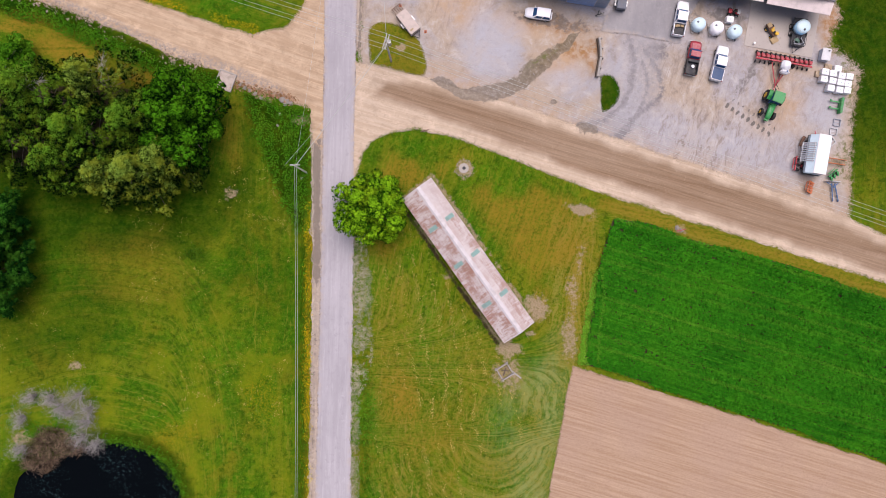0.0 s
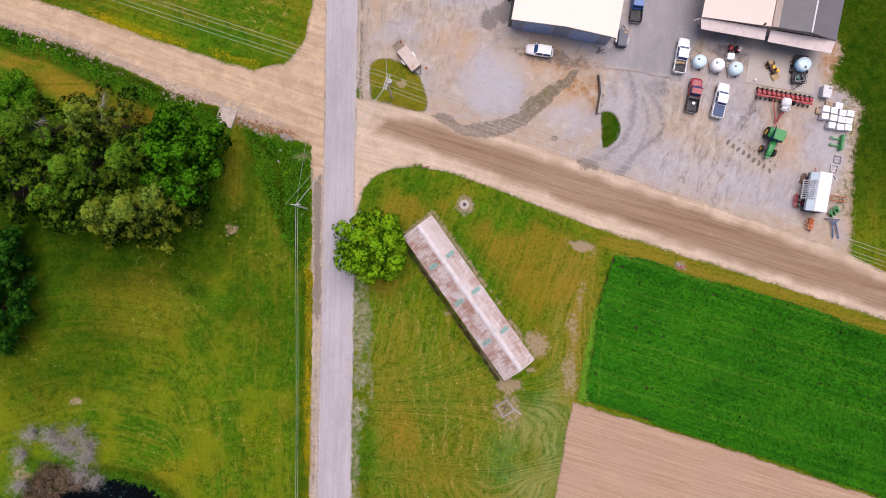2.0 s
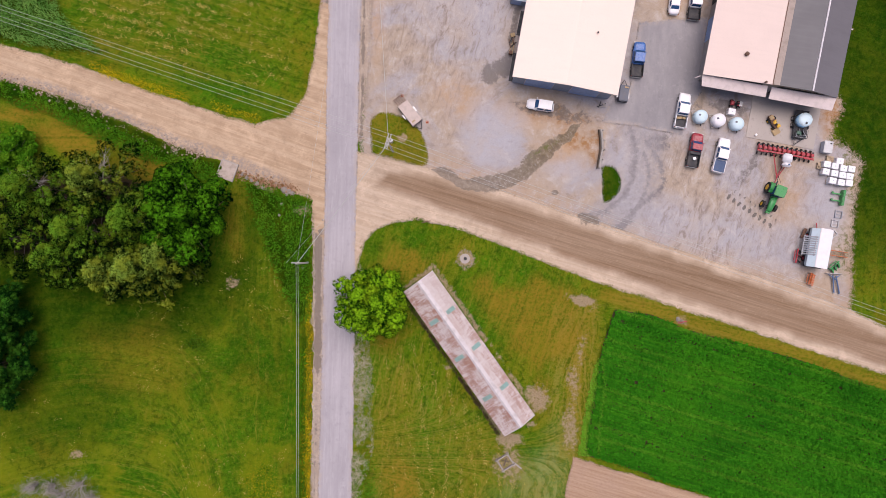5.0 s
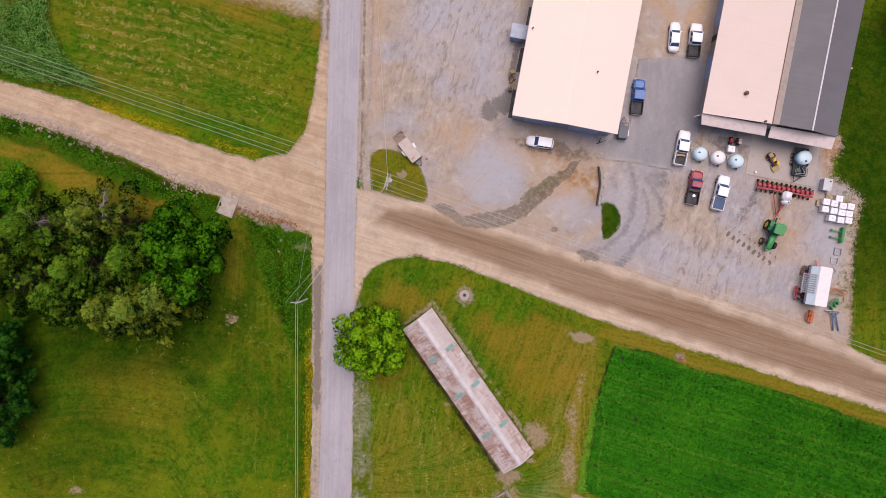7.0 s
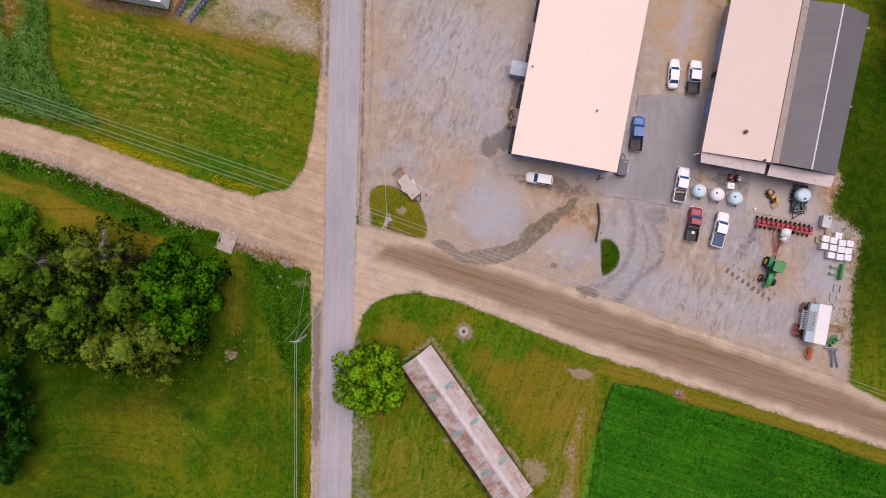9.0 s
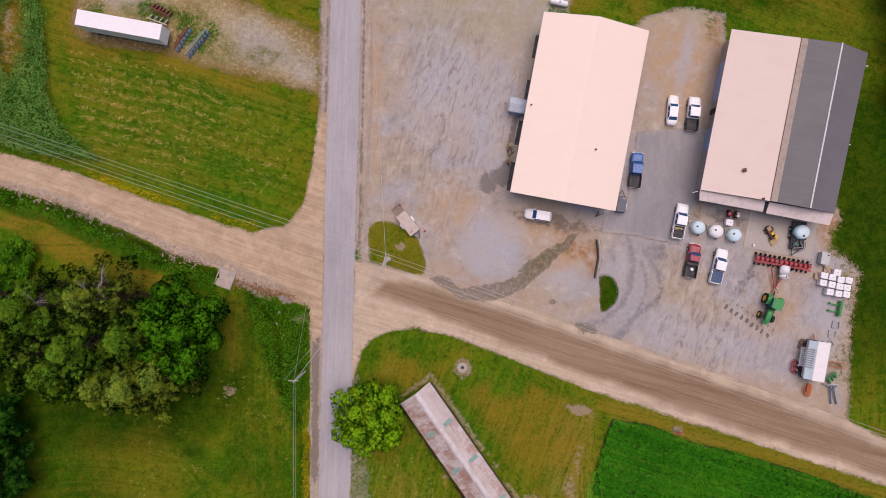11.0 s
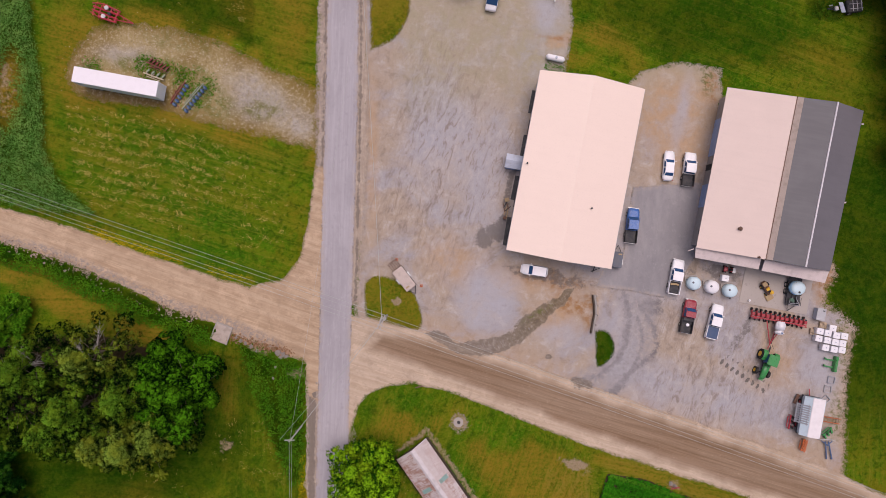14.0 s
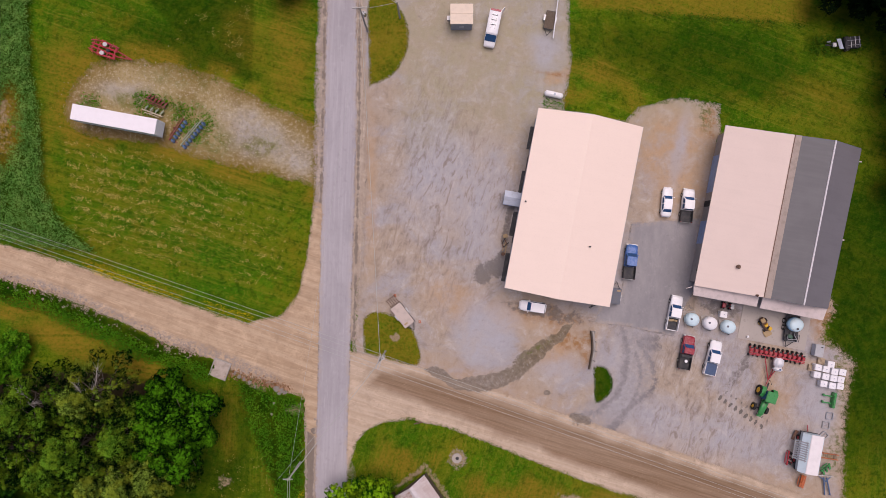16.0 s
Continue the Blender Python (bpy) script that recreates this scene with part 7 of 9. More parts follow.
for (x, y), mat, label in zip(((42.3, 36.75), (45.25, 36.15), (48.25, 35.55)), (POLY_BLUE, POLY_WHITE, POLY_BLUE), ("round pale blue plastic tank on a skid", "round white plastic tank on a skid", "round pale blue plastic tank on a skid")):
    poly_tank(x, y, mat, label)


def tote(x, y, turn, cage=True):
    b = thing("tote_tank", x, y, turn, "white plastic tote in a wire cage", "tote", "stored totes")
    piece(b, "pallet", lambda bm: [box(bm, 0, sy, 0.0, 1.15, 0.16, 0.14) for sy in (-0.42, 0, 0.42)], PALLET)
    piece(b, "bottle", lambda bm: box(bm, 0, 0, 0.15, 1.14, 1.0, 0.95, bevel=0.04), POLY_WHITE)
    piece(b, "cage", lambda bm: [box(bm, 0, 0, z, 1.19, 1.05, 0.03) for z in (0.4, 0.7)], STEEL)
    piece(b, "lid", lambda bm: rod(bm, (0.05, 0, 1.1), (0.05, 0, 1.15), 0.08, seg=10), PALE_STEEL)


for x, y in ((65.2, 29.4), (63.1, 28.9), (64.4, 28.6), (65.8, 28.2), (67.1, 28.1), (62.9, 27.7), (64.3, 27.4), (65.6, 27.1), (66.8, 26.9), (64.0, 26.2), (65.4, 25.9), (66.7, 25.8)):
    tote(x, y, -10)
tote(47.5, 37.6, -9)


def pallet_stack(x, y, turn):
    b = thing("pallet", x, y, turn, "bare tan timber pallet on gravel", "pallet", "pallets")
    for z in (0.0, 0.15, 0.3):
        for k in range(6):
            piece(b, "slat", lambda bm: box(bm, -0.5 + k * 0.2, 0, z + 0.1, 0.13, 1.0, 0.03), PALLET)
        piece(b, "bearer", lambda bm: [box(bm, 0, sy, z, 1.15, 0.09, 0.1) for sy in (-0.42, 0, 0.42)], PALLET)


pallet_stack(64.0, 29.85, -10), pallet_stack(62.45, 28.7, -10)


def steel_bin():
    b = thing("steel_bin", 63.2, 31.7, -10, "pale grey lidded steel bin on gravel", "bin")
    piece(b, "body", lambda bm: box(bm, 0, 0, 0.08, 1.35, 1.9, 1.05, bevel=0.05), PALE_STEEL)
    piece(b, "lid", lambda bm: box(bm, 0, 0, 1.13, 1.45, 2.0, 0.07, bevel=0.03), STEEL)
    piece(b, "hasp", lambda bm: box(bm, 0.35, 0.6, 1.2, 0.3, 0.2, 0.04), DARK)
    for s in (-0.8, 0.8):
        piece(b, "foot", lambda bm: box(bm, 0, s, 0, 1.3, 0.15, 0.08), DARK)


def propane():
    b = thing("propane_tank", 19.5, 73.9, heading(17.9, 74.25, 21.0, 73.55), "white horizontal propane tank on feet", "tank")
    piece(b, "tank", lambda bm: (rod(bm, (0, -1.25, 0.75), (0, 1.25, 0.75), 0.48, seg=20), [rod(bm, (0, s * (1.25 + 0.12 * k), 0.75), (0, s * (1.37 + 0.12 * k), 0.75), 0.48 * math.cos(k * 0.5), 0.48 * math.cos(k * 0.5 + 0.5), 20) for s in (-1, 1) for k in range(3)]), POLY_WHITE, "", False)
    piece(b, "cap", lambda bm: rod(bm, (0, 0.1, 1.2), (0, 0.1, 1.36), 0.2, 0.17, 12), PALE_STEEL)
    for s in (-0.9, 0.9):
        piece(b, "foot", lambda bm: box(bm, 0, s, 0, 0.8, 0.14, 0.4), CONCRETE)
    piece(b, "pipe", lambda bm: rod(bm, (0.2, 1.2, 1.0), (0.9, 1.7, 0.2), 0.03), STEEL)


steel_bin(), propane()


def nurse_trailer():
    b = thing("nurse_tank_trailer", 58.9, 35.3, -8, "sky blue round tank on a black pump trailer", "tank trailer")
    piece(b, "frame", lambda bm: (box(bm, -0.75, 0, 0.55, 0.15, 4.4, 0.2), box(bm, 0.75, 0, 0.55, 0.15, 4.4, 0.2), [box(bm, 0, y, 0.55, 1.6, 0.14, 0.16) for y in (-2.1, -1.0, 0.2, 1.2, 2.1)]), DARK)
    piece(b, "deck", lambda bm: box(bm, 0, 0.2, 0.76, 2.2, 4.6, 0.06), DARK)
    piece(b, "tank", lambda bm: (rod(bm, (0, 0.75, 0.84), (0, 0.75, 1.9), 1.14, seg=28), rod(bm, (0, 0.75, 1.3), (0, 0.75, 1.4), 1.17, seg=28)), POLY_SKY, "", True)
    piece(b, "dome", lambda bm: dome(bm, 0, 0.75, 1.9, 1.14, 0.4, 28), POLY_BLUE, "paler domed top", True)
    piece(b, "lid", lambda bm: rod(bm, (0.05, 0.1, 2.12), (0.05, 0.1, 2.3), 0.17, seg=12), DARK)
    for s in (-1, 1):
        piece(b, "tank_strap", lambda bm: box(bm, s * 0.55, 0.75, 2.05, 0.06, 1.9, 0.05), STEEL)
    piece(b, "pump", lambda bm: (box(bm, -0.45, -1.3, 0.82, 0.6, 0.55, 0.5, bevel=0.05), rod(bm, (0.0, -1.2, 1.0), (0.0, -1.7, 1.0), 0.16)), GREEN_DULL, "small green engine pump")
    piece(b, "tool_chest", lambda bm: box(bm, 0.65, -1.35, 0.82, 0.55, 0.9, 0.45, bevel=0.04), DARK)
    piece(b, "hose", lambda bm: [rod(bm, p, q, 0.055, seg=6) for p, q in (((-0.2, -0.5, 0.95), (-0.3, -1.2, 1.25)), ((0.5, -0.5, 0.95), (0.2, -1.0, 1.3)), ((0.2, -1.0, 1.3), (0.75, -1.7, 1.3)), ((0.75, -1.7, 1.3), (-0.6, -1.9, 1.1)), ((-0.6, -1.9, 1.1), (-0.9, -1.2, 1.2)), ((0.9, -0.9, 1.3), (0.95, -2.0, 1.0)))], STEEL, "coiled grey hoses")
    for s in (-1.0, 1.0):
        piece(b, "rail", lambda bm: (rod(bm, (s, -2.1, 0.7), (s, -2.1, 1.4), 0.04), rod(bm, (s, -2.1, 1.4), (s, -0.8, 1.4), 0.04)), DARK)
    piece(b, "front_rail", lambda bm: rod(bm, (-1.0, -2.1, 1.4), (1.0, -2.1, 1.4), 0.04), STEEL)
    piece(b, "tongue", lambda bm: (rod(bm, (-0.7, -2.1, 0.6), (-0.5, -3.2, 0.45), 0.06), rod(bm, (0.7, -2.1, 0.6), (-0.5, -3.2, 0.45), 0.06)), DARK)
    for s in (-1, 1):
        for y in (0.0, 1.1):
            wheel(b, s * 1.2, y, 0.45, 0.3)


def bucket(x, y):
    b = thing("bucket", x, y, 0, "small white plastic bucket on the concrete pad", "bucket", "", 0.1)
    piece(b, "body", lambda bm: rod(bm, (0, 0, 0), (0, 0, 0.38), 0.15, 0.19, 14), POLY_WHITE)
    piece(b, "handle", lambda bm: (rod(bm, (-0.19, 0, 0.36), (0, 0.1, 0.44), 0.012, seg=5), rod(bm, (0, 0.1, 0.44), (0.19, 0, 0.36), 0.012, seg=5)), STEEL)


GREEN_DULL = paint("dull_green_enamel", (0.06, 0.13, 0.09), 0.5)
bucket(51.8, 33.9)
nurse_trailer()


# ---- farm machines ----
GREEN, YELLOW, FARM_RED, ORANGE = gloss("farm_green", (0.035, 0.28, 0.07), 0.35, 0.25), gloss("farm_yellow", (0.72, 0.42, 0.01), 0.4, 0.2), gloss("farm_red", (0.44, 0.03, 0.045), 0.4, 0.3), gloss("orange_paint", (0.55, 0.13, 0.03), 0.5, 0.4)
BLUE_PAINT, TIN = gloss("plough_blue", (0.075, 0.14, 0.27), 0.5, 0.3), paint("tin", (0.62, 0.60, 0.60), 0.45, 0.2)
TARP, WAGON_BLUE = paint("white_tarp", (0.86, 0.81, 0.80), 0.6, dirt=0.1), paint("pale_blue_panel", (0.60, 0.72, 0.78), 0.5, dirt=0.15)
GREY_SLAT = paint("grey_slat", (0.36, 0.37, 0.40), 0.6, dirt=0.3)


def tractor():
    b = thing("tractor", 54.35, 23.9, heading(54.95, 25.2, 53.95, 22.55), "green farm tractor with yellow wheels hitched to a planter", "tractor")
    piece(b, "chassis", lambda bm: loft(bm, [ring(-1.3, 0.45, 0.7, 1.25), ring(0.4, 0.42, 0.7, 1.2), ring(2.6, 0.36, 0.75, 1.1)]), DARK)
    piece(b, "hood", lambda bm: loft(bm, [ring(0.4, 0.5, 1.05, 1.75), ring(1.6, 0.48, 1.05, 1.68), ring(2.7, 0.43, 1.05, 1.5), ring(2.95, 0.34, 1.1, 1.35)]), GREEN, "", True)
    piece(b, "cab", lambda bm: loft(bm, [[(-0.75, -1.25, 1.2), (0.75, -1.25, 1.2), (0.75, 0.4, 1.2), (-0.75, 0.4, 1.2)], [(-0.7, -1.15, 2.6), (0.7, -1.15, 2.6), (0.7, 0.25, 2.6), (-0.7, 0.25, 2.6)]]), SHIELD, "dark glazed cab")
    piece(b, "cab_roof", lambda bm: box(bm, 0, -0.45, 2.6, 1.75, 1.8, 0.2, bevel=0.08), GREEN)
    for s in (-1, 1):
        for y in (-1.15, 0.3):
            piece(b, "cab_post", lambda bm: rod(bm, (s * 0.75, y, 1.2), (s * 0.72, y * 0.9, 2.62), 0.04), DARK)
        piece(b, "fender", lambda bm: loft(bm, [[(s * 0.6, y, z), (s * 1.35, y, z), (s * 1.35, y, z + 0.06), (s * 0.6, y, z + 0.06)] for y, z in ((-1.75, 1.3), (-1.3, 1.75), (-0.6, 1.85), (0.0, 1.5))]), GREEN)
        wheel(b, s * 1.2, -0.85, 0.88, 0.52, YELLOW, "large cleated black tyre")
        wheel(b, s * 1.05, 1.95, 0.6, 0.4, YELLOW)
    piece(b, "exhaust", lambda bm: rod(bm, (0.45, 0.7, 1.5), (0.45, 0.7, 2.7), 0.06), DARK)
    piece(b, "front_weight", lambda bm: box(bm, 0, 3.1, 0.8, 0.7, 0.3, 0.4, bevel=0.05), GREEN)
    piece(b, "front_axle", lambda bm: rod(bm, (-1.0, 1.95, 0.6), (1.0, 1.95, 0.6), 0.09), DARK)
    piece(b, "drawbar", lambda bm: box(bm, 0, -1.9, 0.45, 0.2, 1.2, 0.12), DARK)


def planter():
    b = thing("row_planter", 56.3, 30.55, -10, "red twelve-row planter with a white tank", "planter")
    piece(b, "toolbar", lambda bm: (box(bm, 0, 0, 0.8, 9.3, 0.22, 0.22, bevel=0.02), box(bm, 0, 0.55, 0.75, 6.5, 0.16, 0.16)), FARM_RED)
    for k in range(12):
        x = -4.35 + k * 0.79
        u = piece(b, "row_unit", lambda bm: (box(bm, x, 0.55, 0.35, 0.16, 1.1, 0.25), box(bm, x, 0.95, 0.2, 0.1, 0.5, 0.3)), FARM_RED, "red row unit")
        piece(u, "seed_box", lambda bm: box(bm, x, 0.5, 0.75, 0.48, 0.55, 0.45, bevel=0.06), FARM_RED)
        piece(u, "box_lid", lambda bm: box(bm, x + 0.05, 0.9, 1.0, 0.34, 0.3, 0.12, bevel=0.03), DARK, "black seed lid")
        piece(u, "press_wheel", lambda bm: rod(bm, (x - 0.1, 1.2, 0.3), (x + 0.1, 1.2, 0.3), 0.28, seg=12), BLACK)
        piece(u, "closing_disc", lambda bm: rod(bm, (x - 0.03, -0.35, 0.25), (x + 0.03, -0.35, 0.25), 0.24, seg=12), DARK)
    for z, mat, y, d in ((1.0, POLY_WHITE, -0.75, 1.5), (1.0, POLY_WHITE, -1.85, 0.6)):
        piece(b, "tank", lambda bm: box(bm, 0.1, y, z, 1.45, d, 0.95, bevel=0.2), mat, "white plastic tank", True)
    piece(b, "tank_lid", lambda bm: rod(bm, (0.3, -1.8, 1.95), (0.3, -1.8, 2.03), 0.13, seg=12), BLUE_PAINT)
    for s in (-1, 1):
        piece(b, "hitch_bar", lambda bm: rod(bm, (s * 1.6 - 0.3, 0, 0.75), (-0.55, -4.0, 0.55), 0.08), FARM_RED)
        piece(b, "marker_arm", lambda bm: (rod(bm, (s * 3.0, -0.2, 1.1), (s * 4.6, -0.25, 1.2), 0.05), rod(bm, (s * 3, -0.2, 0.9), (s * 3, -0.2, 1.15), 0.05)), FARM_RED)
        wheel(b, s * 1.9, -0.1, 0.42, 0.28)
    piece(b, "drawbar", lambda bm: (rod(bm, (-0.2, -2.0, 0.8), (-0.55, -4.0, 0.55), 0.09), rod(bm, (-0.55, -4.0, 0.55), (-0.75, -4.8, 0.5), 0.07)), FARM_RED)
    piece(b, "hose", lambda bm: (rod(bm, (-0.3, -2.2, 1.0), (-0.6, -4.6, 0.9), 0.03), rod(bm, (-0.5, -3.7, 0.8), (0.1, -4.7, 0.8), 0.03)), BLACK)


tractor(), planter()


def forage_wagon():
    b = thing("forage_wagon", 61.1, 15.1, heading(61.1, 18.3, 60.05, 12.4), "white-topped forage wagon with pale blue sides and a slatted ramp", "wagon")
    piece(b, "bed", lambda bm: box(bm, 0, 0, 0.8, 2.9, 6.4, 0.25, bevel=0.03), DARK)
    for s in (-1, 1):
        piece(b, "side_wall", lambda bm: box(bm, s * 1.35, 0, 1.05, 0.1, 6.0, 0.9 if s > 0 else 1.7), WAGON_BLUE)
    for y in (-3.05, 3.05):
        piece(b, "end_wall", lambda bm: loft(bm, [[(-1.35, q, 1.05), (1.3, q, 1.05), (1.3, q, 2.1), (0.6, q, 2.74), (-1.35, q, 2.74)] for q in (y - 0.05, y + 0.05)]), WAGON_BLUE, "pale blue end wall")
    piece(b, "roof", lambda bm: loft(bm, [[(-1.4, y, 2.70), (-1.25, y, 2.84), (-0.3, y, 2.90), (0.62, y, 2.86), (0.72, y, 2.78), (0.6, y, 2.74)] for y in (-3.2, -1, 1, 3.2)]), TARP, "white sheet roof")
    piece(b, "side_panel", lambda bm: solid(bm, [(1.6, -3.1, 1.95), (0.66, -3.1, 2.78), (0.66, 3.2, 2.78), (1.6, 3.2, 1.95)], 0.04), WAGON_BLUE, "sloping pale blue side panel")
    piece(b, "side_frame", lambda bm: [rod(bm, (1.35, y, 1.3), (1.55, y, 1.92), 0.05) for y in (-3.0, 0, 3.0)], STEEL)
    for k in range(9):
        y = -1.75 + k * 0.36
        piece(b, "slat", lambda bm: solid(bm, [(2.4, y, 1.40), (0.85, y, 2.72), (0.85, y + 0.2, 2.72), (2.4, y + 0.2, 1.40)], 0.05), GREY_SLAT)
    for x, z in ((1.0, 2.52), (2.3, 1.40)):
        piece(b, "ramp_rail", lambda bm: box(bm, x, -0.2, z, 0.08, 3.3, 0.08), STEEL)
    piece(b, "ramp_prop", lambda bm: [rod(bm, (2.3, y, 1.42), (2.0, y, 0.9), 0.04) for y in (-1.7, 1.3)] + [rod(bm, (2.0, y, 0.9), (1.35, y, 0.9), 0.04) for y in (-1.7, 1.3)], STEEL)
    for s in (-1, 1):
        for y in (-1.9, 1.9):
            wheel(b, s * 1.25, y, 0.5, 0.35, FARM_RED)
    piece(b, "tongue", lambda bm: rod(bm, (0, -3.1, 0.6), (0.2, -4.2, 0.5), 0.07), FARM_RED)


def side_delivery(x, y, turn, mats, label, name, spokes=5, length=1.9):
    """A small implement: a bar with discs or tines and a headstock."""
    b = thing(name, x, y, turn, label, "farm implement", "stored implements")
    piece(b, "toolbar", lambda bm: (box(bm, 0, 0, 0.55, length, 0.2, 0.2, bevel=0.03), box(bm, 0, 0.35, 0.5, length * 0.7, 0.12, 0.12)), mats[0])
    piece(b, "headstock", lambda bm: (rod(bm, (-0.35, 0, 0.6), (0, 0.3, 1.25), 0.05), rod(bm, (0.35, 0, 0.6), (0, 0.3, 1.25), 0.05), rod(bm, (0, 0.3, 1.25), (0, -0.5, 0.6), 0.04)), mats[0])
    for k in range(spokes):
        px = -length / 2 + (k + 0.5) * length / spokes
        u = piece(b, "shank", lambda bm: (rod(bm, (px, 0, 0.6), (px + 0.05, -0.45, 0.5), 0.05), rod(bm, (px + 0.05, -0.45, 0.5), (px, -0.5, 0.15), 0.04)), mats[0])
        piece(u, "disc", lambda bm: rod(bm, (px - 0.14, -0.5, 0.36), (px + 0.08, -0.6, 0.44), 0.42, 0.30, 14), mats[1])
        piece(u, "point", lambda bm: box(bm, px, -0.9, 0.05, 0.12, 0.5, 0.1), mats[0])
    for s in (-1, 1):
        piece(b, "stand", lambda bm: rod(bm, (s * length * 0.45, 0, 0), (s * length * 0.45, 0, 0.6), 0.05), mats[0])


forage_wagon()
side_delivery(58.3, 13.9, 80, (FARM_RED, BLACK), "red and black implement beside the wagon", "disc_mower", 3, 2.4)
side_delivery(60.4, 10.1, 75, (ORANGE, ORANGE), "orange disc harrow gang on gravel", "disc_harrow", 5, 2.0)
side_delivery(64.5, 12.3, 40, (GREEN, GREEN), "green cultivator parts standing on gravel", "cultivator", 3, 2.0)


def conveyor():
    b = thing("conveyor", 65.0, 14.2, heading(63.4, 14.5, 66.6, 14.0), "orange rusty elevator conveyor lying beside the wagon", "conveyor")
    for s in (-1, 1):
        piece(b, "side_rail", lambda bm: box(bm, s * 0.4, 0, 0.45, 0.1, 3.3, 0.32), ORANGE)
    for k in range(9):
        piece(b, "flight", lambda bm: box(bm, 0, -1.5 + k * 0.37, 0.52, 0.72, 0.08, 0.1), CARGO)
    for y in (-1.3, 1.3):
        piece(b, "leg", lambda bm: (rod(bm, (-0.4, y, 0), (-0.4, y, 0.5), 0.05), rod(bm, (0.4, y, 0), (0.4, y, 0.5), 0.05), rod(bm, (-0.4, y, 0.4), (0.4, y, 0.4), 0.04)), RUST)


def blade_plough():
    b = thing("rear_blade", 64.5, 10.6, -4, "dark blue grader blade with two long arms", "farm implement", "stored implements")
    piece(b, "blade", lambda bm: loft(bm, [[(-1.25, 0.1, 0.05), (-1.25, 0.3, 0.1), (-1.25, 0.38, 0.6), (-1.25, 0.3, 0.62)], [(1.25, 0.1, 0.05), (1.25, 0.3, 0.1), (1.25, 0.38, 0.6), (1.25, 0.3, 0.62)]]), STEEL, "scoured steel blade")
    for a, c in (((-0.2, 0, 0.5), (0.3, -2.9, 0.3)), ((0.3, 0, 0.5), (1.2, -2.9, 0.3))):
        piece(b, "arm", lambda bm: (rod(bm, a, c, 0.11, seg=6), rod(bm, c, (c[0], c[1], 0), 0.06)), BLUE_PAINT)
    piece(b, "cross_brace", lambda bm: (rod(bm, (-0.9, 0.1, 0.5), (0.4, -0.7, 0.5), 0.08), rod(bm, (0.9, 0.1, 0.5), (0.1, -0.7, 0.5), 0.08)), BLUE_PAINT)


def loader_bucket():
    b = thing("loader_forks", 65.9, 23.4, heading(66.2, 24.6, 65.8, 22.3), "green loader attachment with two forks", "farm implement", "stored implements")
    piece(b, "frame", lambda bm: (box(bm, 0, 0, 0.05, 0.45, 2.6, 0.9, bevel=0.08)), GREEN)
    for y in (-0.55, 0.6):
        piece(b, "fork", lambda bm: (box(bm, 0.95, y, 0.35, 1.7, 0.2, 0.14), box(bm, 1.7, y - 0.1, 0.3, 0.2, 0.3, 0.25)), GREEN)


def square_frame(x, y, turn, mat, label, s=1.1):
    b = thing("crate_frame", x, y, turn, label, "crate", "loose frames")
    for k in range(4):
        a = radians(90 * k)
        piece(b, "rail", lambda bm: box(bm, math.cos(a) * s / 2, math.sin(a) * s / 2, 0.0, 0.12, s, 0.25, 90 * k), mat)
    piece(b, "rung", lambda bm: box(bm, 0, 0, 0.05, s, 0.1, 0.1), mat)


def gate_panel(x, y, turn):
    b = thing("steel_ramp", x, y, turn, "rusty brown steel ramp leaning by the wagon", "ramp")
    piece(b, "plate", lambda bm: box(bm, 0, 0, 0.35, 0.5, 1.7, 0.06, 0, 12), RUST)
    for s in (-0.7, 0.7):
        piece(b, "leg", lambda bm: rod(bm, (0, s, -0.02), (0, s, 0.4), 0.04), RUST)


conveyor(), blade_plough(), loader_bucket(), gate_panel(59.6, 17.6, -20)
square_frame(65.5, 20.7, -10, GREY_SLAT, "dark grey steel crate frame"), square_frame(64.9, 19.2, -8, STEEL, "open grey steel frame on gravel", 1.1), square_frame(64.6, 17.5, 40, STEEL, "small pale frame tipped beside the wagon", 1.0)


def skid_steer():
    b = thing("ride_on_mower", 54.7, 35.6, 30, "yellow ride-on mower with a tan deck", "mower")
    piece(b, "deck", lambda bm: box(bm, -0.2, -1.2, 0.15, 1.3, 1.1, 0.18, bevel=0.08), CARGO)
    piece(b, "body", lambda bm: loft(bm, [ring(-0.7, 0.35, 0.35, 0.75), ring(0.2, 0.45, 0.35, 0.85), ring(1.0, 0.45, 0.35, 0.95), ring(1.6, 0.36, 0.4, 0.8)]), RUST, "", True)
    piece(b, "cowl", lambda bm: box(bm, 0.3, -0.55, 0.7, 0.6, 0.6, 0.3, bevel=0.1), YELLOW)
    piece(b, "seat", lambda bm: (box(bm, 0, 0.25, 0.85, 0.55, 0.5, 0.14, bevel=0.05), box(bm, 0, 0.5, 0.95, 0.55, 0.12, 0.4, bevel=0.05)), YELLOW)
    piece(b, "engine_cover", lambda bm: box(bm, -0.1, 1.2, 0.9, 0.7, 0.7, 0.22, bevel=0.06), CARGO)
    piece(b, "steering_wheel", lambda bm: rod(bm, (0, -0.2, 1.0), (0, -0.22, 1.04), 0.2, seg=14), BLACK)
    for s in (-0.55, 0.55):
        wheel(b, s, 0.9, 0.36, 0.26, YELLOW)
        wheel(b, s, -0.55, 0.25, 0.18, YELLOW)


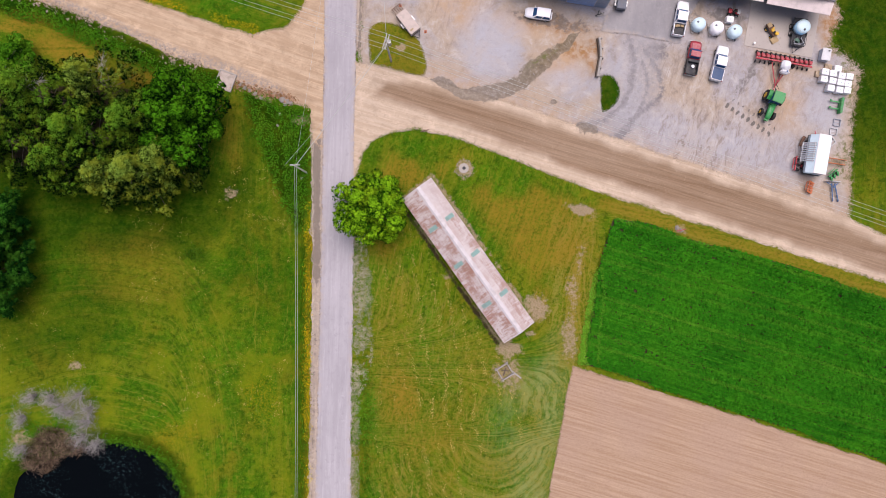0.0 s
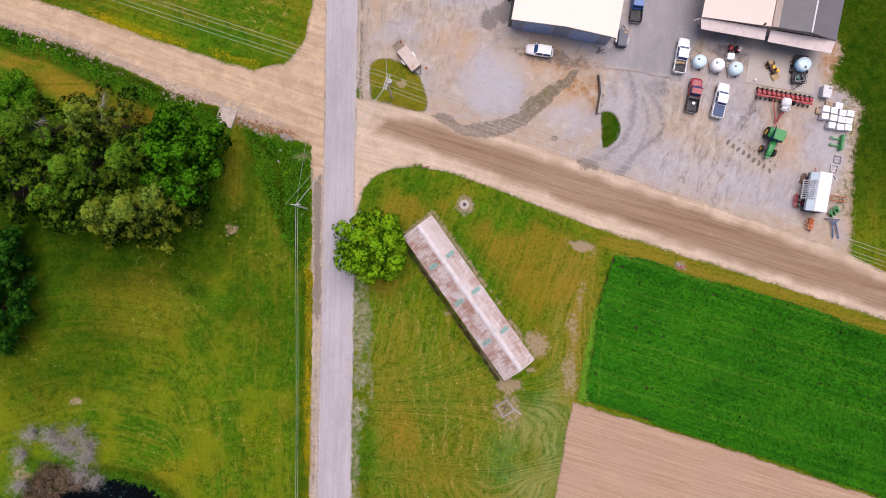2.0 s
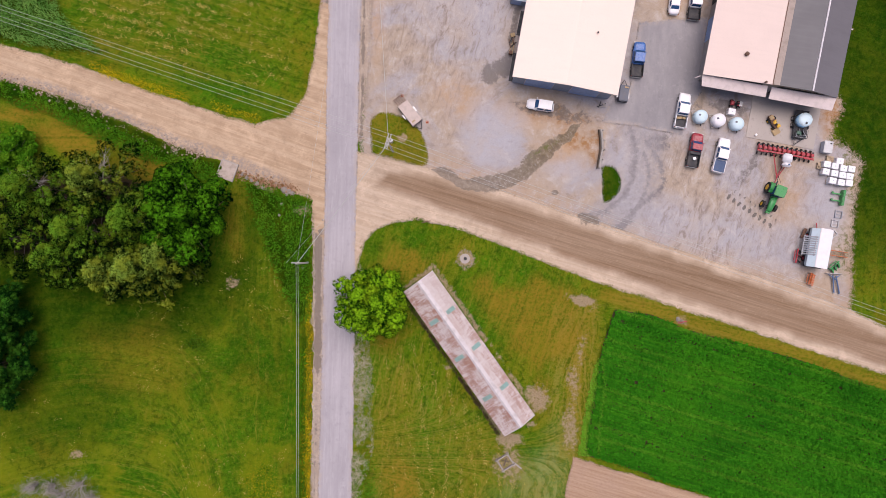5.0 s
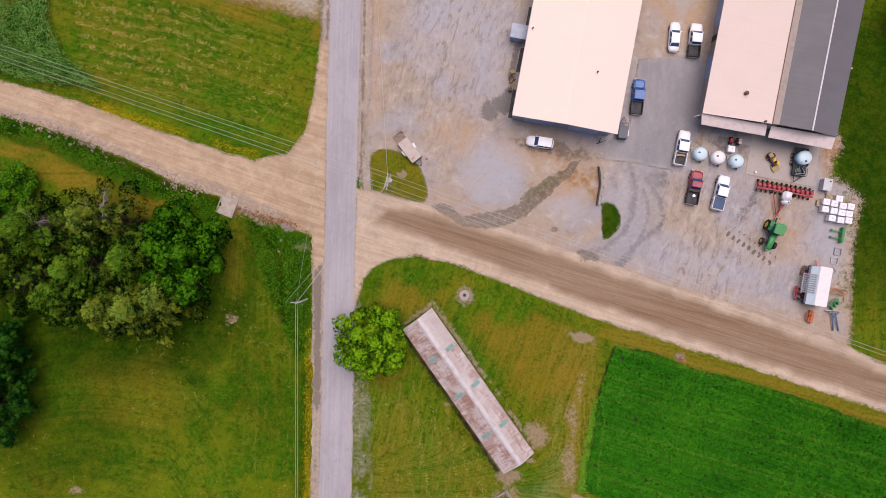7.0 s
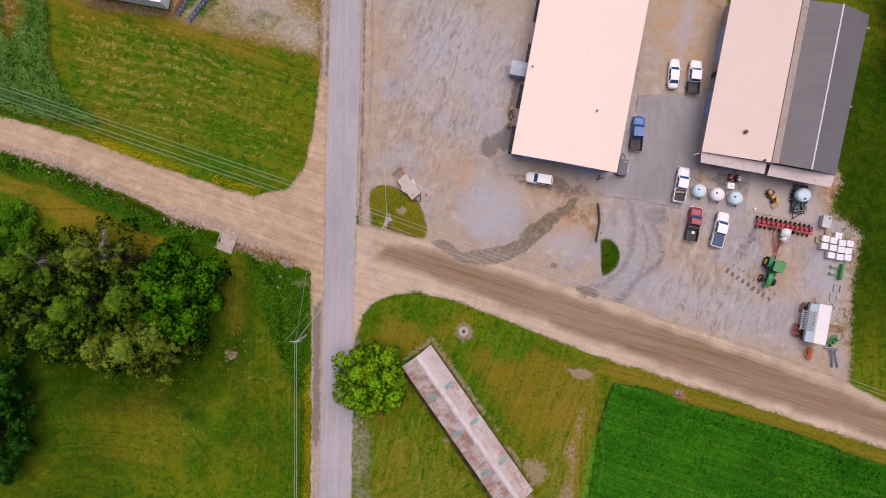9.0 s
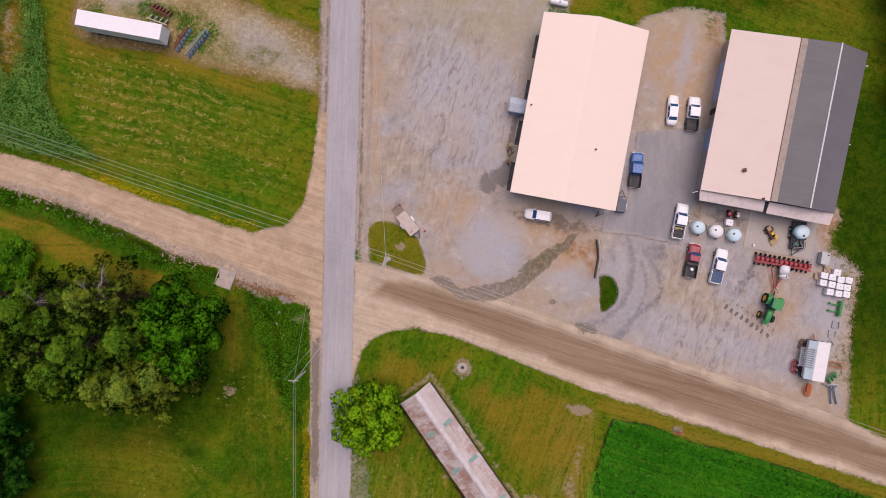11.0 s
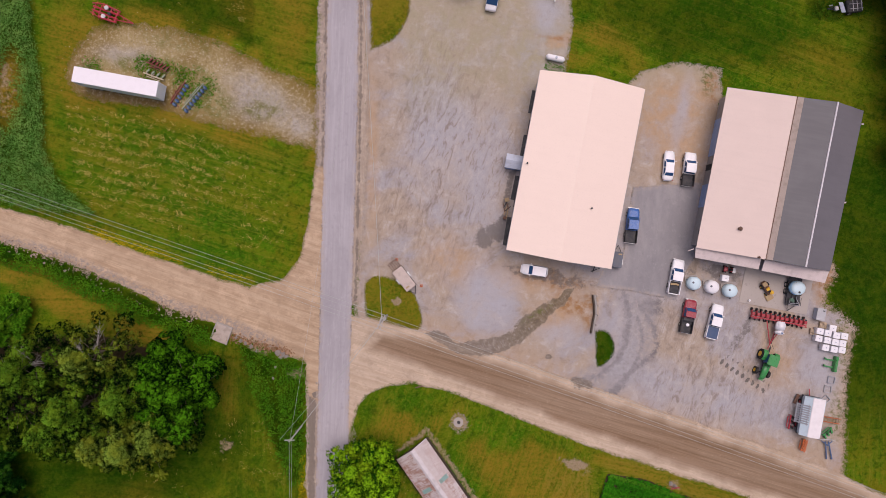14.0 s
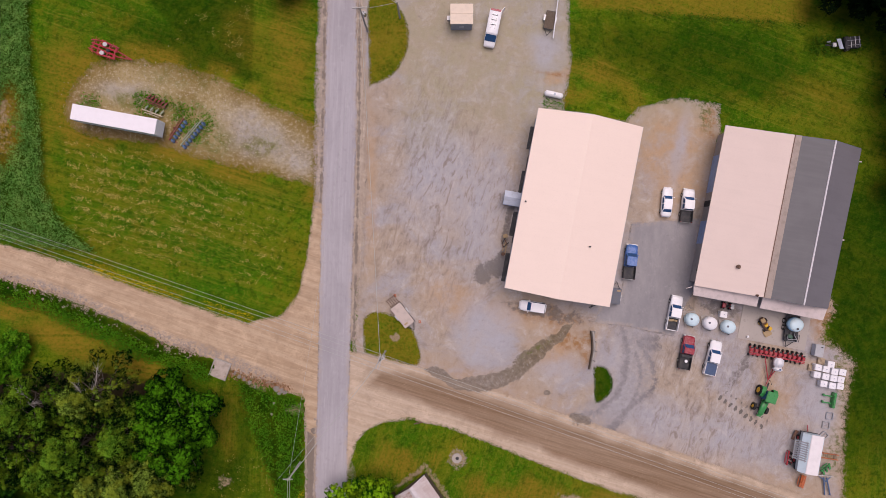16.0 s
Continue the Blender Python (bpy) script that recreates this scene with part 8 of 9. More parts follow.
def quad_bike():
    b = thing("quad_bike", 48.3, 39.0, 80, "red and black quad bike under the canopy", "quad bike")
    piece(b, "frame", lambda bm: box(bm, 0, 0, 0.35, 0.4, 1.4, 0.25, bevel=0.05), DARK)
    piece(b, "front_body", lambda bm: loft(bm, [ring(0.3, 0.35, 0.5, 0.85), ring(0.85, 0.42, 0.5, 0.8)]), FARM_RED)
    piece(b, "rear_body", lambda bm: loft(bm, [ring(-0.9, 0.42, 0.5, 0.8), ring(-0.3, 0.35, 0.5, 0.82)]), FARM_RED)
    piece(b, "seat", lambda bm: box(bm, 0, -0.25, 0.8, 0.32, 0.7, 0.12, bevel=0.05), BLACK)
    piece(b, "handlebar", lambda bm: rod(bm, (-0.4, 0.35, 1.02), (0.4, 0.35, 1.02), 0.025), DARK)
    piece(b, "rack", lambda bm: box(bm, 0, -0.75, 0.84, 0.8, 0.5, 0.04), STEEL)
    for x in (-0.45, 0.45):
        for y in (-0.6, 0.6):
            wheel(b, x, y, 0.3, 0.25)


skid_steer(), quad_bike()


# ---- north-west lot ----
def semi_trailer():
    a, c = (-58.35, 70.25), (-44.8, 67.8)
    b = thing("box_trailer", (a[0] + c[0]) / 2, (a[1] + c[1]) / 2, heading(*a, *c), "long white box semi-trailer parked on its legs", "trailer")
    L = math.dist(a, c)
    piece(b, "roof", lambda bm: box(bm, 0, 0, 3.85, 2.5, L, 0.07, bevel=0.02), TRAILER_WHITE, "plain white roof")
    for s in (-1, 1):
        piece(b, "side_wall", lambda bm: (box(bm, s * 1.22, 0, 1.15, 0.05, L - 0.05, 2.7), [box(bm, s * 1.255, -L / 2 + 0.6 + k * 1.2, 1.2, 0.03, 0.06, 2.6) for k in range(11)]), TRAILER_SIDE)
    piece(b, "front_wall", lambda bm: box(bm, 0, L / 2 - 0.02, 1.15, 2.45, 0.06, 2.7), TRAILER_SIDE)
    for s in (-0.61, 0.61):
        piece(b, "rear_door", lambda bm: box(bm, s, -L / 2 + 0.02, 1.15, 1.2, 0.06, 2.65), TRAILER_SIDE)
    piece(b, "chassis", lambda bm: (box(bm, -0.5, 0, 0.95, 0.15, L - 0.4, 0.2), box(bm, 0.5, 0, 0.95, 0.15, L - 0.4, 0.2)), DARK)
    for s in (-1, 1):
        for y in (-L / 2 + 1.6, -L / 2 + 2.9):
            wheel(b, s * 0.98, y, 0.5, 0.5)
        piece(b, "landing_leg", lambda bm: box(bm, s * 0.8, L / 2 - 2.8, 0, 0.14, 0.14, 1.1), DARK)


TRAILER_WHITE, TRAILER_SIDE = paint("trailer_white", (0.90, 0.86, 0.88), 0.5, dirt=0.04), paint("trailer_side", (0.90, 0.93, 0.97), 0.5, dirt=0.05)
semi_trailer()


def folded_tedder():
    b = thing("hay_tedder", -53.9, 80.9, heading(-57.3, 82.1, -50.1, 79.4), "folded red hay tedder with grey wheels", "farm implement", "stored implements")
    piece(b, "drawbar", lambda bm: (rod(bm, (-0.5, 1.0, 0.8), (0, 3.7, 0.5), 0.09), rod(bm, (0.5, 1.0, 0.8), (0, 3.7, 0.5), 0.09), rod(bm, (-0.3, 2, 0.65), (0.3, 2, 0.65), 0.06), rod(bm, (-0.18, 2.8, 0.6), (0.18, 2.8, 0.6), 0.06)), FARM_RED)
    for s in (-1, 1):
        piece(b, "main_beam", lambda bm: rod(bm, (s * 0.3, -3.2, 1.0), (s * 0.35, 1.2, 0.85), 0.17, seg=6), FARM_RED)
        piece(b, "folded_arm", lambda bm: (rod(bm, (s * 0.95, 1.3, 1.0), (s * 1.15, -1.6, 1.25), 0.15, seg=6), rod(bm, (s * 1.15, -1.6, 1.25), (s * 0.7, -3.4, 1.15), 0.09, seg=6), rod(bm, (s * 0.35, 0.9, 0.9), (s * 0.95, 1.3, 1.0), 0.08, seg=6)), FARM_RED)
        for y in (-2.7, -1.5, 0.3):
            r = piece(b, "rotor", lambda bm: rod(bm, (s * 0.95, y, 1.0), (s * 0.95, y, 1.12), 0.2, seg=10), ORANGE)
            piece(r, "tine_arms", lambda bm: [rod(bm, (s * 0.95, y, 1.05), (s * 0.95 + 0.62 * math.cos(k * 1.05 + y), y + 0.62 * math.sin(k * 1.05 + y), 0.85), 0.035, seg=4) for k in range(6)], FARM_RED)
        wheel(b, s * 0.9, -0.7, 0.42, 0.3, STEEL)
        piece(b, "gauge_wheel", lambda bm: (rod(bm, (s * 0.75, -0.9, 1.2), (s * 0.75, -0.9, 1.38), 0.36, seg=16), rod(bm, (s * 0.75, -0.9, 1.38), (s * 0.75, -0.9, 1.44), 0.15, seg=10)), TIN, "pale grey spare wheel")
    for y in (-2.9, -1.9, -0.2, 0.9):
        piece(b, "cross_beam", lambda bm: rod(bm, (-0.95, y, 0.95), (0.95, y, 0.95), 0.11, seg=6), FARM_RED)
    piece(b, "gearbox", lambda bm: box(bm, 0, -0.2, 0.85, 0.5, 0.6, 0.4, bevel=0.08), DARK)


OLD_RED, SAGE, CREAM = paint("old_red_enamel", (0.22, 0.05, 0.04), 0.7, dirt=0.5), paint("sage_enamel", (0.30, 0.34, 0.24), 0.6, dirt=0.4), paint("cream_enamel", (0.55, 0.47, 0.33), 0.6, dirt=0.4)
folded_tedder()
side_delivery(-46.5, 72.4, heading(-48.3, 73.1, -44.8, 71.4) - 90, (OLD_RED, OLD_RED), "rusty red spring tine harrow among weeds", "tine_harrow", 6, 3.7)
side_delivery(-47.0, 70.8, heading(-48.8, 71.5, -45.3, 70.2) - 90, (CREAM, SAGE), "old four-row planter with sage green hoppers", "old_planter", 4, 3.6)
side_delivery(-43.0, 68.1, heading(-41.7, 70.1, -44.3, 66.2) - 90, (OLD_RED, BLUE_PAINT), "rusty-beamed plough with blue mouldboards", "plough", 6, 4.4)
side_delivery(-40.5, 67.5, heading(-38.6, 69.7, -42.3, 65.2) - 90, (SAGE, BLUE_PAINT), "long plough with a pale beam and blue mouldboards", "plough", 8, 5.6)


# ---- north yard ----
CABIN_ROOF = paint("tan_sheet_roof", (0.80, 0.66, 0.52), 0.6, dirt=0.12)


def cabin():
    b = thing("site_cabin", 4.2, 86.35, 0, "small cabin with a pale tan flat roof", "cabin")
    piece(b, "roof", lambda bm: box(bm, 0, 0, 2.9, 3.7, 3.3, 0.12, bevel=0.03), CABIN_ROOF, "pale tan roof")
    piece(b, "roof_ridge", lambda bm: box(bm, 0, 0.1, 3.02, 3.7, 0.1, 0.04), CABIN_ROOF)
    for s in (-1, 1):
        piece(b, "wall", lambda bm: box(bm, s * 1.7, 0, 0.1, 0.1, 3.1, 2.8), SIDING)
        piece(b, "wall", lambda bm: box(bm, 0, s * 1.5, 0.1, 3.3, 0.1, 2.8), SIDING)
    piece(b, "window", lambda bm: box(bm, 0, -1.57, 1.2, 0.8, 0.06, 0.8), PALE_STEEL)
    piece(b, "base", lambda bm: box(bm, 0, 0, 0, 3.2, 2.9, 0.12), DARK)
    piece(b, "air_conditioner", lambda bm: box(bm, -2.05, -0.1, 1.0, 0.6, 0.7, 0.6, bevel=0.03), STEEL)


def mast():
    b = thing("barrier_pole", 19.75, 86.3, heading(20.15, 89.5, 19.35, 83.2), "long white barrier pole on low posts", "barrier")
    piece(b, "pole", lambda bm: rod(bm, (0, -4.0, 1.0), (0, 3.2, 1.0), 0.1, seg=10), POLY_WHITE)
    for y in (-3.6, 2.8):
        piece(b, "post", lambda bm: rod(bm, (0, y, 0), (0, y, 1.0), 0.07), STEEL)


cabin(), mast()


def junk_mower():
    b = thing("disc_mower", 67.2, 82.4, heading(70.5, 83.2, 64.0, 82.6), "dark mower conditioner parked on grass", "farm implement")
    piece(b, "housing", lambda bm: box(bm, 0, -1.6, 0.35, 1.9, 2.6, 0.75, bevel=0.1), DARK)
    piece(b, "hood_plate", lambda bm: solid(bm, [(-1.0, 0.1, 1.25), (0.7, 0.5, 1.3), (0.8, 1.0, 1.05), (-0.9, 0.6, 1.0)], 0.05), PALE_STEEL, "pale lilac steel plate")
    for y in (-2.6, -1.9, -1.2):
        piece(b, "rail", lambda bm: rod(bm, (-0.9, y, 1.2), (0.9, y, 1.2), 0.05), STEEL)
    for x in (-0.5, 0.3):
        piece(b, "bar", lambda bm: rod(bm, (x, -2.8, 1.2), (x, -0.6, 1.22), 0.05), STEEL)
    piece(b, "drawbar", lambda bm: (rod(bm, (-0.4, 0.4, 0.7), (0.1, 2.6, 0.5), 0.09), rod(bm, (0.5, 0.4, 0.7), (0.1, 2.6, 0.5), 0.07)), DARK)
    piece(b, "gearbox", lambda bm: (box(bm, -0.1, 1.3, 0.5, 0.7, 0.6, 0.5, bevel=0.1), rod(bm, (0.5, 1.9, 0.8), (0.5, 2.4, 0.7), 0.12)), STEEL)
    for s in (-1.0, 1.0):
        wheel(b, s, -0.9, 0.42, 0.28)


junk_mower()


# ---- small works ----
def stone_ring():
    b = thing("fire_ring", 3.6, 13.5, 0, "round concrete cover set in a ring of stones", "fire ring")
    piece(b, "slab", lambda bm: rod(bm, (0, 0, -0.1), (0, 0, 0.14), 0.85, 0.8, 18), CONCRETE, "pale concrete disc")
    piece(b, "hatch", lambda bm: rod(bm, (0.05, 0.02, 0.14), (0.05, 0.02, 0.32), 0.3, 0.24, 10), DARK)
    rng = np.random.default_rng(5)
    for k in range(20):
        a = 2 * math.pi * k / 20
        r = rng.uniform(1.0, 1.6)
        piece(b, "stone", lambda bm: box(bm, math.cos(a) * r, math.sin(a) * r, -0.12, rng.uniform(0.14, 0.26), rng.uniform(0.12, 0.22), rng.uniform(0.15, 0.22), rng.uniform(0, 90), bevel=0.04), STONE)


def log_crate():
    b = thing("timber_pen", 10.2, -20.2, 32, "open square pen of weathered grey timbers", "timber frame")
    for k, (x, y, t) in enumerate(((0, 1.0, 0), (0, -1.0, 0), (1.0, 0, 90), (-1.0, 0, 90))):
        for z in (0.0, 0.22, 0.44):
            piece(b, "timber", lambda bm: box(bm, x, y, -0.05 + z, 2.5, 0.18, 0.2, t), GREYWOOD)
    for x in (-0.95, 0.95):
        for y in (-0.95, 0.95):
            piece(b, "post", lambda bm: box(bm, x, y, -0.1, 0.2, 0.2, 1.1), GREYWOOD)
    piece(b, "loose_log", lambda bm: (rod(bm, (-0.6, -0.5, 0.1), (0.5, 0.4, 0.2), 0.1), rod(bm, (-0.4, 0.5, 0.1), (0.6, -0.3, 0.15), 0.09)), BARK)
    piece(b, "plank", lambda bm: box(bm, 1.3, -1.4, 0.0, 0.25, 2.2, 0.06, 20), GREYWOOD)


STONE = make_bark("field_stone", (0.20, 0.175, 0.15), (0.36, 0.32, 0.28))
stone_ring(), log_crate()


def bridge_slab():
    b = thing("culvert_slab", -35.8, 28.2, -21, "pale concrete slab over a culvert with rusty edge bars", "culvert")
    piece(b, "slab", lambda bm: box(bm, 0, 0, -0.2, 2.8, 3.0, 0.35, bevel=0.05), PALE_SLAB)
    for s in (-1, 1):
        piece(b, "edge_beam", lambda bm: box(bm, s * 1.4, 0, -0.1, 0.15, 3.0, 0.4), GREYWOOD)
    piece(b, "end_beam", lambda bm: box(bm, 0, 1.5, -0.1, 2.8, 0.2, 0.36), GREYWOOD)


PALE_SLAB = paint("pale_slab", (0.48, 0.40, 0.34), 0.9, dirt=0.5)
bridge_slab()


def rubble(name, line, count, spread, size, material, seed, label):
    """Loose angular stones along a line, too many to count."""
    rng = np.random.default_rng(seed)
    a = np.array(curve_through(line, 12))
    k = rng.integers(0, len(a) - 1, count)
    p = a[k] + (a[k + 1] - a[k]) * rng.random((count, 1)) + rng.normal(0, spread, (count, 2))
    cube = np.array([(i, j, l) for l in (-1, 1) for j in (-1, 1) for i in (-1, 1)], float)
    s = size * rng.lognormal(0, 0.45, (count, 1, 1))
    v = (cube[None] * rng.uniform(0.5, 1.1, (count, 1, 3)) + rng.normal(0, 0.22, (count, 8, 3))) * s
    t = rng.uniform(0, 6.28, (count, 1))
    x, y = v[:, :, 0] * np.cos(t) - v[:, :, 1] * np.sin(t), v[:, :, 0] * np.sin(t) + v[:, :, 1] * np.cos(t)
    co = np.stack([x + p[:, :1], y + p[:, 1:], v[:, :, 2] + 0.02], -1).reshape(-1, 3)
    box_faces = np.array([(0, 2, 3, 1), (4, 5, 7, 6), (0, 1, 5, 4), (2, 6, 7, 3), (0, 4, 6, 2), (1, 3, 7, 5)])
    quads = (box_faces[None] + 8 * np.arange(count)[:, None, None]).reshape(-1, 4)
    ob = new(name, sheet_mesh(name, co, quads, None, False))
    ob.data.materials.append(material)
    tagged(ob, label, "stones", kind="stuff")


def make_rubble(name, a, b):
    n = Nodes(name, 0.95, spec=0.1)
    c = n.mix(n.island(), a, b)
    n.colour(n.mix(n.span(n.noise(3, 4), 0.45, 0.7, 0, 0.6), c, tuple(x * 0.55 for x in a))).bump(n.noise(14, 4), 0.02, 0.5)
    return n.mat


PALE_RUBBLE = make_rubble("pale_rubble", (0.34, 0.27, 0.18), (0.58, 0.50, 0.40))
RUBBLE, RED_RUBBLE = make_rubble("brown_rubble", (0.20, 0.14, 0.10), (0.50, 0.40, 0.33)), make_rubble("rusty_rubble", (0.22, 0.11, 0.045), (0.44, 0.27, 0.17))
rubble("bank_stones", [(-76, 43.9), (-64, 40.4), (-55, 36.5), (-46, 32.2), (-40.5, 30.6)], 4200, 0.5, 0.055, RUBBLE, 7, "brown and grey rubble along the dirt road's bank")
rubble("bank_clods", [(-34.2, 27.7), (-31, 26.6), (-27, 25.6), (-24.6, 25.0)], 900, 0.42, 0.06, RED_RUBBLE, 8, "rusty brown eroded clods above the ditch")
rubble("lot_stones", [(-60, 72), (-50, 76), (-40, 74), (-30, 68), (-23, 64)], 1300, 1.9, 0.03, PALE_RUBBLE, 9, "scattered small stones on the gravel lot")


def rock(x, y, s, seed):
    rng = np.random.default_rng(seed)
    bm = bmesh.new()
    bmesh.ops.create_icosphere(bm, subdivisions=2, radius=s)
    for v in bm.verts:
        v.co *= 1 + 0.75 * (noise.noise(v.co * 2.2 / s + Vector((seed, 0, 0))))
        v.co.z = v.co.z * 0.6
    me = finish(bm, "rock", STONE)
    ob = new("rock", me)
    ob.matrix_basis = pose(x, y, s * 0.25, 0, 0, rng.uniform(0, 360))
    tagged(ob, "rough grey stone beside the ditch", "rock", "ditch stones")


for k, (x, y, s) in enumerate(((-26.4, 25.0, 0.5), (-25.6, 24.7, 0.4), (-25.0, 24.4, 0.35), (-26.0, 24.2, 0.3), (-32.6, 27.0, 0.35), (-31.8, 26.6, 0.3), (-30.9, 26.0, 0.35), (-29.9, 25.3, 0.28), (-33.4, 27.6, 0.3), (-26.8, 22.6, 0.3), (-27.2, 20.8, 0.25), (38.9, 3.4, 0.35), (39.6, 3.0, 0.3), (-23.3, 12.0, 0.25))):
    rock(x, y, s, k)


def low_fence():
    b = thing("timber_barrier", 26.0, 31.6, 0, "low weathered log barrier between gravel levels", "barrier")
    for k, (x0, y0, x1, y1) in enumerate(((0.05, 3.2, 0.25, 1.6), (0.25, 1.6, 0.3, 0.0), (0.3, 0.0, 0.0, -1.6), (0.0, -1.6, -0.25, -3.2))):
        for z, o in ((0.15, 0.0), (0.5, 0.03), (0.82, -0.02)):
            piece(b, "log", lambda bm: rod(bm, (x0 + o, y0 - 0.03, z), (x1 + o, y1 + 0.03, z), 0.21 - 0.01 * k, 0.17 + 0.01 * k, 9), GREYWOOD)
        # dark plank stands in for the shade along the logs' west side
        piece(b, "plank", lambda bm: wall_panel(bm, (x0 - 0.34, y0), (x1 - 0.34, y1), -0.05, 0.75, 0.65, 0.07), BARK, "dark plank added for the west side's shade")
        piece(b, "stake", lambda bm: rod(bm, (x0 + 0.3, y0 - 0.2, -0.1), (x0 + 0.3, y0 - 0.2, 1.15), 0.11, 0.09), GREYWOOD)


def cone(x, y):
    b = thing("traffic_cone", x, y, 0, "orange traffic cone with a white band", "cone", "traffic cones", 0.02)
    piece(b, "base", lambda bm: box(bm, 0, 0, 0, 0.42, 0.42, 0.05), ORANGE)
    piece(b, "body", lambda bm: rod(bm, (0, 0, 0.05), (0, 0, 0.7), 0.16, 0.03, 14), ORANGE)
    piece(b, "band", lambda bm: rod(bm, (0, 0, 0.34), (0, 0, 0.48), 0.105, 0.08, 14), POLY_WHITE)


def sign_post(x, y, mat, label):
    b = thing("marker_post", x, y, 12, label, "post")
    piece(b, "post", lambda bm: (rod(bm, (-0.4, 0, -0.1), (0, 0, 1.1), 0.05), rod(bm, (0.4, 0, -0.1), (0, 0, 1.1), 0.05)), mat)
    piece(b, "crossbar", lambda bm: box(bm, 0, 0, 0.9, 1.5, 0.14, 0.1), mat)


def scrap_pile():
    b = thing("scrap_pile", 26.3, 38.9, 0, "small pile of dark scrap metal and boards", "scrap")
    for k, (x, y, a, l) in enumerate(((0, 0, 20, 1.6), (0.3, 0.2, -40, 1.3), (-0.3, 0.1, 70, 1.1), (0.2, -0.3, 5, 1.4))):
        piece(b, "bar", lambda bm: box(bm, x, y, 0.02 + 0.09 * k, l, 0.14, 0.09, a), (DARK, GREYWOOD)[k % 2])
    c = thing("scrap_pile", 11.4, 48.8, 0, "rusty scrap and pipes against the shop wall", "scrap")
    for k, (x, y, a, l) in enumerate(((0, 0, 70, 1.8), (0.3, 0.2, 40, 1.3), (-0.3, 0.4, 100, 1.4), (0.2, -0.7, 80, 1.6), (-0.1, 0.9, 60, 1.2), (0.3, 0.6, 110, 1.0))):
        piece(c, "bar", lambda bm: box(bm, x, y, 0.02 + 0.09 * k, l, 0.16, 0.09, a), (CARGO, DARK, RUST)[k % 3])
    piece(c, "drum", lambda bm: rod(bm, (-0.2, -1.3, 0), (-0.2, -1.3, 0.85), 0.29, seg=14), RUST, "rusty oil drum")
    piece(c, "crate", lambda bm: box(bm, 0.2, 1.7, 0, 0.7, 0.6, 0.5, 15, bevel=0.02), CARGO, "open tan crate")


def dark_plate(x0, y0, x1, y1):
    """A dark plate laid before one of the shop's west doors."""
    b = thing("dark_plate", (x0 + x1) / 2, (y0 + y1) / 2, heading(x0, y0, x1, y1), "dark low plate along the shop's west doors", "ramp", "door ramps", 0.02)
    n = math.dist((x0, y0), (x1, y1))
    piece(b, "plate", lambda bm: solid(bm, [(0.0, -n / 2, 0.02), (1.5, -n / 2, 0.2), (1.5, n / 2, 0.2), (0.0, n / 2, 0.02)], 0.04), DARK)
    for k in range(4):
        piece(b, "cleat", lambda bm: box(bm, 0.75, n * (k - 1.5) / 4, 0.1, 1.3, 0.06, 0.05), DARK)


for ends in ((15.1, 65.0, 15.8, 68.8), (13.7, 57.6, 14.4, 61.4), (12.2, 50.6, 13.0, 54.6), (10.9, 43.0, 11.7, 47.7)):
    dark_plate(*ends)
low_fence(), cone(-6.75, 40.55), cone(-2.6, 36.2), scrap_pile()
sign_post(-2.8, 19.6, RUST, "rusty orange marker post on the lawn"), sign_post(39.3, 3.0, FARM_RED, "red marker frame beside the lane")


# ---- power line ----
def utility_pole(x, y, h, arms, label, turn=0.0, extra=""):
    b = thing("utility_pole", x, y, turn, label, "utility pole", "utility poles")
    piece(b, "pole", lambda bm: rod(bm, (0, 0, -0.15), (0, 0, h), 0.17, 0.11, 10), POLEWOOD)
    for z, half, off in arms:
        a = piece(b, "crossarm", lambda bm: box(bm, 0, off, z, 2 * half, 0.13, 0.13), POLEWOOD)
        for s in (-0.92, -0.4, 0.4, 0.92):
            piece(a, "insulator", lambda bm: (rod(bm, (s * half, off, z + 0.12), (s * half, off, z + 0.3), 0.06, 0.04), rod(bm, (s * half, off, z + 0.16), (s * half, off, z + 0.2), 0.09)), STEEL)
        for s in (-1, 1):
            piece(b, "brace", lambda bm: rod(bm, (0, 0.7 * off, z - 0.6), (s * half * 0.6, off, z), 0.03), STEEL)
    if extra == "transformer":
        t = piece(b, "transformer", lambda bm: (rod(bm, (0.45, -0.25, h - 2.4), (0.45, -0.25, h - 1.3), 0.3, seg=14), rod(bm, (0.45, -0.25, h - 1.3), (0.45, -0.25, h - 1.2), 0.22)), STEEL, "grey transformer can")
        piece(t, "bushing", lambda bm: rod(bm, (0.45, -0.25, h - 1.2), (0.45, -0.25, h - 0.95), 0.05), DARK)
    if extra == "lamp":
        piece(b, "lamp_arm", lambda bm: (rod(bm, (0, 0, h - 0.5), (-1.2, 0.6, h - 0.2), 0.04), box(bm, -1.3, 0.65, h - 0.3, 0.5, 0.25, 0.15, bevel=0.04)), STEEL)


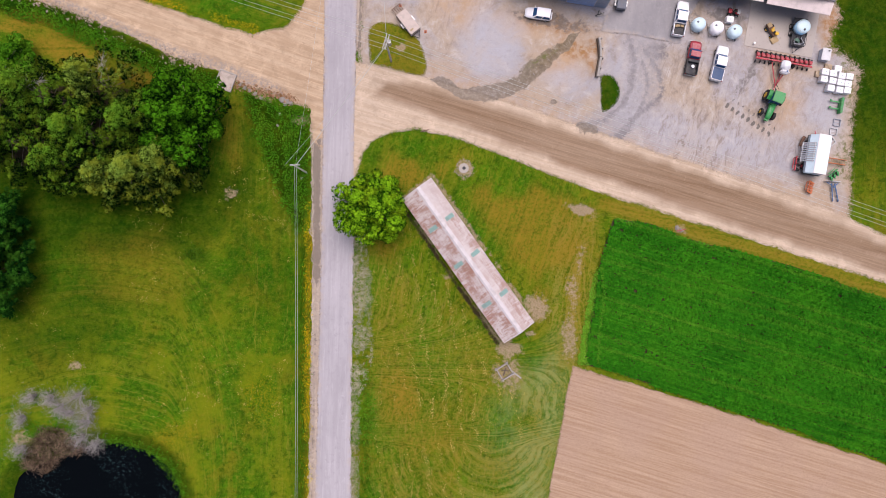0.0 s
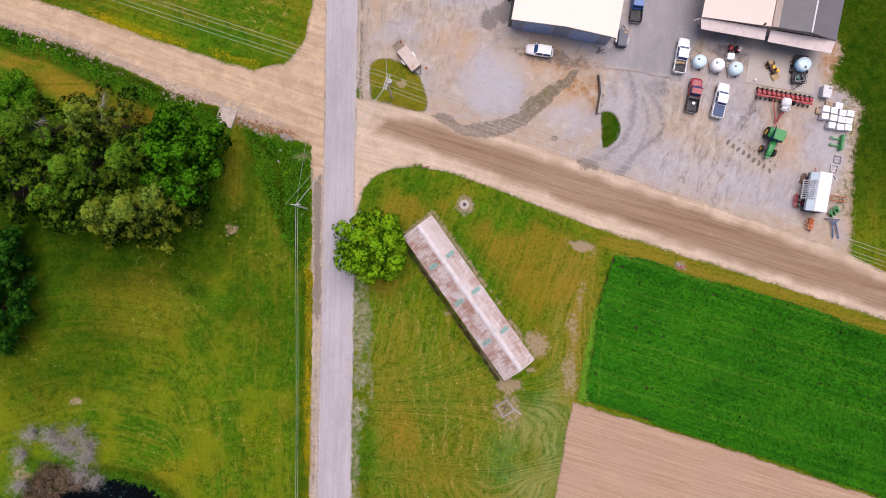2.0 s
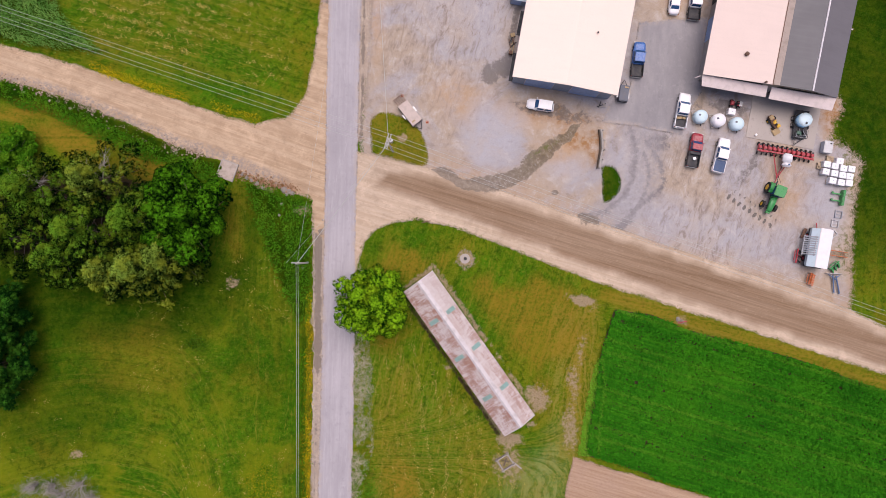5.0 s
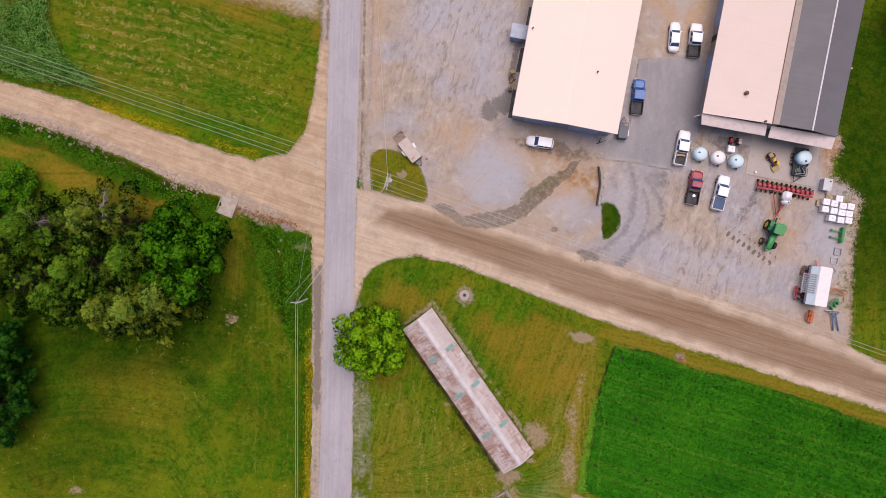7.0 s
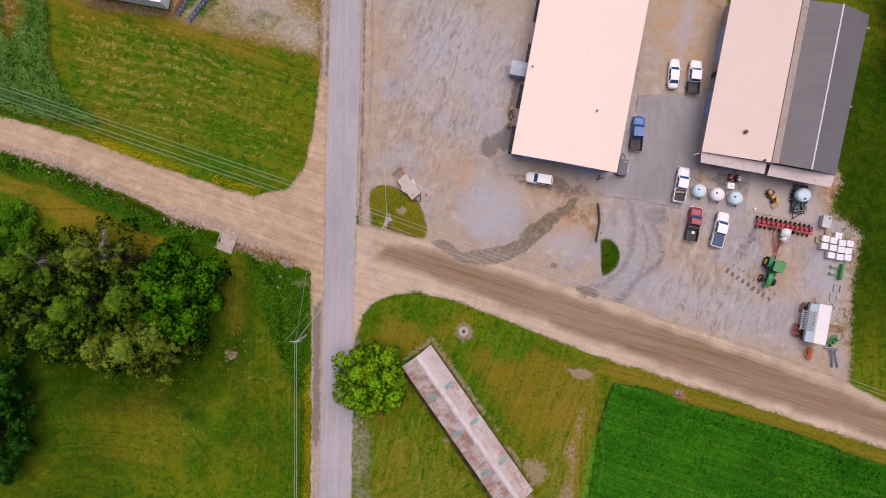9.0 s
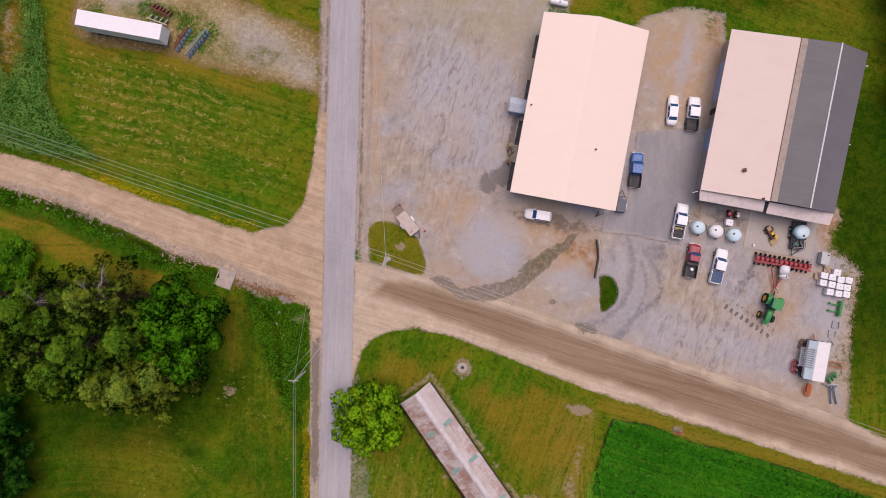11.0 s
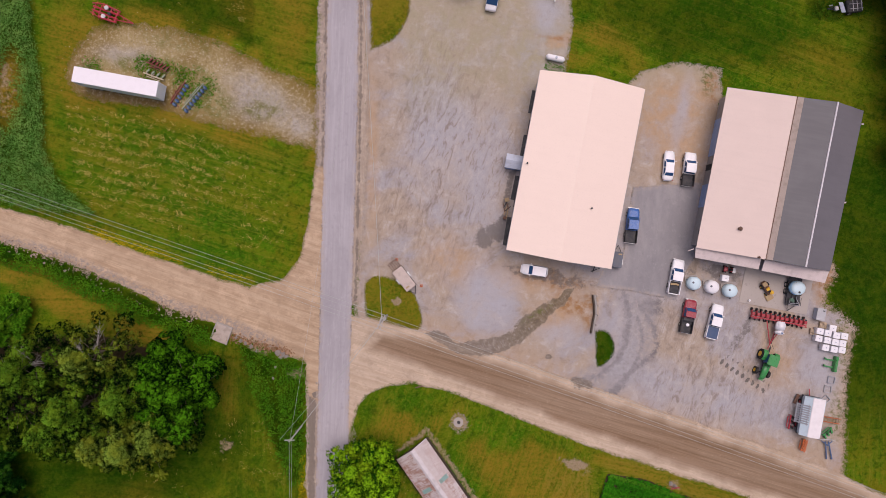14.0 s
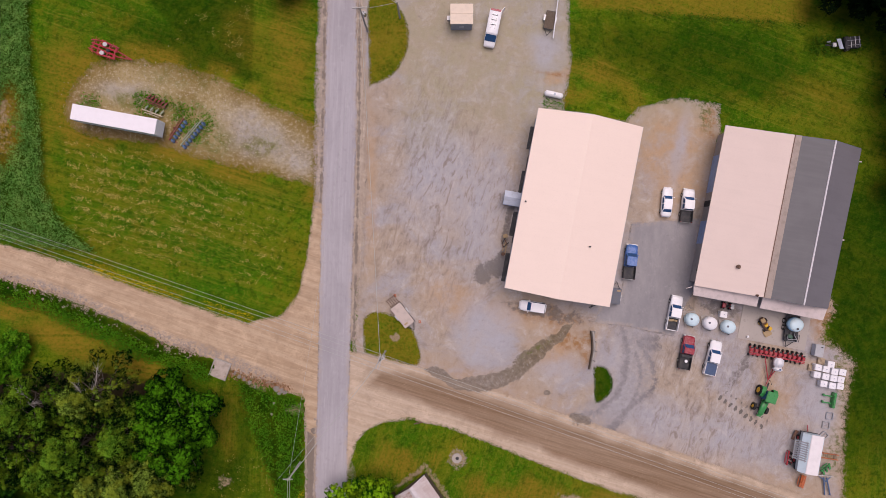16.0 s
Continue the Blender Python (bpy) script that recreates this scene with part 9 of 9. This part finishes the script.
def wire(a, b, sag, r=0.022):
    """One hanging cable between two places."""
    bm = bmesh.new()
    a, b = Vector(a), Vector(b)
    side = Vector((b.y - a.y, a.x - b.x, 0)).normalized() * r
    up = Vector((0, 0, r))
    rings = []
    for k in range(15):
        p = a.lerp(b, k / 14) - Vector((0, 0, sag * 4 * (k / 14) * (1 - k / 14)))
        rings.append([p + side, p + up, p - side, p - up])
    loft(bm, rings)
    ob = new("power_cable", finish(bm, "power_cable", CABLE))
    tagged(ob, "pale grey overhead power cable between poles", "cable", "power cables")


CABLE = paint("weathered_cable", (0.46, 0.47, 0.44), 0.5, 0.0, 0.05)
utility_pole(-22.4, 12.9, 8.2, ((7.9, 0.75, 0.14),), "wooden utility pole with one crossarm by the road")
utility_pole(-8.3, 31.3, 9.6, ((9.2, 1.2, -0.2), (9.2, 1.2, 0.2), (8.0, 0.7, 0.16)), "wooden utility pole with doubled crossarms on the lawn island", 73, "transformer")
utility_pole(-11.4, 84.6, 9.6, ((9.2, 1.1, 0.14),), "wooden utility pole with a grey transformer", 4, "transformer")
utility_pole(-6.0, 86.8, 6.4, (), "short wooden pole with a yard lamp", 0, "lamp")
for o in (-1.1, -0.5, 0.5, 1.1):
    wire((-8.3 + 0.3 * o, 31.3 + o, 9.4), (-110, 65.6 + o, 9.4), 1.4)
    wire((-8.3 + 0.3 * o, 31.3 + o, 9.4), (110, -10.8 + o, 9.4), 1.6)
for o in (-0.05, 0.25):
    wire((-22.4 + o, 12.9, 8.0), (-22.9 + o, -55, 8.0), 0.9, 0.022)
wire((-8.3, 31.2, 8.2), (-22.3, 13.0, 7.9), 0.35, 0.04)
wire((-8.25, 31.4, 8.8), (-11.4, 84.5, 8.9), 0.7, 0.03)
wire((-11.4, 84.5, 9.2), (-12.4, 140, 9.2), 0.7, 0.03)
wire((-11.4, 84.6, 9.0), (-6.0, 86.8, 6.3), 0.15)
wire((-11.4, 84.5, 8.5), (-22.4, 13.0, 7.7), 0.9, 0.016)
wire((-24.0, 13.0, 7.9), (-8.3, 31.3, 8.2), 0.35, 0.016)
